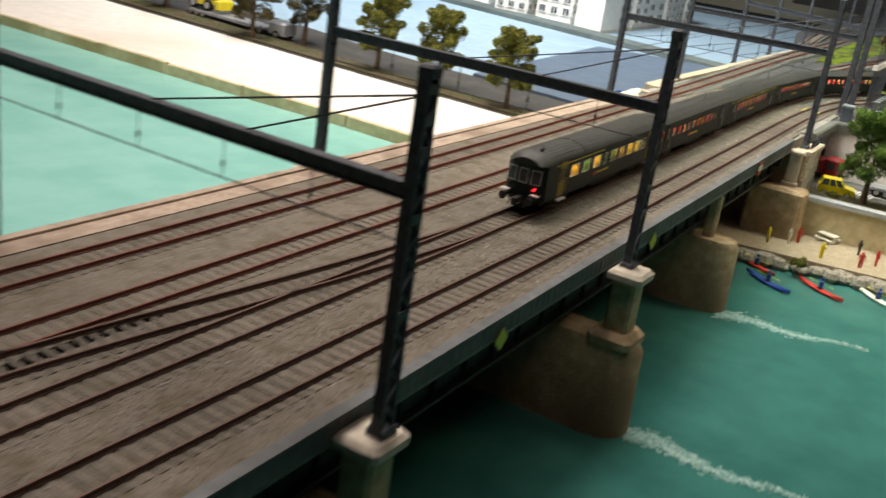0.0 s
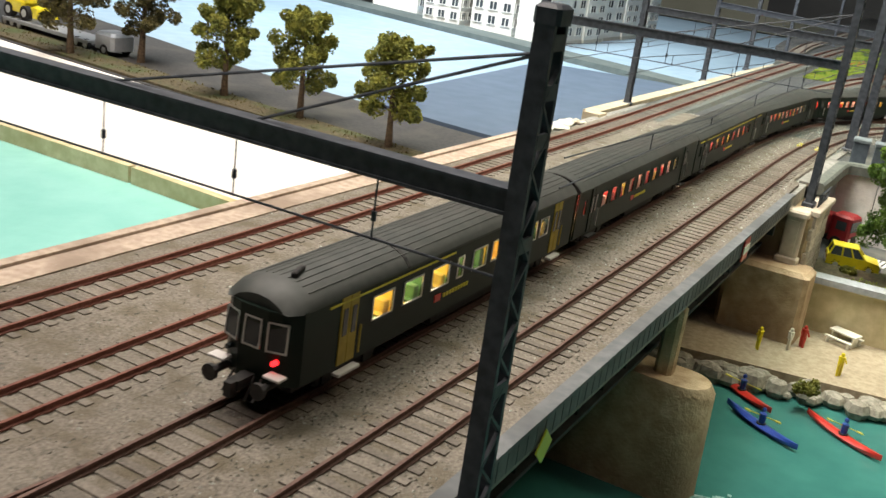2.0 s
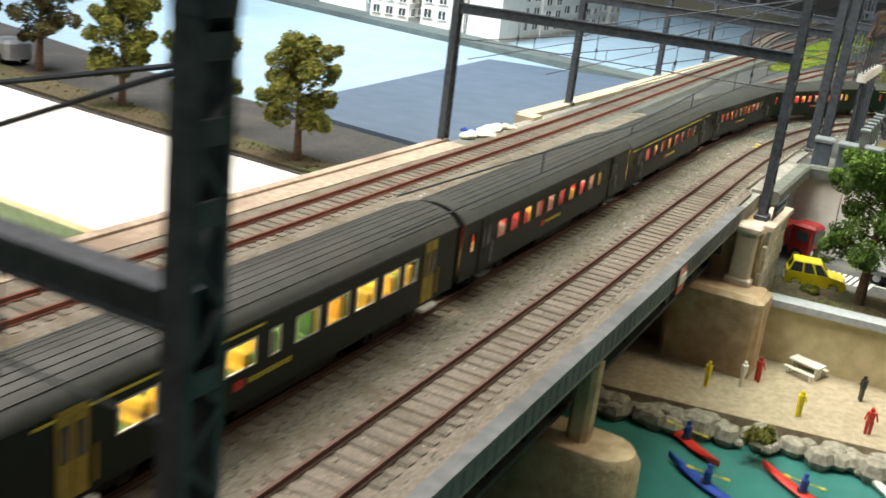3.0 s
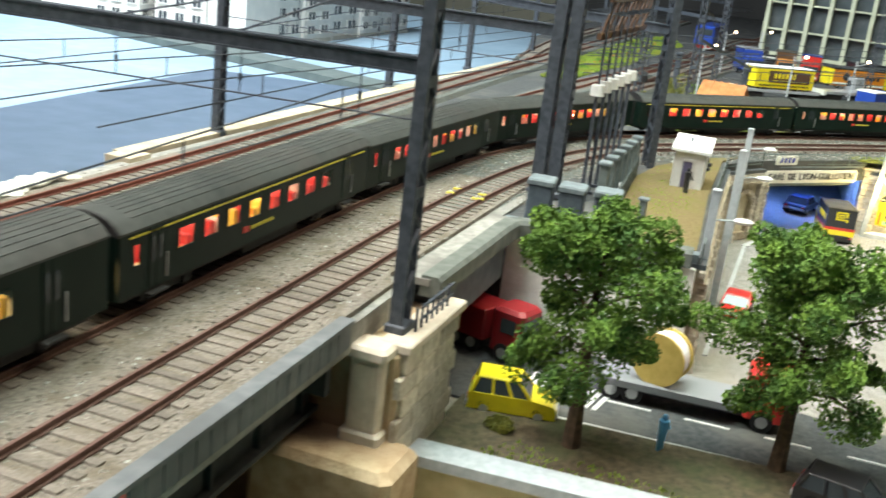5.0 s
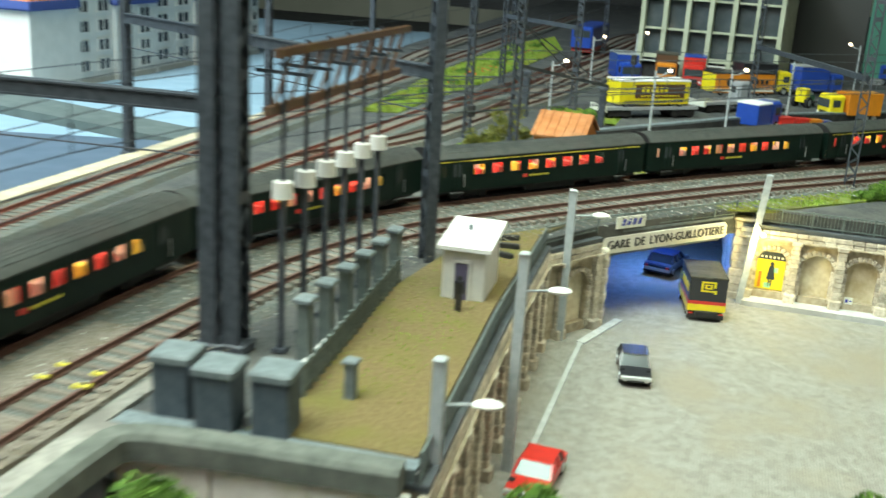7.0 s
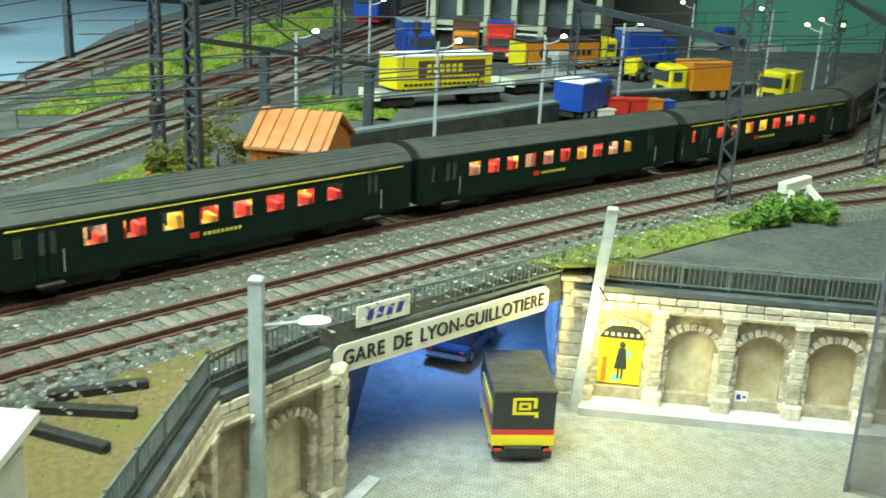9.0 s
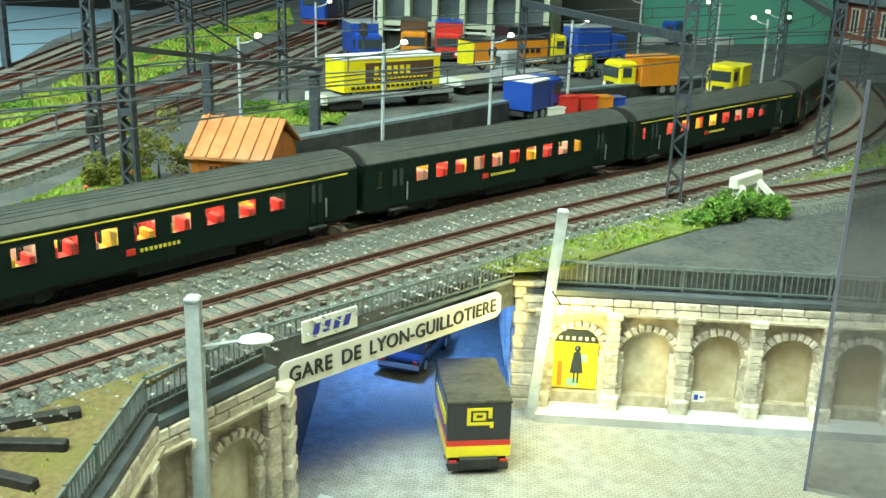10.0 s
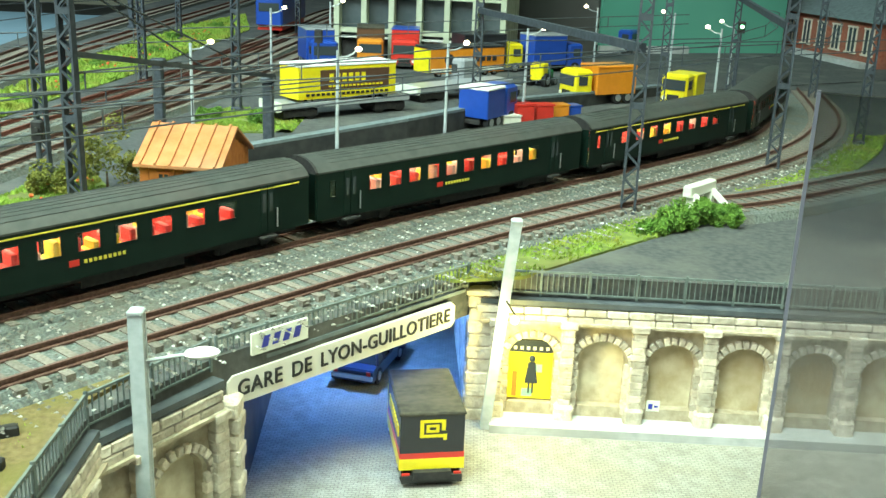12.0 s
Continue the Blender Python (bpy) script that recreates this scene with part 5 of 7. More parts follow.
g = Geo().sweep([(p.x, p.y, 0) for p in spline([(-0.0898, 1.1136), (-0.0900, 1.1800), (-0.0898, 1.2140), (-0.0860, 1.2265), (-0.0600, 1.2320), (0.0010, 1.2380)], 0.004)], [(0.0045, -0.0090), (0.0045, -0.0020), (0.0030, -0.0002), (-0.0040, -0.0002), (-0.0045, -0.0090)])
solid("walkway_parapet", g, PARAPET, "smooth grey-green concrete parapet beam curving round the platform", "parapet", "structure")

# sandy platform with hut and substation
g = Geo().prism([(-0.0570, 1.2475), (-0.0010, 1.2505), (-0.0114, 1.3881), (-0.0161, 1.5160), (0.0024, 1.5654), (-0.0309, 1.5186), (-0.0546, 1.4497), (-0.0616, 1.3858)], -0.0062, -0.0040)
solid("sandy_yard", g, SAND, "mossy brown sand yard beside the railway", "ground", "structure")
g = Geo()
g.bar((-0.0575, 1.2500, -0.0035), (-0.0636, 1.4125, -0.0035), 0.004, 0.004)
solid("yard_kerb", g, PAVE, "pale kerb along the substation fence", "kerb", "structure")
hut = thing("white_hut", pose(-0.0280, 1.4105, -0.0042, 0, 0, 3) @ Matrix.Diagonal((0.87, 0.80, 1.03, 1)), "small white hut with a violet door and a flat white roof", "hut")
part("wall", Geo().box(0, 0, 0, 0.0225, 0.040, 0.0225, cut=0.0008), HUTWHITE, hut)
part("roof", Geo().add([(-0.0140, -0.0235, 0.0225), (0.0140, -0.0235, 0.0225), (0.0140, 0.0230, 0.0262), (-0.0140, 0.0230, 0.0262), (-0.0140, -0.0235, 0.0242), (0.0140, -0.0235, 0.0242), (0.0140, 0.0230, 0.0282), (-0.0140, 0.0230, 0.0282)], [(3, 2, 1, 0), (4, 5, 6, 7), (0, 1, 5, 4), (1, 2, 6, 5), (2, 3, 7, 6), (3, 0, 4, 7)]), ROOFWHITE, hut, "flat white roof slab")
part("door", Geo().box(-0.001, -0.0202, 0, 0.0066, 0.0012, 0.0165), VIOLET, hut, "dull violet door")
part("door_frame", Geo().box(-0.0051, -0.0204, 0, 0.0012, 0.0020, 0.0180).box(0.0031, -0.0204, 0, 0.0012, 0.0020, 0.0180).box(-0.001, -0.0204, 0.0168, 0.0094, 0.0020, 0.0012), HUTWHITE, hut)
part("roof_vent", Geo().tube(-0.002, 0.004, 0.0262, 0.0288, 0.0010), SUBSTEEL, hut)
for x, y in ((-0.0839, 1.2255), (-0.0665, 1.2219), (-0.0488, 1.2254)):
    ob = thing("transformer_cabinet", pose(x, y + 0.026, -0.0046, 0, 0, 6), "blue-grey square transformer cabinet with a lighter lid", "cabinet", "transformer cabinets")
    part("body", Geo().box(0, 0, 0, 0.0125, 0.0130, 0.0190, cut=0.0006), material("cabinet_grey", (0.060, 0.080, 0.100), (0.090, 0.112, 0.135), 240, 0.7) if "cabinet_grey" not in bpy.data.materials else bpy.data.materials["cabinet_grey"], ob)
    part("lid", Geo().box(0, 0, 0.0190, 0.0142, 0.0146, 0.0030, cut=0.0008), SUBSTEEL, ob, "lighter grey lid")
for i in range(6):
    x, y = -0.0750 - 0.0002 * i, 1.310 + 0.0205 * i
    ob = thing("insulator_post", pose(x, y, -0.0046), "tall dark substation post with a white drum insulator", "post", "substation posts")
    part("shaft", Geo().box(0, 0, 0, 0.0018, 0.0022, 0.0600).box(0, 0, 0.0, 0.005, 0.005, 0.0016), STEEL, ob)
    part("insulator", Geo().tube(0, 0, 0.0600, 0.0660, 0.0040, 0.0037, 16), INSULATOR, ob, "white drum insulator", True)
    part("rod", Geo().bar((0, 0, 0.0662), (0, 0, 0.115), 0.0012).bar((-0.012, 0.002, 0.105), (0.010, 0, 0.105), 0.0012), STEEL, ob)
    ob = thing("switch_block", pose(x + 0.0125, y - 0.006, -0.0046), "grey-green switch column with a flat cap", "switchgear", "substation switches")
    part("column", Geo().box(0, 0, 0, 0.0042, 0.0048, 0.0220), FENCEGREEN, ob)
    part("cap", Geo().box(0, 0, 0.0220, 0.0066, 0.0072, 0.0018, cut=0.0005), SUBSTEEL, ob)
truss = thing("substation_gantry", pose(0, 0, 0), "rusty brown gantry beams over the substation posts", "gantry")
for dz, dx in ((0.088, 0), (0.108, 0.004)):
    part("beam", Geo().bar((-0.077 + dx, 1.30, dz), (-0.077 + dx, 1.44, dz), 0.0022, 0.003), P_BROWN, truss)
for i in range(10):
    y = 1.305 + i * 0.0135
    part("rung", Geo().bar((-0.077, y, 0.088), (-0.073, y + 0.008, 0.108), 0.0010), P_BROWN, truss)
fence = thing("substation_fence", pose(-0.0505, 1.2760, -0.0044, 0, 0, 94.5), "grey-green picket fence along the sandy yard", "fence")
for i in range(20):
    part("post", Geo().box(i * 0.0068, 0, 0, 0.0016, 0.0016, 0.0125), FENCEGREEN, fence)
for z in (0.002, 0.0105):
    part("rail", Geo().box(0.065, 0, z, 0.132, 0.0008, 0.0010), FENCEGREEN, fence)
g = Geo()
for i in range(88):
    g.box(i * 0.0015, 0, 0.001, 0.0006, 0.0006, 0.0110)
part("picket", g, FENCEGREEN, fence, kind="stuff")
small = thing("gate_post", pose(-0.0353, 1.2817, -0.0046), "short grey gate post", "post")
part("shaft", Geo().box(0, 0, 0, 0.0040, 0.0040, 0.0135, cut=0.0005), SUBSTEEL, small)
part("cap", Geo().box(0, 0, 0.0135, 0.0055, 0.0055, 0.0014, cut=0.0004), SUBSTEEL, small)
for x, y, rz in ((-0.0358, 1.4935, 30), (-0.0326, 1.4677, -15), (-0.0335, 1.4816, 5)):
    solid("rail_offcut", Geo().box(0, 0, 0, 0.026, 0.0030, 0.0028, cut=0.0004), BLACK, "dark sleeper offcut lying in the sand", "offcut", m=pose(x, y, -0.0042, 0, 0, rz), group="sleeper offcuts")


# ---- lamps ----
def concrete_pole(x, y, top, arm, lean=(0, 0), label="pale grey concrete lamp pole with a ladder of recesses"):
    ob = thing("plaza_lamp", pose(x, y, STREET), label, "street lamp", "plaza lamps")
    h = top - STREET
    q = Vector((lean[0], lean[1], h))
    for s in (-1, 1):
        part("flange", Geo().bar((0, s * 0.0016, 0), q + Vector((0, s * 0.0011, 0)), 0.0040, 0.0010, up=(0, 1, 0)), POLE, ob)
    part("shaft", Geo().bar((0.0012, 0, 0), q + Vector((0.0008, 0, 0)), 0.0016, 0.0028, up=(0, 1, 0)), POLE, ob)
    for i in range(22):
        f = (i + 0.5) / 22
        part("rung", Geo().box(q.x * f, q.y * f, h * f, 0.0036, 0.0028, 0.0016), POLE, ob)
    part("cap", Geo().box(q.x, q.y, h, 0.0042, 0.0042, 0.0012, cut=0.0005), POLE, ob)
    if arm:
        z = h * 0.84
        part("arm", Geo().bar((q.x * 0.8, q.y * 0.8, z), (q.x * 0.8 + arm[0], q.y * 0.8 + arm[1], z + 0.001), 0.0010, n=6), POLE, ob)
        head = Geo().ball(0, 0, 0, 0.0030, 0.55, 10, 6)
        o = part("lamp_head", head, INSULATOR, ob, "white oval lamp head", True)
        a = math.degrees(math.atan2(arm[1], arm[0]))
        o.matrix_basis = pose(q.x * 0.8 + arm[0] * 1.35, q.y * 0.8 + arm[1] * 1.35, z + 0.001, 0, 0, a) @ Matrix.Diagonal((1.7, 1, 1, 1))
    return ob


concrete_pole(-0.0008, 1.5217, 0.0211, (0.0115, 0.004))
concrete_pole(0.0026, 1.2579, 0.0258, (0.011, 0.003))
concrete_pole(0.0053, 1.3644, 0.0300, (0.011, 0.003))
concrete_pole(0.0965, 1.6365, 0.0193, None, (0.0075, -0.0020), "slender pale concrete pole leaning beside the arcade")


def yard_lamp(x, y, h, turn=0, lit=True):
    ob = thing("yard_lamp", pose(x, y, -0.005, 0, 0, turn), "slim pale yard lamp with a curved arm and glowing head" if lit else "slim pale yard lamp with a curved arm", "street lamp", "yard lamps")
    part("shaft", Geo().tube(0, 0, 0, h, 0.0011, 0.0009, 8), POLE, ob)
    pts = [(0, 0, h * 0.93)] + [(0.011 * math.sin(t), 0, h * 0.93 + 0.0055 * (1 - math.cos(t))) for t in (0.5, 0.9, 1.3, 1.6)]
    g = Geo()
    for a, b in zip(pts, pts[1:]):
        g.bar(a, b, 0.0011, n=6)
    part("arm", g, POLE, ob)
    part("lamp_head", Geo().ball(pts[-1][0] + 0.001, 0, pts[-1][2] - 0.0008, 0.0021, 0.7), LAMPGLOW if lit else INSULATOR, ob, "glowing lamp head" if lit else "")


for x, y, h, a in ((-0.0845, 1.8892, 0.056, 20), (0.0099, 1.8490, 0.060, 20), (0.0707, 1.9103, 0.060, 20), (0.1246, 2.0001, 0.064, 20), (-0.0893, 2.1667, 0.058, 20), (0.2901, 2.1244, 0.060, 150), (0.2798, 2.2722, 0.062, 150), (0.2138, 2.3372, 0.060, 180), (-0.0492, 2.2535, 0.060, 20), (0.3254, 2.2250, 0.058, 150)):
    yard_lamp(x, y, h, a)
notice = thing("wall_notice", pose(0.1630, 1.6432, -0.0587), "small white paper notice on the arcade plaster", "notice")
part("sheet", Geo().box(0, 0, 0, 0.0052, 0.0006, 0.0044), P_WHITE, notice)
part("print", Geo().box(-0.0010, -0.0004, 0.0010, 0.0016, 0.0003, 0.0022).box(0.0012, -0.0004, 0.0018, 0.0014, 0.0003, 0.0008), BLUEINK, notice)
lampb = thing("tunnel_lamp", pose(0.0400, 1.6930, -0.0210), "small blue glowing lamp under the underpass roof", "lamp")
part("housing", Geo().box(0, 0, 0.0005, 0.014, 0.008, 0.0016), BLACK, lampb)
part("tube", Geo().box(0, 0, -0.0010, 0.0085, 0.0035, 0.0015), BLUEGLOW, lampb, "blue tube")
lampw = thing("wall_spot", pose(0.1050, 1.6275, -0.0190), "small warm spot lamp above the arcade", "lamp")
part("bulb", Geo().ball(0, 0, 0.0022, 0.0016), LAMPGLOW, lampw, "glowing bulb")
part("wire_arm", Geo().bar((0, 0, 0.0045), (-0.008, 0.016, 0.012), 0.0008, n=5), BLACK, lampw)

# buffer stop and signals
ob = thing("buffer_stop", pose(0.1980, 1.7534, -0.0035, 0, 0, -40), "white wooden buffer stop at the end of the siding", "buffer stop")
part("beam", Geo().box(0, 0, 0.0085, 0.0045, 0.0260, 0.0052, cut=0.0006), P_WHITE, ob, "white beam")
for y in (-0.009, 0.009):
    part("leg", Geo().bar((0.001, y, 0), (0.001, y, 0.0090), 0.0040, 0.0034, up=(0, 1, 0)), P_WHITE, ob)
    part("strut", Geo().bar((0.014, y, 0), (0.002, y, 0.0090), 0.0024, 0.0024), P_WHITE, ob)
for x, y, h, colour in ((0.3114, 2.1460, 0.050, material("green_signal", (0.3489, 1.2361, 0.35), emit=8.0)), (-0.1200, 1.7461, 0.020, BLACK), (-0.0278, 2.0311, 0.040, BLACK)):
    ob = thing("railway_signal", pose(x, y, -0.004), "black railway signal on a thin post", "signal", "signals")
    part("shaft", Geo().tube(0, 0, 0, h, 0.0009, n=8), STEEL, ob)
    part("head", Geo().box(0, 0, h, 0.0055, 0.0035, 0.0090, cut=0.0008), BLACK, ob)
    part("lens", Geo().bar((0, -0.0016, h + 0.005), (0, -0.0030, h + 0.005), 0.0026, n=10), colour, ob)

# yellow contact clips on the rails beside the substation
for x, y in ((-0.1312, 1.2452), (-0.1313, 1.2562), (-0.1144, 1.2447), (-0.1163, 1.2437), (-0.1164, 1.2547)):
    clip = thing("rail_clip", pose(x, y, 0.0006, 0, 0, 3), "small yellow contact clip fixed across the rail", "clip", "rail clips")
    part("plate", Geo().box(0, 0, 0, 0.0042, 0.0022, 0.0010, cut=0.0002), YELLOWLINE, clip)
    part("pin", Geo().tube(0, 0, 0.0010, 0.0019, 0.0006, n=8), SILVER, clip)


# ---- plants ----
def leafy(rnd, clumps, leaf, per, shell=0.55):
    """Leaves as small folded quads strewn over clumps given as (x, y, z, r)."""
    g = Geo()
    for x, y, z, r in clumps:
        for _ in range(per):
            d = Vector((rnd.gauss(0, 1), rnd.gauss(0, 1), rnd.gauss(0, 1))).normalized()
            p = Vector((x, y, z)) + d * r * rnd.uniform(shell, 1.06)
            a = Vector((rnd.gauss(0, 1), rnd.gauss(0, 1), rnd.gauss(0, 0.7))).normalized() * leaf * rnd.uniform(0.6, 1.3)
            b = (d + Vector((rnd.gauss(0, 0.5), rnd.gauss(0, 0.5), rnd.gauss(0, 0.5)))).cross(a).normalized() * leaf * rnd.uniform(0.4, 0.9)
            up = d * leaf * 0.35
            g.add([p - a, p - b * 0.8 + up, p + a, p + b * 0.8 + up], [(0, 1, 2), (0, 2, 3)])
    return g


def tree(x, y, z, h, crown_r, seed, mat, label, trunk_part=0.36, leaf=0.0026, n=16, per=62, group="trees", droop=0.10):
    """A bent trunk with boughs all round; clumps of leaves grow smaller towards the tips."""
    rnd = random.Random(seed)
    ob = thing("tree", pose(x, y, z, 0, 0, seed * 47), label, "tree", group)
    g = Geo()
    r0 = h * 0.030
    bend = (rnd.uniform(-0.02, 0.02) * h, rnd.uniform(-0.02, 0.02) * h)
    knots = [(0, 0, -0.002), (bend[0] * 0.5, bend[1] * 0.5, h * 0.22), (bend[0], bend[1], h * 0.45), (bend[0] * 1.4, bend[1] * 1.2, h * 0.86)]
    k = 8
    rad = [r0 * 1.35, r0 * 0.9, r0 * 0.7, r0 * 0.25]
    for (px, py, pz), r in zip(knots, rad):
        g.v += [(px + r * math.cos(2 * math.pi * i / k), py + r * math.sin(2 * math.pi * i / k), pz) for i in range(k)]
    for j in range(3):
        g.f += [(j * k + i, j * k + (i + 1) % k, (j + 1) * k + (i + 1) % k, (j + 1) * k + i) for i in range(k)]
    part("trunk", g, BARK, ob, "brown tapered trunk", True)
    clumps = []
    for i in range(n):
        f = (i + 0.5) / n
        a = i * 2.399 + rnd.uniform(-0.5, 0.5)
        root = Vector((bend[0], bend[1], h * (trunk_part - 0.03 + (0.90 - trunk_part) * f)))
        long = crown_r * (0.55 + 0.55 * math.sin(math.pi * min(1.0, 0.20 + 0.78 * f))) * rnd.uniform(0.72, 1.12)
        rise = (0.30 * f + 0.10) * h * rnd.uniform(0.5, 1.0)
        tip = root + Vector((long * math.cos(a), long * math.sin(a), rise - droop * h * (1 - f)))
        tip.z = min(tip.z, h * 0.93)
        mid = (root + tip) / 2 + Vector((0, 0, 0.05 * h * (1 - f)))
        part("limb", Geo().bar(root, mid, r0 * 0.45, n=5).bar(mid, tip, r0 * 0.28, n=5), BARK, ob)
        for q, size in ((0.45, 0.34), (0.68, 0.31), (0.86, 0.25), (1.0, 0.17)):
            p = root * (1 - q) ** 2 + mid * 2 * q * (1 - q) + tip * q * q
            j = crown_r * 0.10
            clumps.append((p.x + rnd.uniform(-j, j), p.y + rnd.uniform(-j, j), min(p.z + rnd.uniform(-j, j), h), crown_r * size * rnd.uniform(0.75, 1.2)))
    clumps += [(bend[0] * 1.4 + rnd.uniform(-0.2, 0.2) * crown_r, bend[1] * 1.2 + rnd.uniform(-0.2, 0.2) * crown_r, h * (0.80 + 0.05 * i), crown_r * (0.34 - 0.06 * i)) for i in range(4)]
    part("crown", leafy(rnd, clumps, leaf, per, 0.70), mat, ob, "", kind="stuff")
    return ob


tree(-0.4287, 1.0700, QUAYTOP, 0.098, 0.0255, 1, LEAFOLIVE, "olive green broadleaf tree on the quay verge", 0.33, 0.0019, 18, 150, group="quay trees")
tree(-0.5361, 1.0850, QUAYTOP, 0.101, 0.0265, 2, LEAFOLIVE, "bushy olive tree with a bare stem", 0.33, 0.0019, 18, 150, group="quay trees")
tree(-0.6347, 1.0930, QUAYTOP, 0.103, 0.027, 3, LEAFOLIVE, "tall olive green tree on the brown verge", 0.33, 0.0019, 18, 150, group="quay trees")
tree(-0.8005, 1.1449, QUAYTOP, 0.118, 0.030, 4, LEAFDARK, "dark brownish tree beside the low loader", 0.33, 0.0019, 18, 150, group="quay trees")
tree(-0.8555, 1.0984, QUAYTOP, 0.118, 0.030, 5, LEAFDARK, "dark tree on the grassy bank", 0.33, 0.0019, 18, 150, group="quay trees")
tree(-1.0800, 1.1500, QUAYTOP, 0.118, 0.032, 6, LEAFDARK, "dark tree at the end of the bank", 0.33, 0.0019, 18, 150, group="quay trees")
tree(-0.0255, 1.1260, STREET + 0.003, 0.102, 0.0305, 11, LEAF, "fresh green leafy street tree", 0.36, 0.00125, 19, 280, group="street trees")
tree(0.0545, 1.1550, STREET + 0.003, 0.101, 0.0315, 12, LEAF, "fresh green leafy street tree with drooping boughs", 0.35, 0.00125, 20, 280, group="street trees")
tree(0.1230, 1.1750, STREET + 0.003, 0.099, 0.031, 13, LEAF, "fresh green street tree at the plaza edge", 0.36, 0.00125, 18, 280, group="street trees")


def bush(x, y, z, r, seed, mat=LEAFBRIGHT, tall=0.8, label="low green bush beside the tracks"):
    rnd = random.Random(seed)
    ob = thing("bush", pose(x, y, z), label, "bush", "bushes")
    clumps = [(rnd.uniform(-r, r) * 0.7, rnd.uniform(-r, r) * 0.7, rnd.uniform(0.15, 0.9) * r * tall, r * rnd.uniform(0.25, 0.45)) for _ in range(14)]
    part("foliage", leafy(rnd, clumps, 0.0010, 170), mat, ob, kind="stuff")
    part("stem", Geo().tube(0, 0, -0.001, r * 0.6, 0.0010, 0.0004, 6), BARK, ob)


bush(-0.0874, 1.7445, -0.006, 0.016, 31, LEAFOLIVE, 2.2, "tall thin olive shrub beside the orange hut")
bush(-0.1089, 1.7358, -0.006, 0.012, 32, LEAFOLIVE, 1.2)
bush(0.1935, 1.7300, -0.005, 0.0125, 33)
bush(0.1800, 1.7205, -0.005, 0.0105, 34)
bush(0.2050, 1.7350, -0.005, 0.0095, 35)
bush(0.1690, 1.7130, -0.005, 0.0070, 41)
bush(-0.0515, 1.9326, -0.006, 0.010, 36)
bush(-0.0894, 1.9476, -0.006, 0.009, 37)
bush(-0.0555, 1.1236, STREET + 0.003, 0.006, 38, LEAFOLIVE)
bush(-0.0454, 0.9646, RIVER + 0.012, 0.008, 39, LEAFOLIVE)
bush(0.0317, 1.8045, -0.006, 0.008, 40, LEAFOLIVE)
for n, (x, y, r) in enumerate(((-0.2408, 1.9132, 0.009), (-0.2336, 1.9842, 0.008), (-0.2308, 2.0815, 0.009), (-0.2475, 2.1805, 0.010), (-0.2297, 2.2870, 0.010), (-0.2484, 2.4213, 0.011), (-0.2381, 2.5810, 0.010))):
    bush(x, y, -0.006, r, 80 + n, LEAFBRIGHT, 0.6, "low bright green bush on the yard verge")


def tufts(name, poly, count, seed, label, size=0.0022, z=-0.0048, mats=GRASS):
    """Short grass blades over a level polygon."""
    rnd = random.Random(seed)
    xs, ys = [p[0] for p in poly], [p[1] for p in poly]
    g = Geo()

    def inside(x, y):
        c = False
        for (x0, y0), (x1, y1) in zip(poly, poly[1:] + poly[:1]):
            if (y0 > y) != (y1 > y) and x < (x1 - x0) * (y - y0) / (y1 - y0) + x0:
                c = not c
        return c
    done = 0
    while done < count:
        x, y = rnd.uniform(min(xs), max(xs)), rnd.uniform(min(ys), max(ys))
        done += 1
        if not inside(x, y) or noise.noise((x * 60, y * 60, seed)) < -0.25:
            continue
        a, s = rnd.random() * 6.28, size * rnd.uniform(0.5, 1.3)
        dx, dy = math.cos(a) * s * 0.45, math.sin(a) * s * 0.45
        lean = (rnd.uniform(-1, 1) * s * 0.5, rnd.uniform(-1, 1) * s * 0.5)
        g.add([(x - dx, y - dy, z), (x + dx, y + dy, z), (x + lean[0], y + lean[1], z + s)], [(0, 1, 2)])
    solid(name, g, mats, label, "grass", "stuff")
    return g


VERGE1 = [(-0.1452, 1.6120), (-0.0773, 1.6093), (-0.0354, 1.6582), (0.0264, 1.7172), (-0.0034, 1.7169), (-0.0659, 1.7128), (-0.1012, 1.7691), (-0.1211, 1.7791), (-0.1299, 1.7184)]
EDGE = [(a, b) for a, b in zip(offset(track1, -0.0165), offset(track1, -0.040)) if 0.068 < a.x < 0.36]
VERGE2 = [(a.x, a.y) for a, b in EDGE[::3]] + [(b.x - 0.012 * (b.x < 0.10), b.y + 0.008 * (b.x < 0.10)) for a, b in EDGE[::-3]]
VERGE3 = [(-0.2486, 1.8438), (-0.2181, 1.8575), (-0.2152, 1.9737), (-0.2037, 2.1088), (-0.2032, 2.1979), (-0.2700, 2.1528)]
VERGE4 = [(-0.2704, 2.1591), (-0.2035, 2.2044), (-0.1997, 2.3309), (-0.1953, 2.5724), (-0.2485, 2.7942), (-0.2851, 2.5594), (-0.2837, 2.3480)]
VERGE5 = [(-0.0938, 1.9002), (-0.0260, 1.9049), (-0.0268, 1.9642), (-0.0850, 1.9959)]
for n, (poly, count) in enumerate(((VERGE1, 42000), (VERGE2, 60000), (VERGE3, 26000), (VERGE4, 26000), (VERGE5, 7000))):
    solid("verge_soil", Geo().prism(poly, -0.0056, -0.0042), MOSS, "mossy green soil under rough grass", "verge", "structure")
    tufts("grass", poly, count, 50 + n, "rough bright green grass flock beside the tracks", 0.0030 if poly in (VERGE3, VERGE4) else 0.0019)
tufts("grass", [(-0.0710, 1.0818), (0.2038, 1.0820), (0.2042, 1.0969), (0.0448, 1.1071), (-0.0455, 1.1175)], 2500, 60, "sparse worn grass on the street verge", 0.0016, STREET + 0.0038)
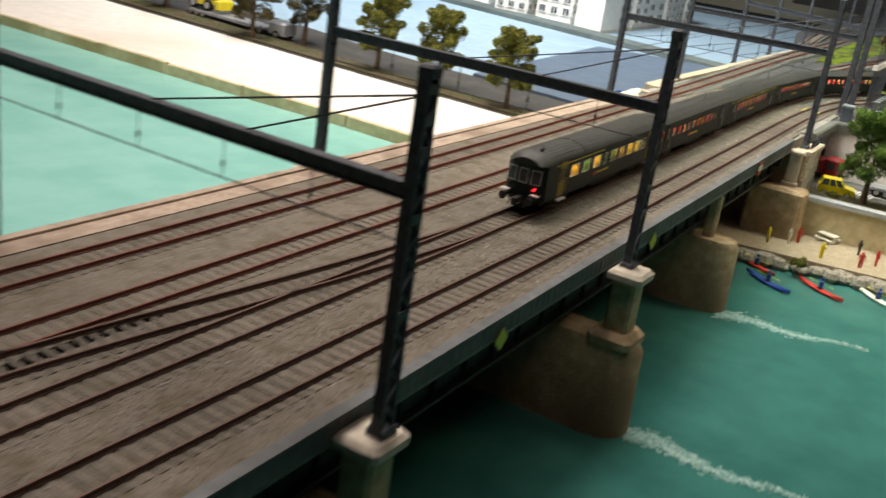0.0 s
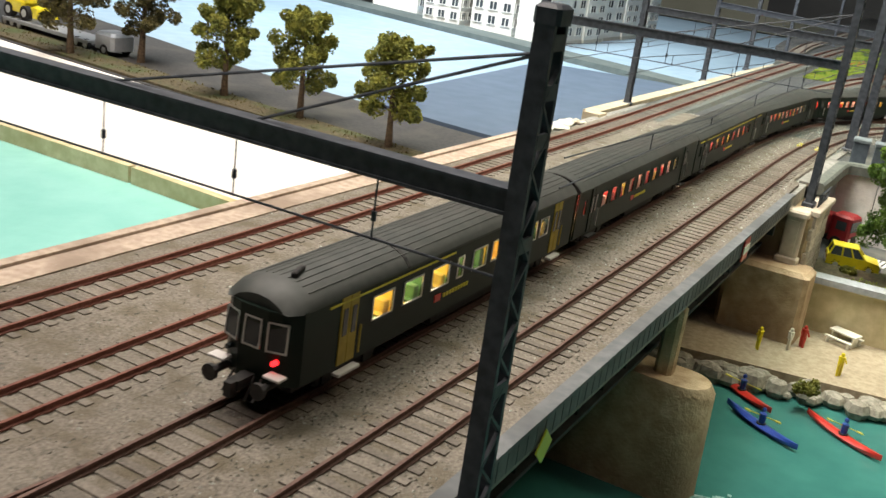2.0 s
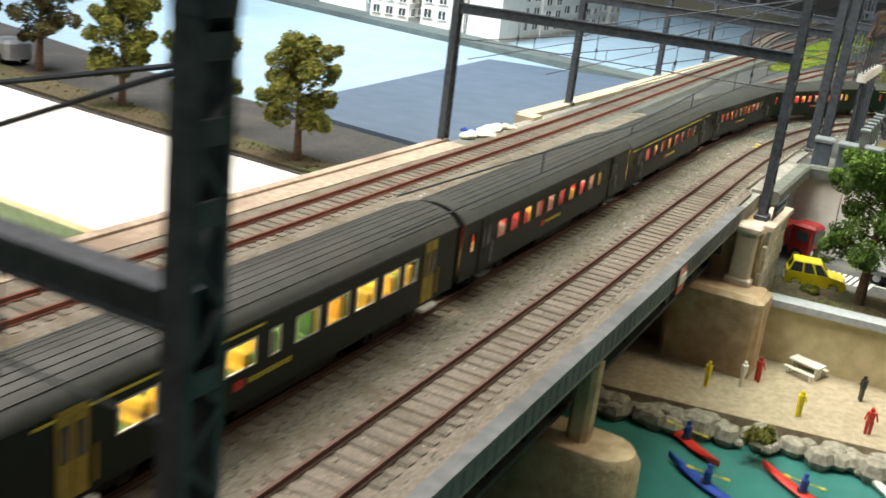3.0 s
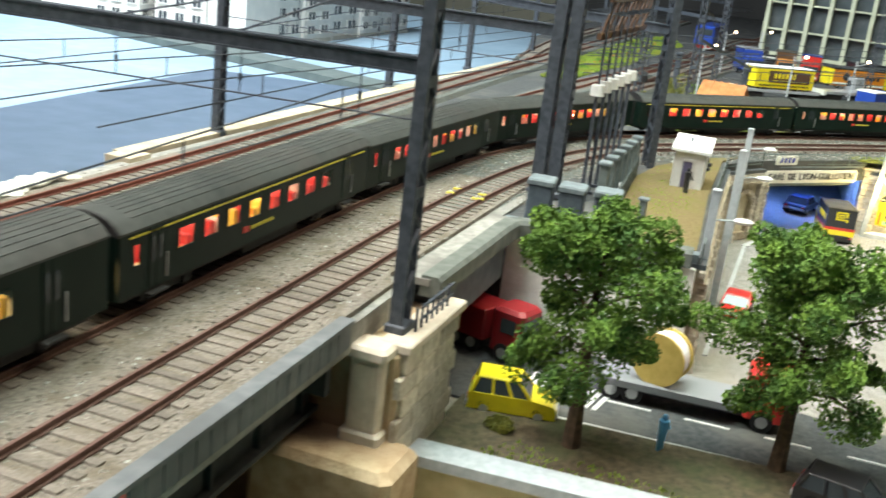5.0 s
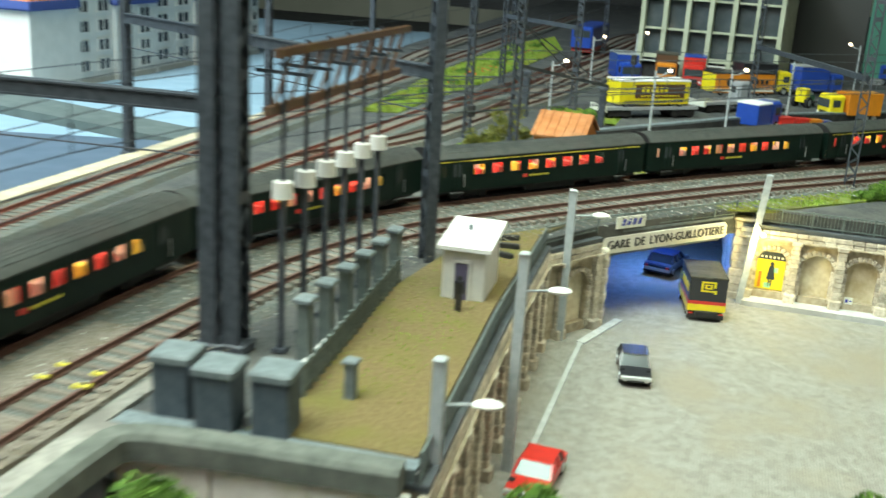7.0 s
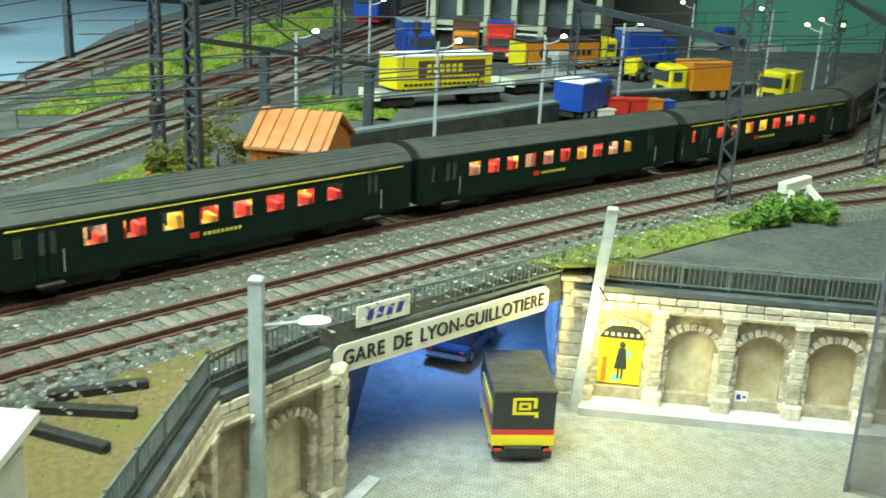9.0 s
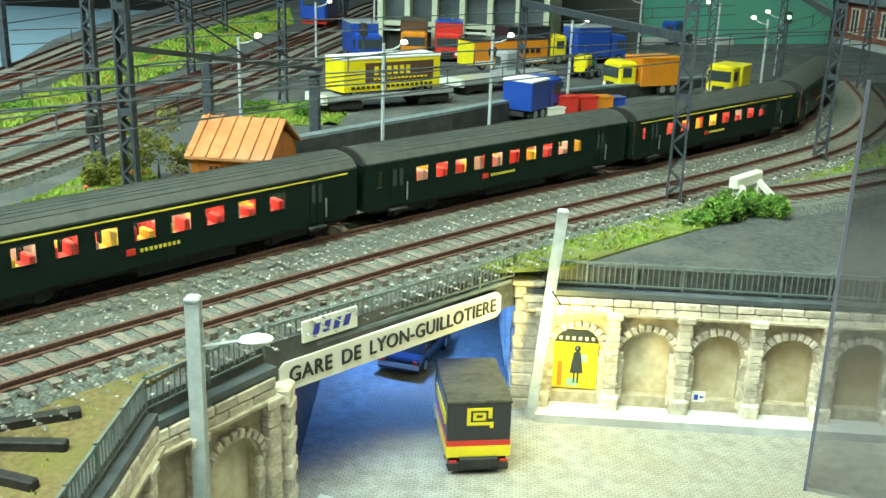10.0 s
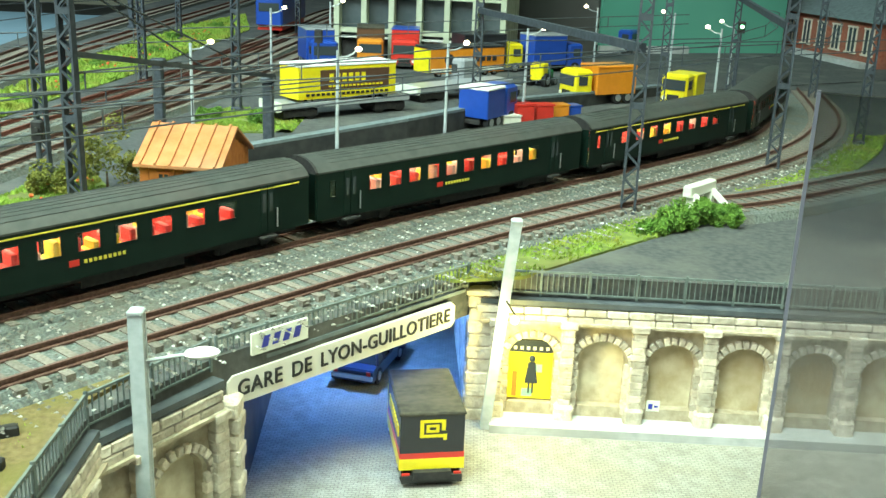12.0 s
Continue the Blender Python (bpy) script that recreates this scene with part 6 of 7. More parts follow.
tufts("grass", [(-0.40, 1.052), (-1.0, 1.100), (-1.4, 1.135), (-1.4, 1.18), (-1.0, 1.148), (-0.40, 1.080)], 5000, 61, "dry grass under the quay trees", 0.0022, QUAYTOP + 0.003, LEAFDARK)
tufts("grass", [(-0.0625, 1.2828), (-0.0166, 1.2809), (-0.0203, 1.5139), (-0.0513, 1.4495)], 1500, 62, "thin moss on the sandy yard", 0.0009, -0.0042)
rnd = random.Random(70)
g = Geo()
for _ in range(90):
    x, y = (rnd.uniform(-0.125, -0.03), rnd.uniform(1.615, 1.76)) if rnd.random() < 0.55 else (rnd.uniform(-0.24, -0.22), rnd.uniform(2.0, 2.5))
    g.ball(x, y, -0.0025 + rnd.random() * 0.002, rnd.uniform(0.0006, 0.0014), 0.8, 6, 4)
solid("wild_flowers", g, material("orange_blossom", (0.62, 0.13, 0.03), rough=0.8), "orange and red wild flowers in the grass", "flowers", "stuff")


# ---- vehicles ----
def wheels(ob, xs, half, r, w=0.0022):
    for x in xs:
        for s in (-1, 1):
            t = part("wheel", Geo().bar((x, s * half - s * w, r), (x, s * half, r), 2 * r, n=14), TYRE, ob, smooth=True)
            part("hub", Geo().bar((x, s * half, r), (x, s * (half + 0.0003), r), 1.1 * r, n=10), SILVER, t)


def small_car(m, mat, label, length=0.042, wide=0.0175, tall=0.0165, hatch=True):
    """A car along x with its nose at +x."""
    ob = thing("model_car", m, label, "car", "model cars")
    L, W, T = length / 2, wide / 2, tall
    side = [(-L, 0.0030), (-L * 1.0, T * 0.55), (-L * 0.96, T * 0.60), (L * 0.45, T * 0.60), (L * 0.93, T * 0.52), (L, T * 0.40), (L, 0.0030)]
    g = Geo()
    k = len(side)
    g.add([(x, -W, z) for x, z in side] + [(x, W, z) for x, z in side], [tuple(range(k - 1, -1, -1)), tuple(range(k, 2 * k))] + [(i, i + 1, k + i + 1, k + i) for i in range(k - 1)] + [(k - 1, 0, k, 2 * k - 1)])
    body = part("body", g, mat, ob)
    back = -L * (0.93 if hatch else 0.70)
    lo, hi = [(back, T * 0.59), (L * 0.42, T * 0.59)], [(back + L * 0.12, T * 0.97), (L * 0.12, T * 0.97)]
    w0, w1 = W * 0.95, W * 0.80
    g = Geo().add([(lo[0][0], -w0, lo[0][1]), (lo[1][0], -w0, lo[1][1]), (lo[1][0], w0, lo[1][1]), (lo[0][0], w0, lo[0][1]), (hi[0][0], -w1, hi[0][1]), (hi[1][0], -w1, hi[1][1]), (hi[1][0], w1, hi[1][1]), (hi[0][0], w1, hi[0][1])], [(0, 1, 5, 4), (1, 2, 6, 5), (2, 3, 7, 6), (3, 0, 4, 7)])
    part("window_band", g, DARKPANE, ob, "dark windows", False)
    part("roof", Geo().box((hi[0][0] + hi[1][0]) / 2, 0, T * 0.955, hi[1][0] - hi[0][0] + 0.0008, 2 * w1 + 0.0004, T * 0.045, cut=0.0003), mat, ob)
    for s in (-1, 1):
        for f in (0.0, 0.36, 0.68, 1.0):
            a = (lo[0][0] + f * (lo[1][0] - lo[0][0]), s * (w0 + 0.0002), lo[0][1])
            b = (hi[0][0] + f * (hi[1][0] - hi[0][0]), s * (w1 + 0.0002), hi[0][1])
            part("pillar", Geo().bar(a, b, 0.0009, 0.0009), mat, ob)
    wheels(ob, (-L * 0.62, L * 0.62), W * 1.0, 0.0034)
    for x in (-L - 0.0002, L + 0.0002):
        part("bumper", Geo().box(x, 0, 0.0042, 0.0012, 2 * W, 0.0018, cut=0.0003), SILVER, ob)
    for s in (-1, 1):
        part("headlight", Geo().bar((L, s * W * 0.7, T * 0.40), (L + 0.0005, s * W * 0.7, T * 0.40), 0.0026, n=10), INSULATOR, body)
        part("tail_light", Geo().box(-L, s * W * 0.8, T * 0.40, 0.0006, 0.0016, 0.0022), P_RED, body)
    return ob


def lorry(m, cab, box, label, length=0.062, boxtop=None, wide=0.0245, tall=0.034, cargo=True, band=None):
    """A box lorry along x with its cab at +x."""
    ob = thing("model_lorry", m, label, "lorry", "model lorries")
    L = length
    part("chassis", Geo().box(0, 0, 0.0036, L, wide * 0.5, 0.0030), BLACK, ob)
    c = part("cab", Geo().box(L / 2 - 0.0085, 0, 0.0050, 0.0165, wide * 0.92, 0.0205, cut=0.0018), cab, ob)
    part("windscreen", Geo().box(L / 2 - 0.0002, 0, 0.0140, 0.0006, wide * 0.80, 0.0075), DARKPANE, c)
    for s in (-1, 1):
        part("side_window", Geo().box(L / 2 - 0.0075, s * wide * 0.46, 0.0145, 0.0075, 0.0006, 0.0065), DARKPANE, c)
        part("headlight", Geo().bar((L / 2 - 0.0003, s * wide * 0.32, 0.0080), (L / 2 + 0.0003, s * wide * 0.32, 0.0080), 0.0030, n=10), INSULATOR, c)
    part("grille", Geo().box(L / 2 - 0.0001, 0, 0.0068, 0.0006, wide * 0.42, 0.0038), BLACK, c)
    if cargo:
        b = part("box_body", Geo().box(-0.0095, 0, 0.0075, L - 0.020, wide, tall - 0.0085, cut=0.0006), box, ob)
        part("box_top", Geo().box(-0.0095, 0, tall - 0.0012, L - 0.0195, wide + 0.0006, 0.0014, cut=0.0006), boxtop or box, b)
        if band:
            for s in (-1, 1):
                part("stripe", Geo().box(-0.0095, s * (wide / 2 + 0.0002), 0.010, (L - 0.020) * 0.9, 0.0006, 0.0040), band, b)
    else:
        part("flat_bed", Geo().box(-0.0095, 0, 0.0066, L - 0.020, wide, 0.0030), box, ob)
    wheels(ob, (L / 2 - 0.009, -L / 2 + 0.016, -L / 2 + 0.007), wide / 2 * 0.95, 0.0046, 0.0035)
    return ob


GZ = STREET + 0.0012
P_DARKRED = material("dark_red_paint", (0.26, 0.012, 0.016), rough=0.45)
small_car(pose(-0.0572, 1.1465, GZ, 0, 0, 12), P_YELLOW, "bright yellow small hatchback with grey bumpers", 0.035, 0.0165, 0.0165)
small_car(pose(0.0194, 1.3572, STREET, 0, 0, -94), P_RED, "red sports car on the cobbles", 0.036, 0.0150, 0.0110, False)
small_car(pose(0.0446, 1.4897, STREET, 0, 0, -80), P_BLACK, "black saloon with a pale front on the plaza", 0.034, 0.0145, 0.0115, False)
small_car(pose(0.0460, 1.6876, STREET, 0, 0, 75), paint("navy_paint", (0.010, 0.016, 0.05)), "dark blue car in the shade of the underpass", 0.040, 0.017, 0.0135, False)
small_car(pose(0.0041, 1.7436, -0.0050, 0, 0, -12), P_WHITE, "cream white hatchback parked by the orange hut", 0.036, 0.016, 0.0135)
small_car(pose(0.0833, 1.1367, GZ, 0, 0, -12), P_BLACK, "black car under the street trees", 0.038, 0.017, 0.014)
lorry(pose(-0.0880, 1.2080, GZ, 0, 0, -16), P_DARKRED, P_DARKRED, "dark red van lorry coming out under the railway", 0.042, None, 0.019, 0.022)
small_car(pose(0.0457, 1.2413, STREET, 0, 0, -95), P_RED, "red car with a pale roof behind the trees", 0.038, 0.017, 0.014)

low = lorry(pose(0.0120, 1.2004, GZ, 0, 0, 4), P_RED, material("trailer_grey", (0.22, 0.23, 0.24), rough=0.7), "grey and dark red flat lorry carrying a cable drum", 0.078, None, 0.022, 0.02, False)
drum = thing("cable_drum", pose(-0.0027, 1.1975, GZ + 0.0097), "large golden yellow cable drum with a white rim", "cable drum")
for x in (-0.007, 0.007):
    part("flange", Geo().bar((x - 0.0008, 0, 0.0150), (x + 0.0008, 0, 0.0150), 0.0300, n=28), material("golden_wood", (0.50, 0.36, 0.08), (0.60, 0.44, 0.12), 200, 0.7) if "golden_wood" not in bpy.data.materials else bpy.data.materials["golden_wood"], drum, "golden round flange")
part("winding", Geo().bar((-0.0062, 0, 0.0150), (0.0062, 0, 0.0150), 0.0270, n=28), ROOFWHITE, drum, "white wound cable")
drum.matrix_world = drum.matrix_basis @ pose(0, 0, 0, 0, 0, 78) @ Matrix.Scale(0.84, 4)

# the striped box lorry at the underpass
truck = thing("striped_lorry", pose(0.0735, 1.6085, STREET, 0, 0, 101), "black box lorry with red and yellow bands seen from behind", "lorry")
part("chassis", Geo().box(-0.002, 0, 0.0035, 0.060, 0.011, 0.0035).box(-0.0295, 0, 0.0020, 0.002, 0.0175, 0.0030), BLACK, truck)
part("box_body", Geo().box(0, 0, 0.0135, 0.056, 0.0185, 0.0155, cut=0.0004), P_BLACK, truck, "black box")
part("red_band", Geo().box(0, 0, 0.0112, 0.0562, 0.0187, 0.0024), P_RED, truck)
part("yellow_band", Geo().box(0, 0, 0.0068, 0.0564, 0.0189, 0.0045), P_YELLOW, truck)
part("box_top", Geo().box(0, 0, 0.0288, 0.0568, 0.0192, 0.0012, cut=0.0005), TARP, truck, "faded olive tarpaulin roof")
part("cab", Geo().box(0.0345, 0, 0.0048, 0.0120, 0.0175, 0.0170, cut=0.0015), P_YELLOW, truck)
g = Geo()
for y, z, w, h in ((0, 0.0260, 0.0072, 0.0011), (0, 0.0200, 0.0072, 0.0011), (0.0031, 0.0200, 0.0011, 0.0071), (-0.0031, 0.0228, 0.0011, 0.0043), (0.0, 0.0242, 0.0036, 0.0009), (0.0, 0.0220, 0.0036, 0.0009), (0.0014, 0.0220, 0.0009, 0.0031), (-0.0014, 0.0220, 0.0009, 0.0031), (-0.0036, 0.0188, 0.0010, 0.0024)):
    g.box(-0.0282, y, z, 0.0005, w, h)
part("emblem", g, P_YELLOW, truck, "yellow square spiral emblem")
g = Geo()
for s in (-1, 1):
    for i in range(8):
        g.box(-0.020 + i * 0.0052, s * 0.0094, 0.0185, 0.0034, 0.0004, 0.0045)
part("lettering", g, P_YELLOW, truck, "unreadable yellow lettering as bars", kind="stuff")
truck.matrix_world = truck.matrix_basis @ Matrix.Diagonal((0.60, 1.12, 0.86, 1))
wheels(truck, (0.031, -0.012, -0.022), 0.0085, 0.0042, 0.0034)
part("tail_lamp", Geo().box(-0.0292, -0.0075, 0.0040, 0.0008, 0.0022, 0.0018).box(-0.0292, 0.0075, 0.0040, 0.0008, 0.0022, 0.0018), P_RED, truck)

# goods yard
YZ = -0.0050
wagon = thing("flat_wagon", pose(-0.0062, 1.9827, YZ, 0, 0, 40), "grey flat wagon carrying a yellow box trailer", "wagon")
part("bed", Geo().box(0, 0, 0.0085, 0.098, 0.022, 0.0030, cut=0.0005), P_GREY, wagon)
part("buffer_beam", Geo().box(-0.050, 0, 0.0070, 0.003, 0.023, 0.0055), P_WHITE, wagon)
for x in (-0.034, 0.034):
    b = part("bogie", Geo().box(x, 0, 0.0030, 0.024, 0.019, 0.0045), BLACK, wagon)
    for dx in (-0.008, 0.008):
        part("wheelset", Geo().bar((x + dx, -0.0085, 0.0048), (x + dx, 0.0085, 0.0048), 0.0088, n=12), BLACK, b)
box = thing("box_trailer", pose(-0.0062, 1.9827, YZ + 0.0115, 0, 0, 40), "yellow box trailer with a white roof and dark side panel", "trailer")
part("body", Geo().box(0, 0, 0.0030, 0.074, 0.0225, 0.0200, cut=0.0005), P_YELLOW, box)
part("roof", Geo().box(0, 0, 0.0228, 0.0745, 0.0230, 0.0014, cut=0.0005), ROOFWHITE, box, "white roof")
for s in (-1, 1):
    part("side_panel", Geo().box(0.005, s * 0.01135, 0.0085, 0.052, 0.0005, 0.0120), P_BROWN, box, "dark brown panel")
    g = Geo()
    for i in range(6):
        g.box(-0.013 + i * 0.0048, s * 0.0117, 0.0130, 0.0030, 0.0004, 0.0052)
    for i in range(14):
        g.box(-0.014 + i * 0.0030, s * 0.0117, 0.0098, 0.0020, 0.0004, 0.0012)
    part("lettering", g, P_YELLOW, box, "yellow brand bars")
    g = Geo()
    for i in range(17):
        g.box(-0.030 + i * 0.0037, s * 0.0115, 0.0048, 0.0024, 0.0004, 0.0015)
    part("small_lettering", g, P_BLACK, box)
wheels(box, (-0.028, 0.020, 0.029), 0.0095, 0.0030)
w2 = copy_thing(wagon, pose(0.0762, 2.0887, YZ, 0, 0, 46))
tagged(w2, "grey flat wagon carrying an orange box trailer")
box2 = thing("box_trailer", pose(0.0765, 2.1400, YZ + 0.0115, 0, 0, 36), "orange and yellow box trailer with a dark roof", "trailer")
part("body", Geo().box(0, 0, 0.0030, 0.070, 0.0225, 0.0185, cut=0.0005), P_ORANGE, box2)
part("end_panel", Geo().box(-0.0352, 0, 0.0035, 0.0006, 0.0220, 0.0175), P_YELLOW, box2, "yellow end")
part("roof", Geo().box(0, 0, 0.0215, 0.0705, 0.0230, 0.0014, cut=0.0005), P_BLACK, box2)
for s in (-1, 1):
    part("emblem", Geo().bar((-0.018, s * 0.0112, 0.0135), (-0.018, s * 0.0117, 0.0135), 0.0085, n=16), P_BLACK, box2)
    g = Geo()
    for i in range(7):
        g.box(-0.008 + i * 0.0055, s * 0.0115, 0.0115, 0.0036, 0.0005, 0.0040)
    part("lettering", g, P_BLACK, box2, "dark brand bars")
    part("stripe", Geo().box(0, s * 0.0114, 0.0042, 0.068, 0.0005, 0.0028), P_WHITE, box2)
wheels(box2, (-0.026, 0.018, 0.027), 0.0095, 0.0030)
lorry(pose(-0.0580, 2.2350, YZ, 0, 0, -70), P_BLUE, P_BLUE, "blue covered lorry by the loading doors", 0.06, P_GREY)
lorry(pose(-0.0120, 2.2700, YZ, 0, 0, -85), P_ORANGE, P_BROWN, "brown box lorry at a loading door", 0.055, TARP)
lorry(pose(0.0220, 2.2680, YZ, 0, 0, -88), P_RED, P_RED, "red lorry with a blue front board at a loading door", 0.05, P_BLUE)
lorry(pose(0.1019, 2.2562, YZ, 0, 0, 30), P_YELLOW, P_BLACK, "yellow and black box lorry in the yard", 0.062, P_BLACK, band=P_YELLOW)
lorry(pose(0.1882, 2.0934, YZ, 0, 0, -150), P_YELLOW, P_ORANGE, "yellow lorry with an orange wooden load", 0.056, P_ORANGE, 0.022, 0.028)
lorry(pose(0.2563, 2.0928, YZ, 0, 0, -120), P_YELLOW, P_YELLOW, "bright yellow snub nosed lorry", 0.040, None, 0.021, 0.024)
lorry(pose(0.2450, 2.4996, YZ, 0, 0, -30), P_BLUE, P_WHITE, "blue and white coach bus in the yard", 0.070, P_WHITE, band=P_BLUE)
lorry(pose(0.0992, 1.9676, YZ, 0, 0, 60), P_BLUE, P_BLUE, "blue van with a white roof below the ramp wall", 0.042, ROOFWHITE, 0.021, 0.026)
lorry(pose(0.1651, 2.2833, YZ, 0, 0, 30), P_BLUE, P_BLUE, "blue lorry parked in the dark of the yard", 0.055, P_GREY)
lorry(pose(0.0969, 2.1109, YZ, 0, 0, 140), P_GREY, P_GREY, "grey flat lorry between the trailers", 0.06, None, 0.02, 0.016, False)
tractor = thing("green_tractor", pose(0.1493, 2.1743, YZ, 0, 0, 60), "small green and yellow tractor in the yard", "tractor")
part("hood", Geo().box(0.005, 0, 0.005, 0.018, 0.008, 0.008, cut=0.0012), P_GREEN, tractor)
part("cab", Geo().box(-0.006, 0, 0.006, 0.010, 0.012, 0.014, cut=0.0012), P_YELLOW, tractor, "yellow cab")
wheels(tractor, (-0.006,), 0.0085, 0.0058, 0.0035)
wheels(tractor, (0.010,), 0.0075, 0.0036, 0.0025)
loco = thing("blue_locomotive", pose(-0.1494, 2.5495, 0.0, 0, 0, 88), "blue and red railway engine on a yard track", "locomotive")
part("body", Geo().box(0, 0, 0.010, 0.13, 0.029, 0.028, cut=0.002), P_BLUE, loco)
part("skirt", Geo().box(0, 0, 0.004, 0.12, 0.027, 0.008), P_RED, loco, "red skirt")
part("windscreen", Geo().box(-0.0652, 0, 0.024, 0.0008, 0.022, 0.009), DARKPANE, loco)
for i in range(6):
    p_ = part("side_grille", Geo().box(-0.04 + i * 0.016, 0.0147, 0.020, 0.010, 0.0006, 0.010), BLACK, loco)
for n, (x, y, c) in enumerate(((0.1231, 1.9816, P_RED), (0.1376, 1.9949, P_RED), (0.1499, 2.0082, P_ORANGE), (0.1597, 2.0177, P_BLUE), (0.1135, 1.9723, P_WHITE))):
    ob = thing("market_crate", pose(x, y, YZ, 0, 0, 25), "coloured crate stack behind the train", "crate", "crates")
    part("box", Geo().box(0, 0, 0, 0.013, 0.010, 0.012 - 0.0015 * n, cut=0.0006), c, ob)
    part("lid", Geo().box(0, 0, 0.012 - 0.0015 * n, 0.0136, 0.0106, 0.0010), c, ob)
loader = thing("low_loader", pose(-0.9480, 1.1560, QUAYTOP + 0.0012, 0, 0, 174.5), "grey low loader carrying a yellow excavator on the street", "lorry")
part("bed", Geo().box(0.0, 0, 0.0070, 0.150, 0.030, 0.0040, cut=0.0006), P_GREY, loader)
part("cab", Geo().box(-0.098, 0, 0.006, 0.030, 0.028, 0.017, cut=0.003), P_GREY, loader)
wheels(loader, (-0.10, -0.07, -0.055, 0.045, 0.058, 0.071), 0.0145, 0.0058, 0.004)
dig = thing("yellow_excavator", pose(-1.0050, 1.1615, QUAYTOP + 0.0132, 0, 0, 174.5), "yellow wheel loader standing on the low loader", "excavator")
part("body", Geo().box(0.008, 0, 0.008, 0.034, 0.024, 0.014, cut=0.002), P_YELLOW, dig)
part("cab", Geo().box(-0.006, 0, 0.020, 0.016, 0.018, 0.020, cut=0.002), P_YELLOW, dig)
part("cab_window", Geo().box(-0.0062, 0, 0.026, 0.0166, 0.0186, 0.0090), DARKPANE, dig)
part("bucket", Geo().box(-0.038, 0, 0.006, 0.012, 0.030, 0.014, cut=0.002), P_YELLOW, dig)
part("arm", Geo().bar((-0.012, 0.006, 0.014), (-0.036, 0.006, 0.012), 0.004).bar((-0.012, -0.006, 0.014), (-0.036, -0.006, 0.012), 0.004), P_YELLOW, dig)
wheels(dig, (-0.014, 0.018), 0.013, 0.0085, 0.007)


# ---- buildings ----
def facade(ob, x0, y0, rz, length, height, floors, cols, wmat=WINDOWDARK, wide=0.55, tall=0.55, z0=0.10, frame_mat=None):
    """Windows set into one face: it starts at x0, y0 and runs along rz, facing to its right."""
    c, s = math.cos(radians(rz)), math.sin(radians(rz))
    fh, cw = height * (1 - z0) / floors, length / cols
    key = f"pane_{round(cw * wide, 4)}_{round(fh * tall, 4)}_{wmat.name}"
    me = bpy.data.meshes.get(key) or Geo().box(0, 0, 0, cw * wide, 0.0010, fh * tall).mesh(key, wmat)
    fkey = key + "_frame"
    if fkey in bpy.data.meshes:
        fr = bpy.data.meshes[fkey]
    else:
        w, h = cw * wide, fh * tall
        fr = Geo().box(-w / 2, -0.0006, 0, w * 0.10, 0.0014, h).box(w / 2, -0.0006, 0, w * 0.10, 0.0014, h).box(0, -0.0006, 0, w * 0.08, 0.0012, h).box(0, -0.0010, -h * 0.08, w * 1.3, 0.0026, h * 0.08).box(0, -0.0008, h, w * 1.2, 0.0020, h * 0.07).mesh(fkey, frame_mat or BUILDWHITE)
    for i in range(cols):
        for j in range(floors):
            u = (i + 0.5) * cw
            o = new("window", me)
            o.parent = ob
            o.matrix_basis = pose(x0 + u * c, y0 + u * s, height * z0 + (j + 0.22) * fh, 0, 0, rz)
            o2 = new("window_frame", fr)
            o2.parent = o


def block_house(x, y, z, sx, sy, h, rz, label, wall=BUILDWHITE, floors=4, cols=(6, 8), roof=None, edge=None, faces="sewn"):
    ob = thing("apartment_house", pose(x, y, z, 0, 0, rz), label, "building", "apartment houses")
    part("wall", Geo().box(0, 0, 0, sx, sy, h), wall, ob)
    if "s" in faces:
        facade(ob, -sx / 2, -sy / 2 - 0.0004, 0, sx, h, floors, cols[0])
    if "e" in faces:
        facade(ob, sx / 2 + 0.0004, -sy / 2, 90, sy, h, floors, cols[1])
    part("cornice", Geo().box(0, 0, h, sx + 0.008, sy + 0.008, 0.004), edge or wall, ob)
    part("plinth", Geo().box(0, 0, 0, sx + 0.004, sy + 0.004, 0.006), BUILDGREY, ob)
    if roof:
        a, b, zz = sx / 2 + 0.005, sy / 2 + 0.005, h + 0.004
        r = part("roof", Geo().add([(-a, -b, zz), (a, -b, zz), (a, b, zz), (-a, b, zz), (-a * 0.75, -b * 0.75, zz + 0.018), (a * 0.75, -b * 0.75, zz + 0.018), (a * 0.75, b * 0.75, zz + 0.018), (-a * 0.75, b * 0.75, zz + 0.018)], [(3, 2, 1, 0), (4, 5, 6, 7), (0, 1, 5, 4), (1, 2, 6, 5), (2, 3, 7, 6), (3, 0, 4, 7)]), roof, ob)
        part("fascia", Geo().box(0, -b, zz - 0.002, 2 * a, 0.002, 0.009).box(a, 0, zz - 0.002, 0.002, 2 * b, 0.009), edge or wall, r)
    return ob


BZ = QUAYTOP
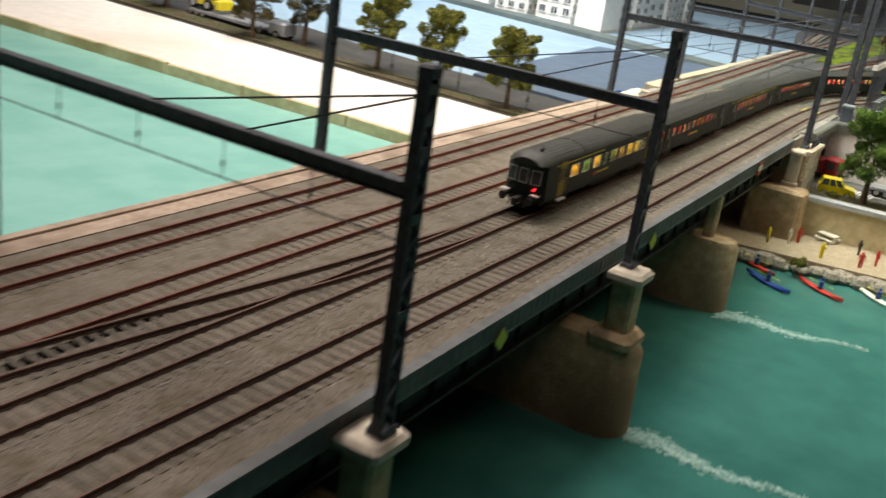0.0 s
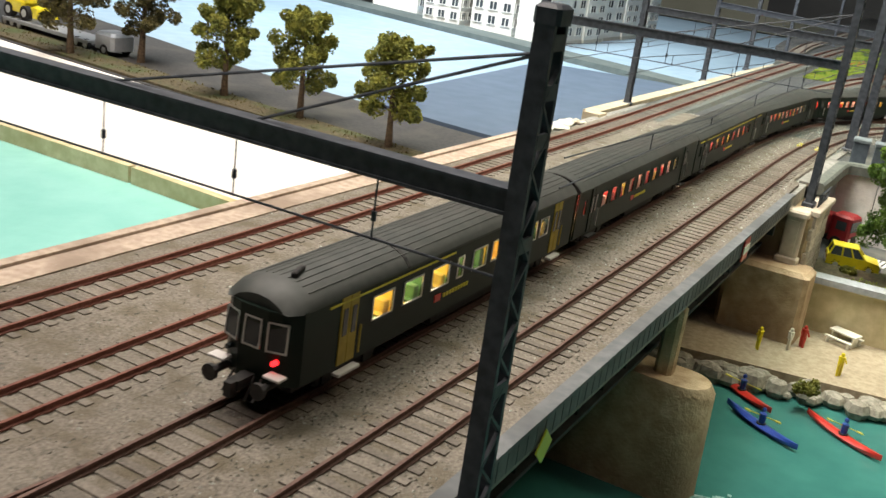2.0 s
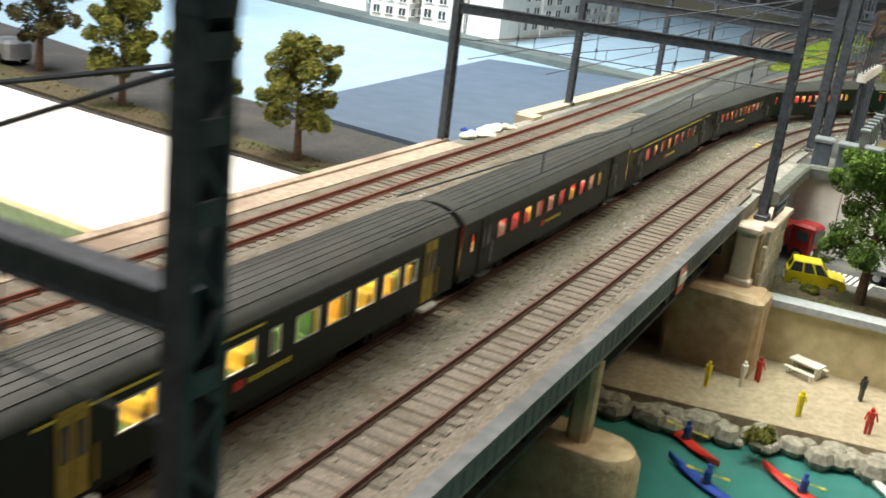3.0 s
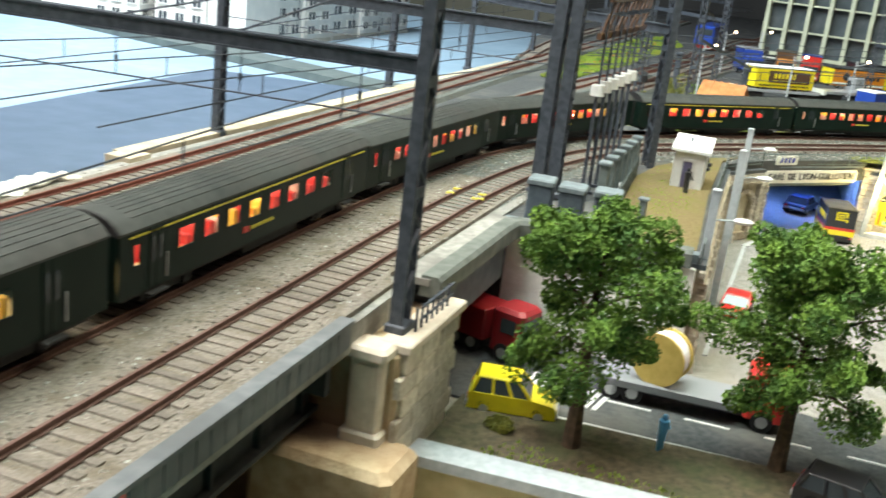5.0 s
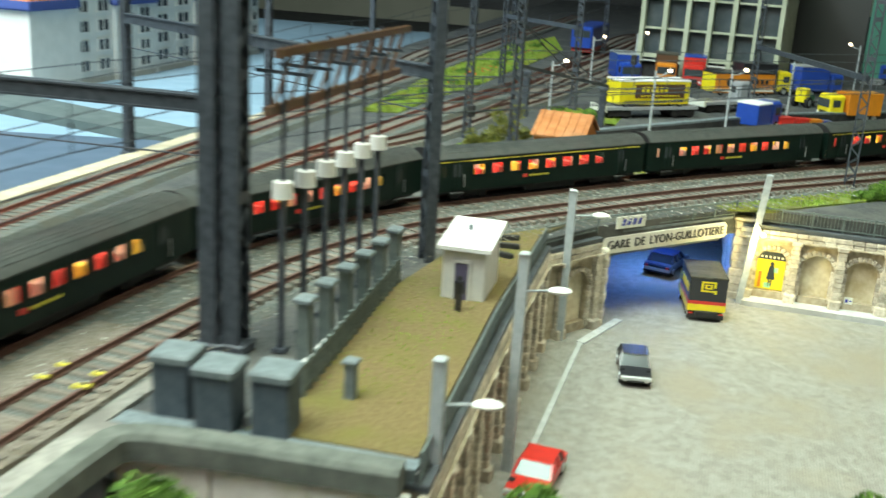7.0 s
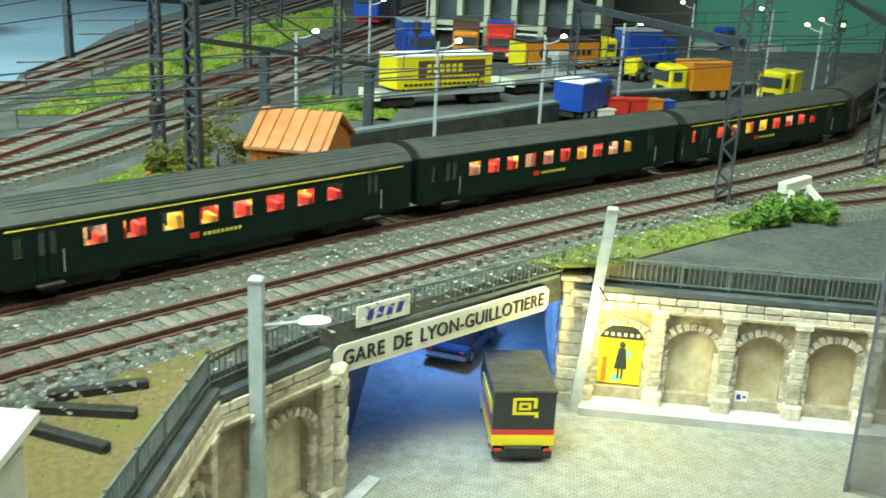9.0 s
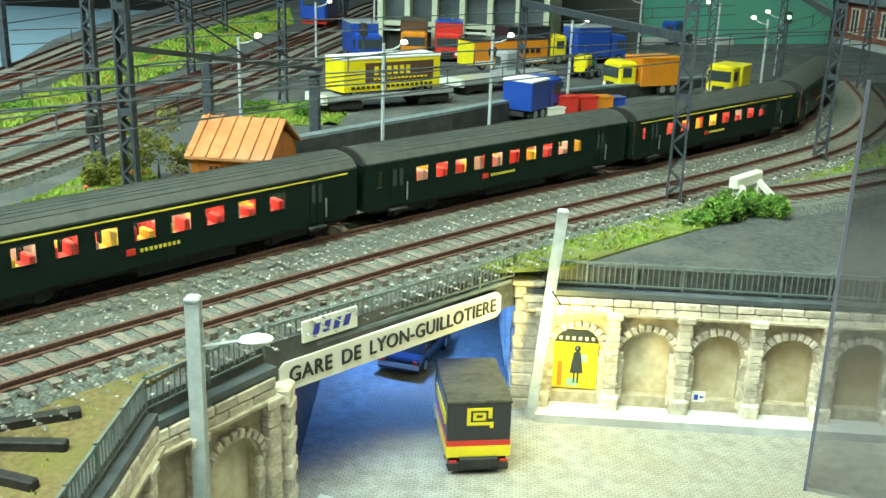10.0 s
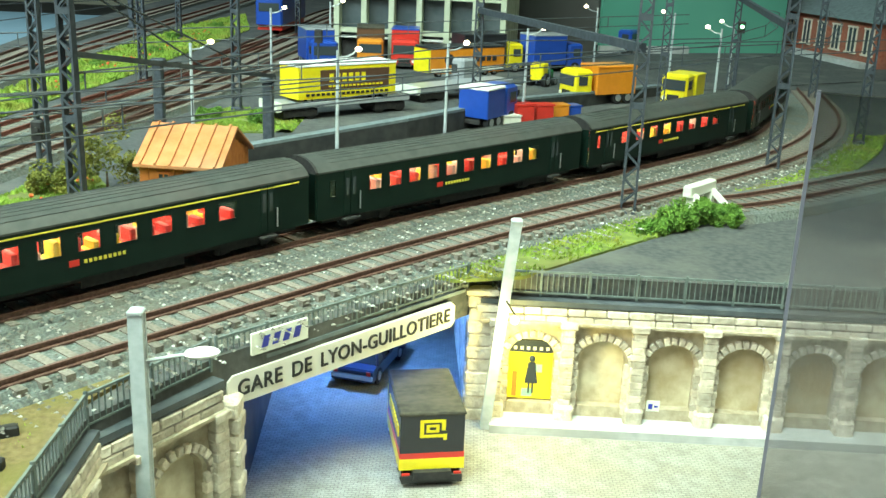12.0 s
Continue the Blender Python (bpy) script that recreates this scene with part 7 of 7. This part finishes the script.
# a row of grey-flanked towers under blue-edged orange hips, joined by flat white links
for n, (y0, y1) in enumerate(((1.973, 2.054), (2.054, 2.140), (2.140, 2.228), (2.228, 2.340), (2.340, 2.414), (2.414, 2.480), (2.480, 2.545))):
    if n % 2 == 0:
        block_house(-0.7340, (y0 + y1) / 2, BZ, 0.060, y1 - y0, 0.095, 0, "pale apartment tower with a blue edged orange hip roof", BUILDWHITE, 4, (2, 2), TILEORANGE, ROOFBLUE, "e" if n else "")
    else:
        ob = block_house(-0.7370, (y0 + y1) / 2, BZ, 0.058, y1 - y0, 0.108, 0, "flat roofed white link house with dark windows", BUILDWHITE, 4, (2, 2), None, None, "e")
        part("pilaster", Geo().box(0.0295, y0 - (y0 + y1) / 2 + 0.007, 0, 0.0060, 0.012, 0.104), BUILDWHITE, ob)
block_house(-0.8280, 2.0550, BZ, 0.082, 0.120, 0.140, 3, "tall white apartment house with few windows", BUILDWHITE, 5, (3, 5))
block_house(-0.9180, 2.0350, BZ, 0.075, 0.130, 0.125, 3, "cream white apartment house with rows of windows", BUILDWHITE, 5, (3, 5))
block_house(-1.0700, 2.1100, BZ, 0.100, 0.120, 0.150, 3, "plain white apartment house without windows on the plaza", BUILDWHITE, 6, (4, 4), None, None, "e")

ware = thing("warehouse", pose(0.033, 2.318, YZ, 0, 0, -7), "large glazed warehouse with pale green frame and loading doors", "building")
WL, WH = 0.170, 0.150
part("wall", Geo().box(0, 0.15, 0, WL, 0.29, WH), GLAZING, ware, "dark glazed wall")
for i in range(7):
    part("pillar", Geo().box(-WL / 2 + i * WL / 6, -0.001, 0, 0.0055, 0.012, WH), WAREFRAME, ware)
    if i < 6:
        xm = -WL / 2 + (i + 0.5) * WL / 6
        d = part("loading_door", Geo().box(xm, 0.0032, 0, WL / 6 - 0.0085, 0.004, 0.021), BUILDWHITE if i in (3, 4) else BLACK, ware, "loading door")
        part("door_hood", Geo().box(xm, -0.001, 0.021, WL / 6 - 0.006, 0.010, 0.0016), BUILDWHITE, d)
for z in (0.026, 0.062, 0.100, 0.143):
    part("transom", Geo().box(0, 0.0005, z, WL, 0.009, 0.0045 if z < 0.03 else 0.0022), WAREFRAME, ware)
for s in (-1, 1):
    for j in range(9):
        part("side_pillar", Geo().box(s * WL / 2, 0.02 + j * 0.033, 0, 0.006, 0.0040, WH), WAREFRAME, ware)
part("roof", Geo().box(0, 0.15, WH, WL + 0.012, 0.31, 0.005), SUBSTEEL, ware)

brick = thing("brick_station", pose(0.5625, 2.5796, YZ, 0, 0, -78), "red brick goods station with arched windows", "building")
part("wall", Geo().box(0, 0, 0, 0.30, 0.12, 0.050), BRICKRED, brick)
part("roof", Geo().add([(-0.156, -0.066, 0.050), (0.156, -0.066, 0.050), (0.156, 0.066, 0.050), (-0.156, 0.066, 0.050), (-0.156, 0, 0.085), (0.156, 0, 0.085)], [(0, 1, 5, 4), (2, 3, 4, 5), (0, 4, 3), (1, 2, 5), (3, 2, 1, 0)]), SUBSTEEL, brick, "grey gable roof")
facade(brick, -0.15, -0.0605, 0, 0.30, 0.050, 1, 9, WINDOWDARK, 0.5, 0.6, 0.1, PALE)
facade(brick, -0.1505, 0.06, -90, 0.12, 0.050, 1, 4, WINDOWDARK, 0.5, 0.6, 0.1, PALE)
part("platform", Geo().box(0, -0.070, 0, 0.30, 0.018, 0.006), PAVE, brick)

shed = thing("orange_shed", pose(-0.0440, 1.7440, YZ, 0, 0, -4), "weathered orange plank shed with a ribbed orange roof", "shed")
SL, SD, SH = 0.0335, 0.042, 0.0185
part("core", Geo().box(0, 0, 0, SL - 0.001, SD - 0.001, SH), WOODORANGE, shed)
for i in range(9):
    for yy, nm in ((-SD / 2, 0), (SD / 2, 0)):
        part("plank", Geo().box(-SL / 2 + (i + 0.5) * SL / 9, yy, 0, SL / 9 - 0.0003, 0.0010, SH), WOODORANGE, shed)
for i in range(9):
    for xx in (-SL / 2, SL / 2):
        part("plank", Geo().box(xx, -SD / 2 + (i + 0.5) * SD / 9, 0, 0.0010, SD / 9 - 0.0003, SH + 0.008 * (1 - abs(i - 4) / 4.6)), WOODORANGE, shed)
for x in (-0.0065, 0.0065):
    w = part("window", Geo().box(x, -SD / 2 - 0.0006, 0.0065, 0.0048, 0.0006, 0.0075), WINDOWDARK, shed)
    part("frame", Geo().box(x - 0.0024, -SD / 2 - 0.0008, 0.006, 0.0007, 0.0012, 0.0085).box(x + 0.0024, -SD / 2 - 0.0008, 0.006, 0.0007, 0.0012, 0.0085).box(x, -SD / 2 - 0.0008, 0.0058, 0.0055, 0.0012, 0.0007).box(x, -SD / 2 - 0.0008, 0.0140, 0.0055, 0.0012, 0.0007).box(x, -SD / 2 - 0.0008, 0.006, 0.0005, 0.001, 0.008), WOODORANGE, w)
for s in (-1, 1):
    a, b, zz = SL / 2 + 0.0022, SD / 2 + 0.003, SH - 0.0006
    slope = part("roof_slope", Geo().add([(-a, s * b, zz - 0.001), (a, s * b, zz - 0.001), (a, 0, zz + 0.0125), (-a, 0, zz + 0.0125), (-a, s * b, zz + 0.0002), (a, s * b, zz + 0.0002), (a, 0, zz + 0.0137), (-a, 0, zz + 0.0137)], [(0, 1, 2, 3), (7, 6, 5, 4), (0, 4, 5, 1), (1, 5, 6, 2), (3, 2, 6, 7), (0, 3, 7, 4)]), ROOFORANGE, shed, "faded orange sheet roof")
    for i in range(6):
        x = -a + (i + 0.5) * 2 * a / 6
        part("batten", Geo().bar((x, s * b, zz + 0.0006), (x, 0, zz + 0.0141), 0.0008, 0.0009), ROOFORANGE, slope)

ramp = thing("ramp_wall", pose(0, 0, 0), "dark concrete ramp wall with a pale coping beside the train", "wall")
for (ax, ay, ah), (bx, by, bh) in ((((-0.0382, 1.8198, 0.002), (0.0475, 1.8957, 0.008))), (((0.0475, 1.8957, 0.008), (0.1223, 2.0123, 0.006))), (((0.1223, 2.0123, 0.006), (0.2522, 2.1511, 0.002)))):
    part("wall", Geo().add([(ax, ay, YZ), (bx, by, YZ), (bx - 0.006, by + 0.006, YZ), (ax - 0.006, ay + 0.006, YZ), (ax, ay, ah), (bx, by, bh), (bx - 0.006, by + 0.006, bh), (ax - 0.006, ay + 0.006, ah)], [(0, 1, 5, 4), (1, 2, 6, 5), (2, 3, 7, 6), (3, 0, 4, 7), (4, 5, 6, 7)]), SOFFIT, ramp)
    part("coping", Geo().bar((ax - 0.003, ay + 0.003, ah + 0.0008), (bx - 0.003, by + 0.003, bh + 0.0008), 0.0075, 0.0016), SUBSTEEL, ramp)
solid("ramp_road", Geo().prism([(-0.0473, 1.8283), (0.0429, 1.9037), (0.1140, 2.0178), (0.2527, 2.1643), (0.7493, 2.4728), (0.8208, 3.0674), (-0.1344, 2.8953), (-0.1149, 2.2332), (-0.0164, 2.0506)], YZ, YZ + 0.0008), ASPHALT, "worn asphalt of the lorry yard", "road", "structure")

# white wedges and rubble by the far mast, cream edging
for x, y, c, sx, turn in ((-0.2900, 1.0900, P_WHITE, 0.024, 70), (-0.2925, 1.1130, P_WHITE, 0.020, 95), (-0.2900, 1.1330, PALE, 0.012, 60), (-0.3010, 1.0960, P_BLUE, 0.008, 20)):
    rnd = random.Random(round(sx * 9000 + turn))
    g = Geo()
    for i in range(7):
        f = i / 6 - 0.5
        g.ball(f * sx * 1.1, rnd.uniform(-0.2, 0.2) * sx, 0.0012 + 0.0012 * rnd.random(), sx * rnd.uniform(0.15, 0.28), rnd.uniform(0.4, 0.8), 7, 4)
    solid("foam_offcut", g, c, "loose lumpy offcut lying beside the outer track", "block", m=pose(x, y, -0.0030, 0, 0, turn), group="offcut blocks")
solid("outer_parapet", Geo().box(-0.3055, 1.5600, -0.060, 0.013, 0.72, 0.0585).box(-0.2990, 1.1960, -0.016, 0.016, 0.018, 0.0150), material("cream_board", (0.42, 0.36, 0.25), (0.52, 0.46, 0.34), 90, 0.85), "cream board edging along the outer track", "edging", "structure")


# ---- miniature figures and boats ----
def figurine(x, y, z, shirt, legs, lean=0, h=0.0165, seat=False):
    g = Geo()
    k = 0.55 if seat else 1.0
    g.tube(-0.0011, 0, 0, h * 0.48 * k, 0.0009, 0.0012, 7).tube(0.0011, 0, 0, h * 0.48 * k, 0.0009, 0.0012, 7)
    g.tube(0, 0, h * 0.46 * k, h * (0.46 * k + 0.34), 0.0018, 0.0022, 8)
    g.bar((-0.0022, 0, h * (0.46 * k + 0.32)), (-0.0034, -0.0012, h * (0.46 * k + 0.06)), 0.0010, n=6).bar((0.0022, 0, h * (0.46 * k + 0.32)), (0.0034, -0.0012, h * (0.46 * k + 0.06)), 0.0010, n=6)
    g.ball(0, 0, h * (0.46 * k + 0.42), 0.0013, 1.15)
    return solid("miniature_figure", g, shirt, "plain painted miniature figure standing on the layout", "figurine", m=pose(x, y, z, lean, 0, x * 9000 % 360), group="miniature figures")


PZ = RIVER + 0.012
SHIRTS = [P_RED, P_YELLOW, P_BLACK, P_RED, P_YELLOW, P_WHITE, P_RED, P_BLACK]
for n, (x, y) in enumerate(((-0.1065, 1.0504), (-0.0868, 1.0119), (-0.0781, 1.0704), (-0.0637, 1.0410), (-0.0341, 1.0098), (-0.0700, 1.0277), (0.0019, 1.0153), (-0.0074, 1.0583), (0.0128, 1.0374), (0.0513, 1.0449))):
    figurine(x, y, PZ, SHIRTS[n % 8], None)
figurine(0.0080, 1.1440, STREET + 0.004, material("sky_blue_shirt", (0.10, 0.35, 0.62), rough=0.7), None)
figurine(-0.0250, 1.3800, -0.0040, P_BLACK, None)
figurine(0.0098, 1.7164, YZ, P_BLUE, None)
table = thing("picnic_table", pose(-0.0415, 1.0734, PZ, 0, 0, -20), "white picnic table with a red stripe on the promenade", "table")
part("top", Geo().box(0, 0, 0.0070, 0.018, 0.009, 0.0010), P_WHITE, table)
for x in (-0.007, 0.007):
    part("leg", Geo().box(x, 0, 0, 0.0010, 0.007, 0.0070), P_WHITE, table)
for y in (-0.0075, 0.0075):
    part("bench", Geo().box(0, y, 0.0035, 0.018, 0.0028, 0.0008).box(-0.007, y, 0, 0.001, 0.002, 0.0035).box(0.007, y, 0, 0.001, 0.002, 0.0035), P_WHITE, table)


def kayak(x, y, rz, mat, label):
    ob = thing("kayak", pose(x, y, RIVER + 0.0002, 0, 0, rz), label, "kayak", "kayaks")
    ring, g = [], Geo()
    n = 13
    for i in range(n):
        f = i / (n - 1) * 2 - 1
        w = 0.0034 * max(0.02, (1 - abs(f) ** 2.2))
        lift = 0.0018 * f * f
        ring.append([(f * 0.026, -w * 0.6, lift), (f * 0.026, -w, 0.0020 + lift), (f * 0.026, -w * 0.5, 0.0032 + lift), (f * 0.026, w * 0.5, 0.0032 + lift), (f * 0.026, w, 0.0020 + lift), (f * 0.026, w * 0.6, lift)])
    g.add([p for r in ring for p in r], [(i * 6 + j, (i + 1) * 6 + j, (i + 1) * 6 + (j + 1) % 6, i * 6 + (j + 1) % 6) for i in range(n - 1) for j in range(6)])
    part("hull", g, mat, ob, smooth=True)
    part("cockpit", Geo().tube(0, 0, 0.0030, 0.0037, 0.0025, 0.0027, 12), BLACK, ob)
    fig = Geo().tube(0, 0, 0.0035, 0.0100, 0.0018, 0.0021, 8).ball(0, 0, 0.0125, 0.0014)
    solid("miniature_figure", fig, P_BLUE, "plain painted miniature figure sitting in a kayak", "figurine", m=pose(x, y, RIVER), group="miniature figures")
    p = thing("paddle", pose(x, y, RIVER + 0.0085, 8, 20, rz + 75), "yellow double kayak paddle", "paddle", "paddles")
    part("shaft", Geo().bar((-0.010, 0, 0), (0.010, 0, 0), 0.0006, n=6), YELLOWLINE, p)
    for s in (-1, 1):
        part("blade", Geo().box(s * 0.0115, 0, -0.0003, 0.0040, 0.0018, 0.0006), YELLOWLINE, p)


kayak(-0.0809, 0.9582, -38, P_RED, "red kayak close to the river bank")
kayak(-0.0595, 0.9194, -32, P_BLUE, "blue kayak with a small paddler")
kayak(-0.0174, 0.9435, -34, P_RED, "bright red kayak on the turquoise water")
kayak(0.03, 0.965, -40, P_WHITE, "white kayak by the stones")

# ---- plexiglass screen ----
screen = thing("plexi_screen", pose(0.1932, 1.5928, STREET, 0, 0, -18), "clear plexiglass visitor screen with a dark edge", "screen")
sheet = part("sheet", Geo().box(0.30, 0, 0, 0.60, 0.0030, 0.143), PLEXI, screen, "clear plexiglass sheet")
sheet.visible_shadow = False
part("edge_strip", Geo().box(-0.0006, 0, 0, 0.0012, 0.0034, 0.1435), PLEXIEDGE, screen, "dark cut edge")

# ---- the hall around ----
solid("wall_north", Geo().box(0, 5.2, -1.0, 9.0, 0.1, 3.6), HALLPALE, "plain cream hall wall", "wall", "structure")
solid("wall_south", Geo().box(0, -2.6, -1.0, 9.0, 0.1, 3.6), HALLWALL, "dark hall wall", "wall", "structure")
solid("wall_west", Geo().box(-4.4, 1.3, -1.0, 0.1, 7.9, 3.6), HALLWALL, "dark hall wall", "wall", "structure")
solid("wall_east", Geo().box(4.4, 1.3, -1.0, 0.1, 7.9, 3.6), HALLGREEN, "mint green hall wall", "wall", "structure")
solid("ceiling", Geo().box(0, 1.3, 2.6, 9.0, 7.9, 0.1), HALLWALL, "dark hall ceiling", "ceiling", "structure")
solid("floor", Geo().box(0, 1.3, -1.0, 9.0, 7.9, 0.1), HALLWALL, "dark hall floor", "floor", "structure")
g = Geo().bar((0.235, 2.475, 0.12), (0.47, 2.56, 0.12), 0.006, 0.26)
solid("backdrop", g, HALLGREEN, "mint green backdrop board behind the yard", "backdrop", "structure")
g = Geo().bar((0.235, 2.470, -0.001), (0.345, 2.505, -0.001), 0.006, 0.010)
solid("backdrop_kerb", g, PAVE, "pale kerb at the foot of the mint board", "kerb", "structure")
g = Geo().bar((0.125, 2.49, 0.05), (0.232, 2.478, 0.05), 0.006, 0.13).bar((-0.85, 4.2, 0.06), (0.15, 4.2, 0.06), 0.02, 0.22)
solid("backdrop_dark", g, HALLWALL, "dark board behind the railway yard", "backdrop", "structure")
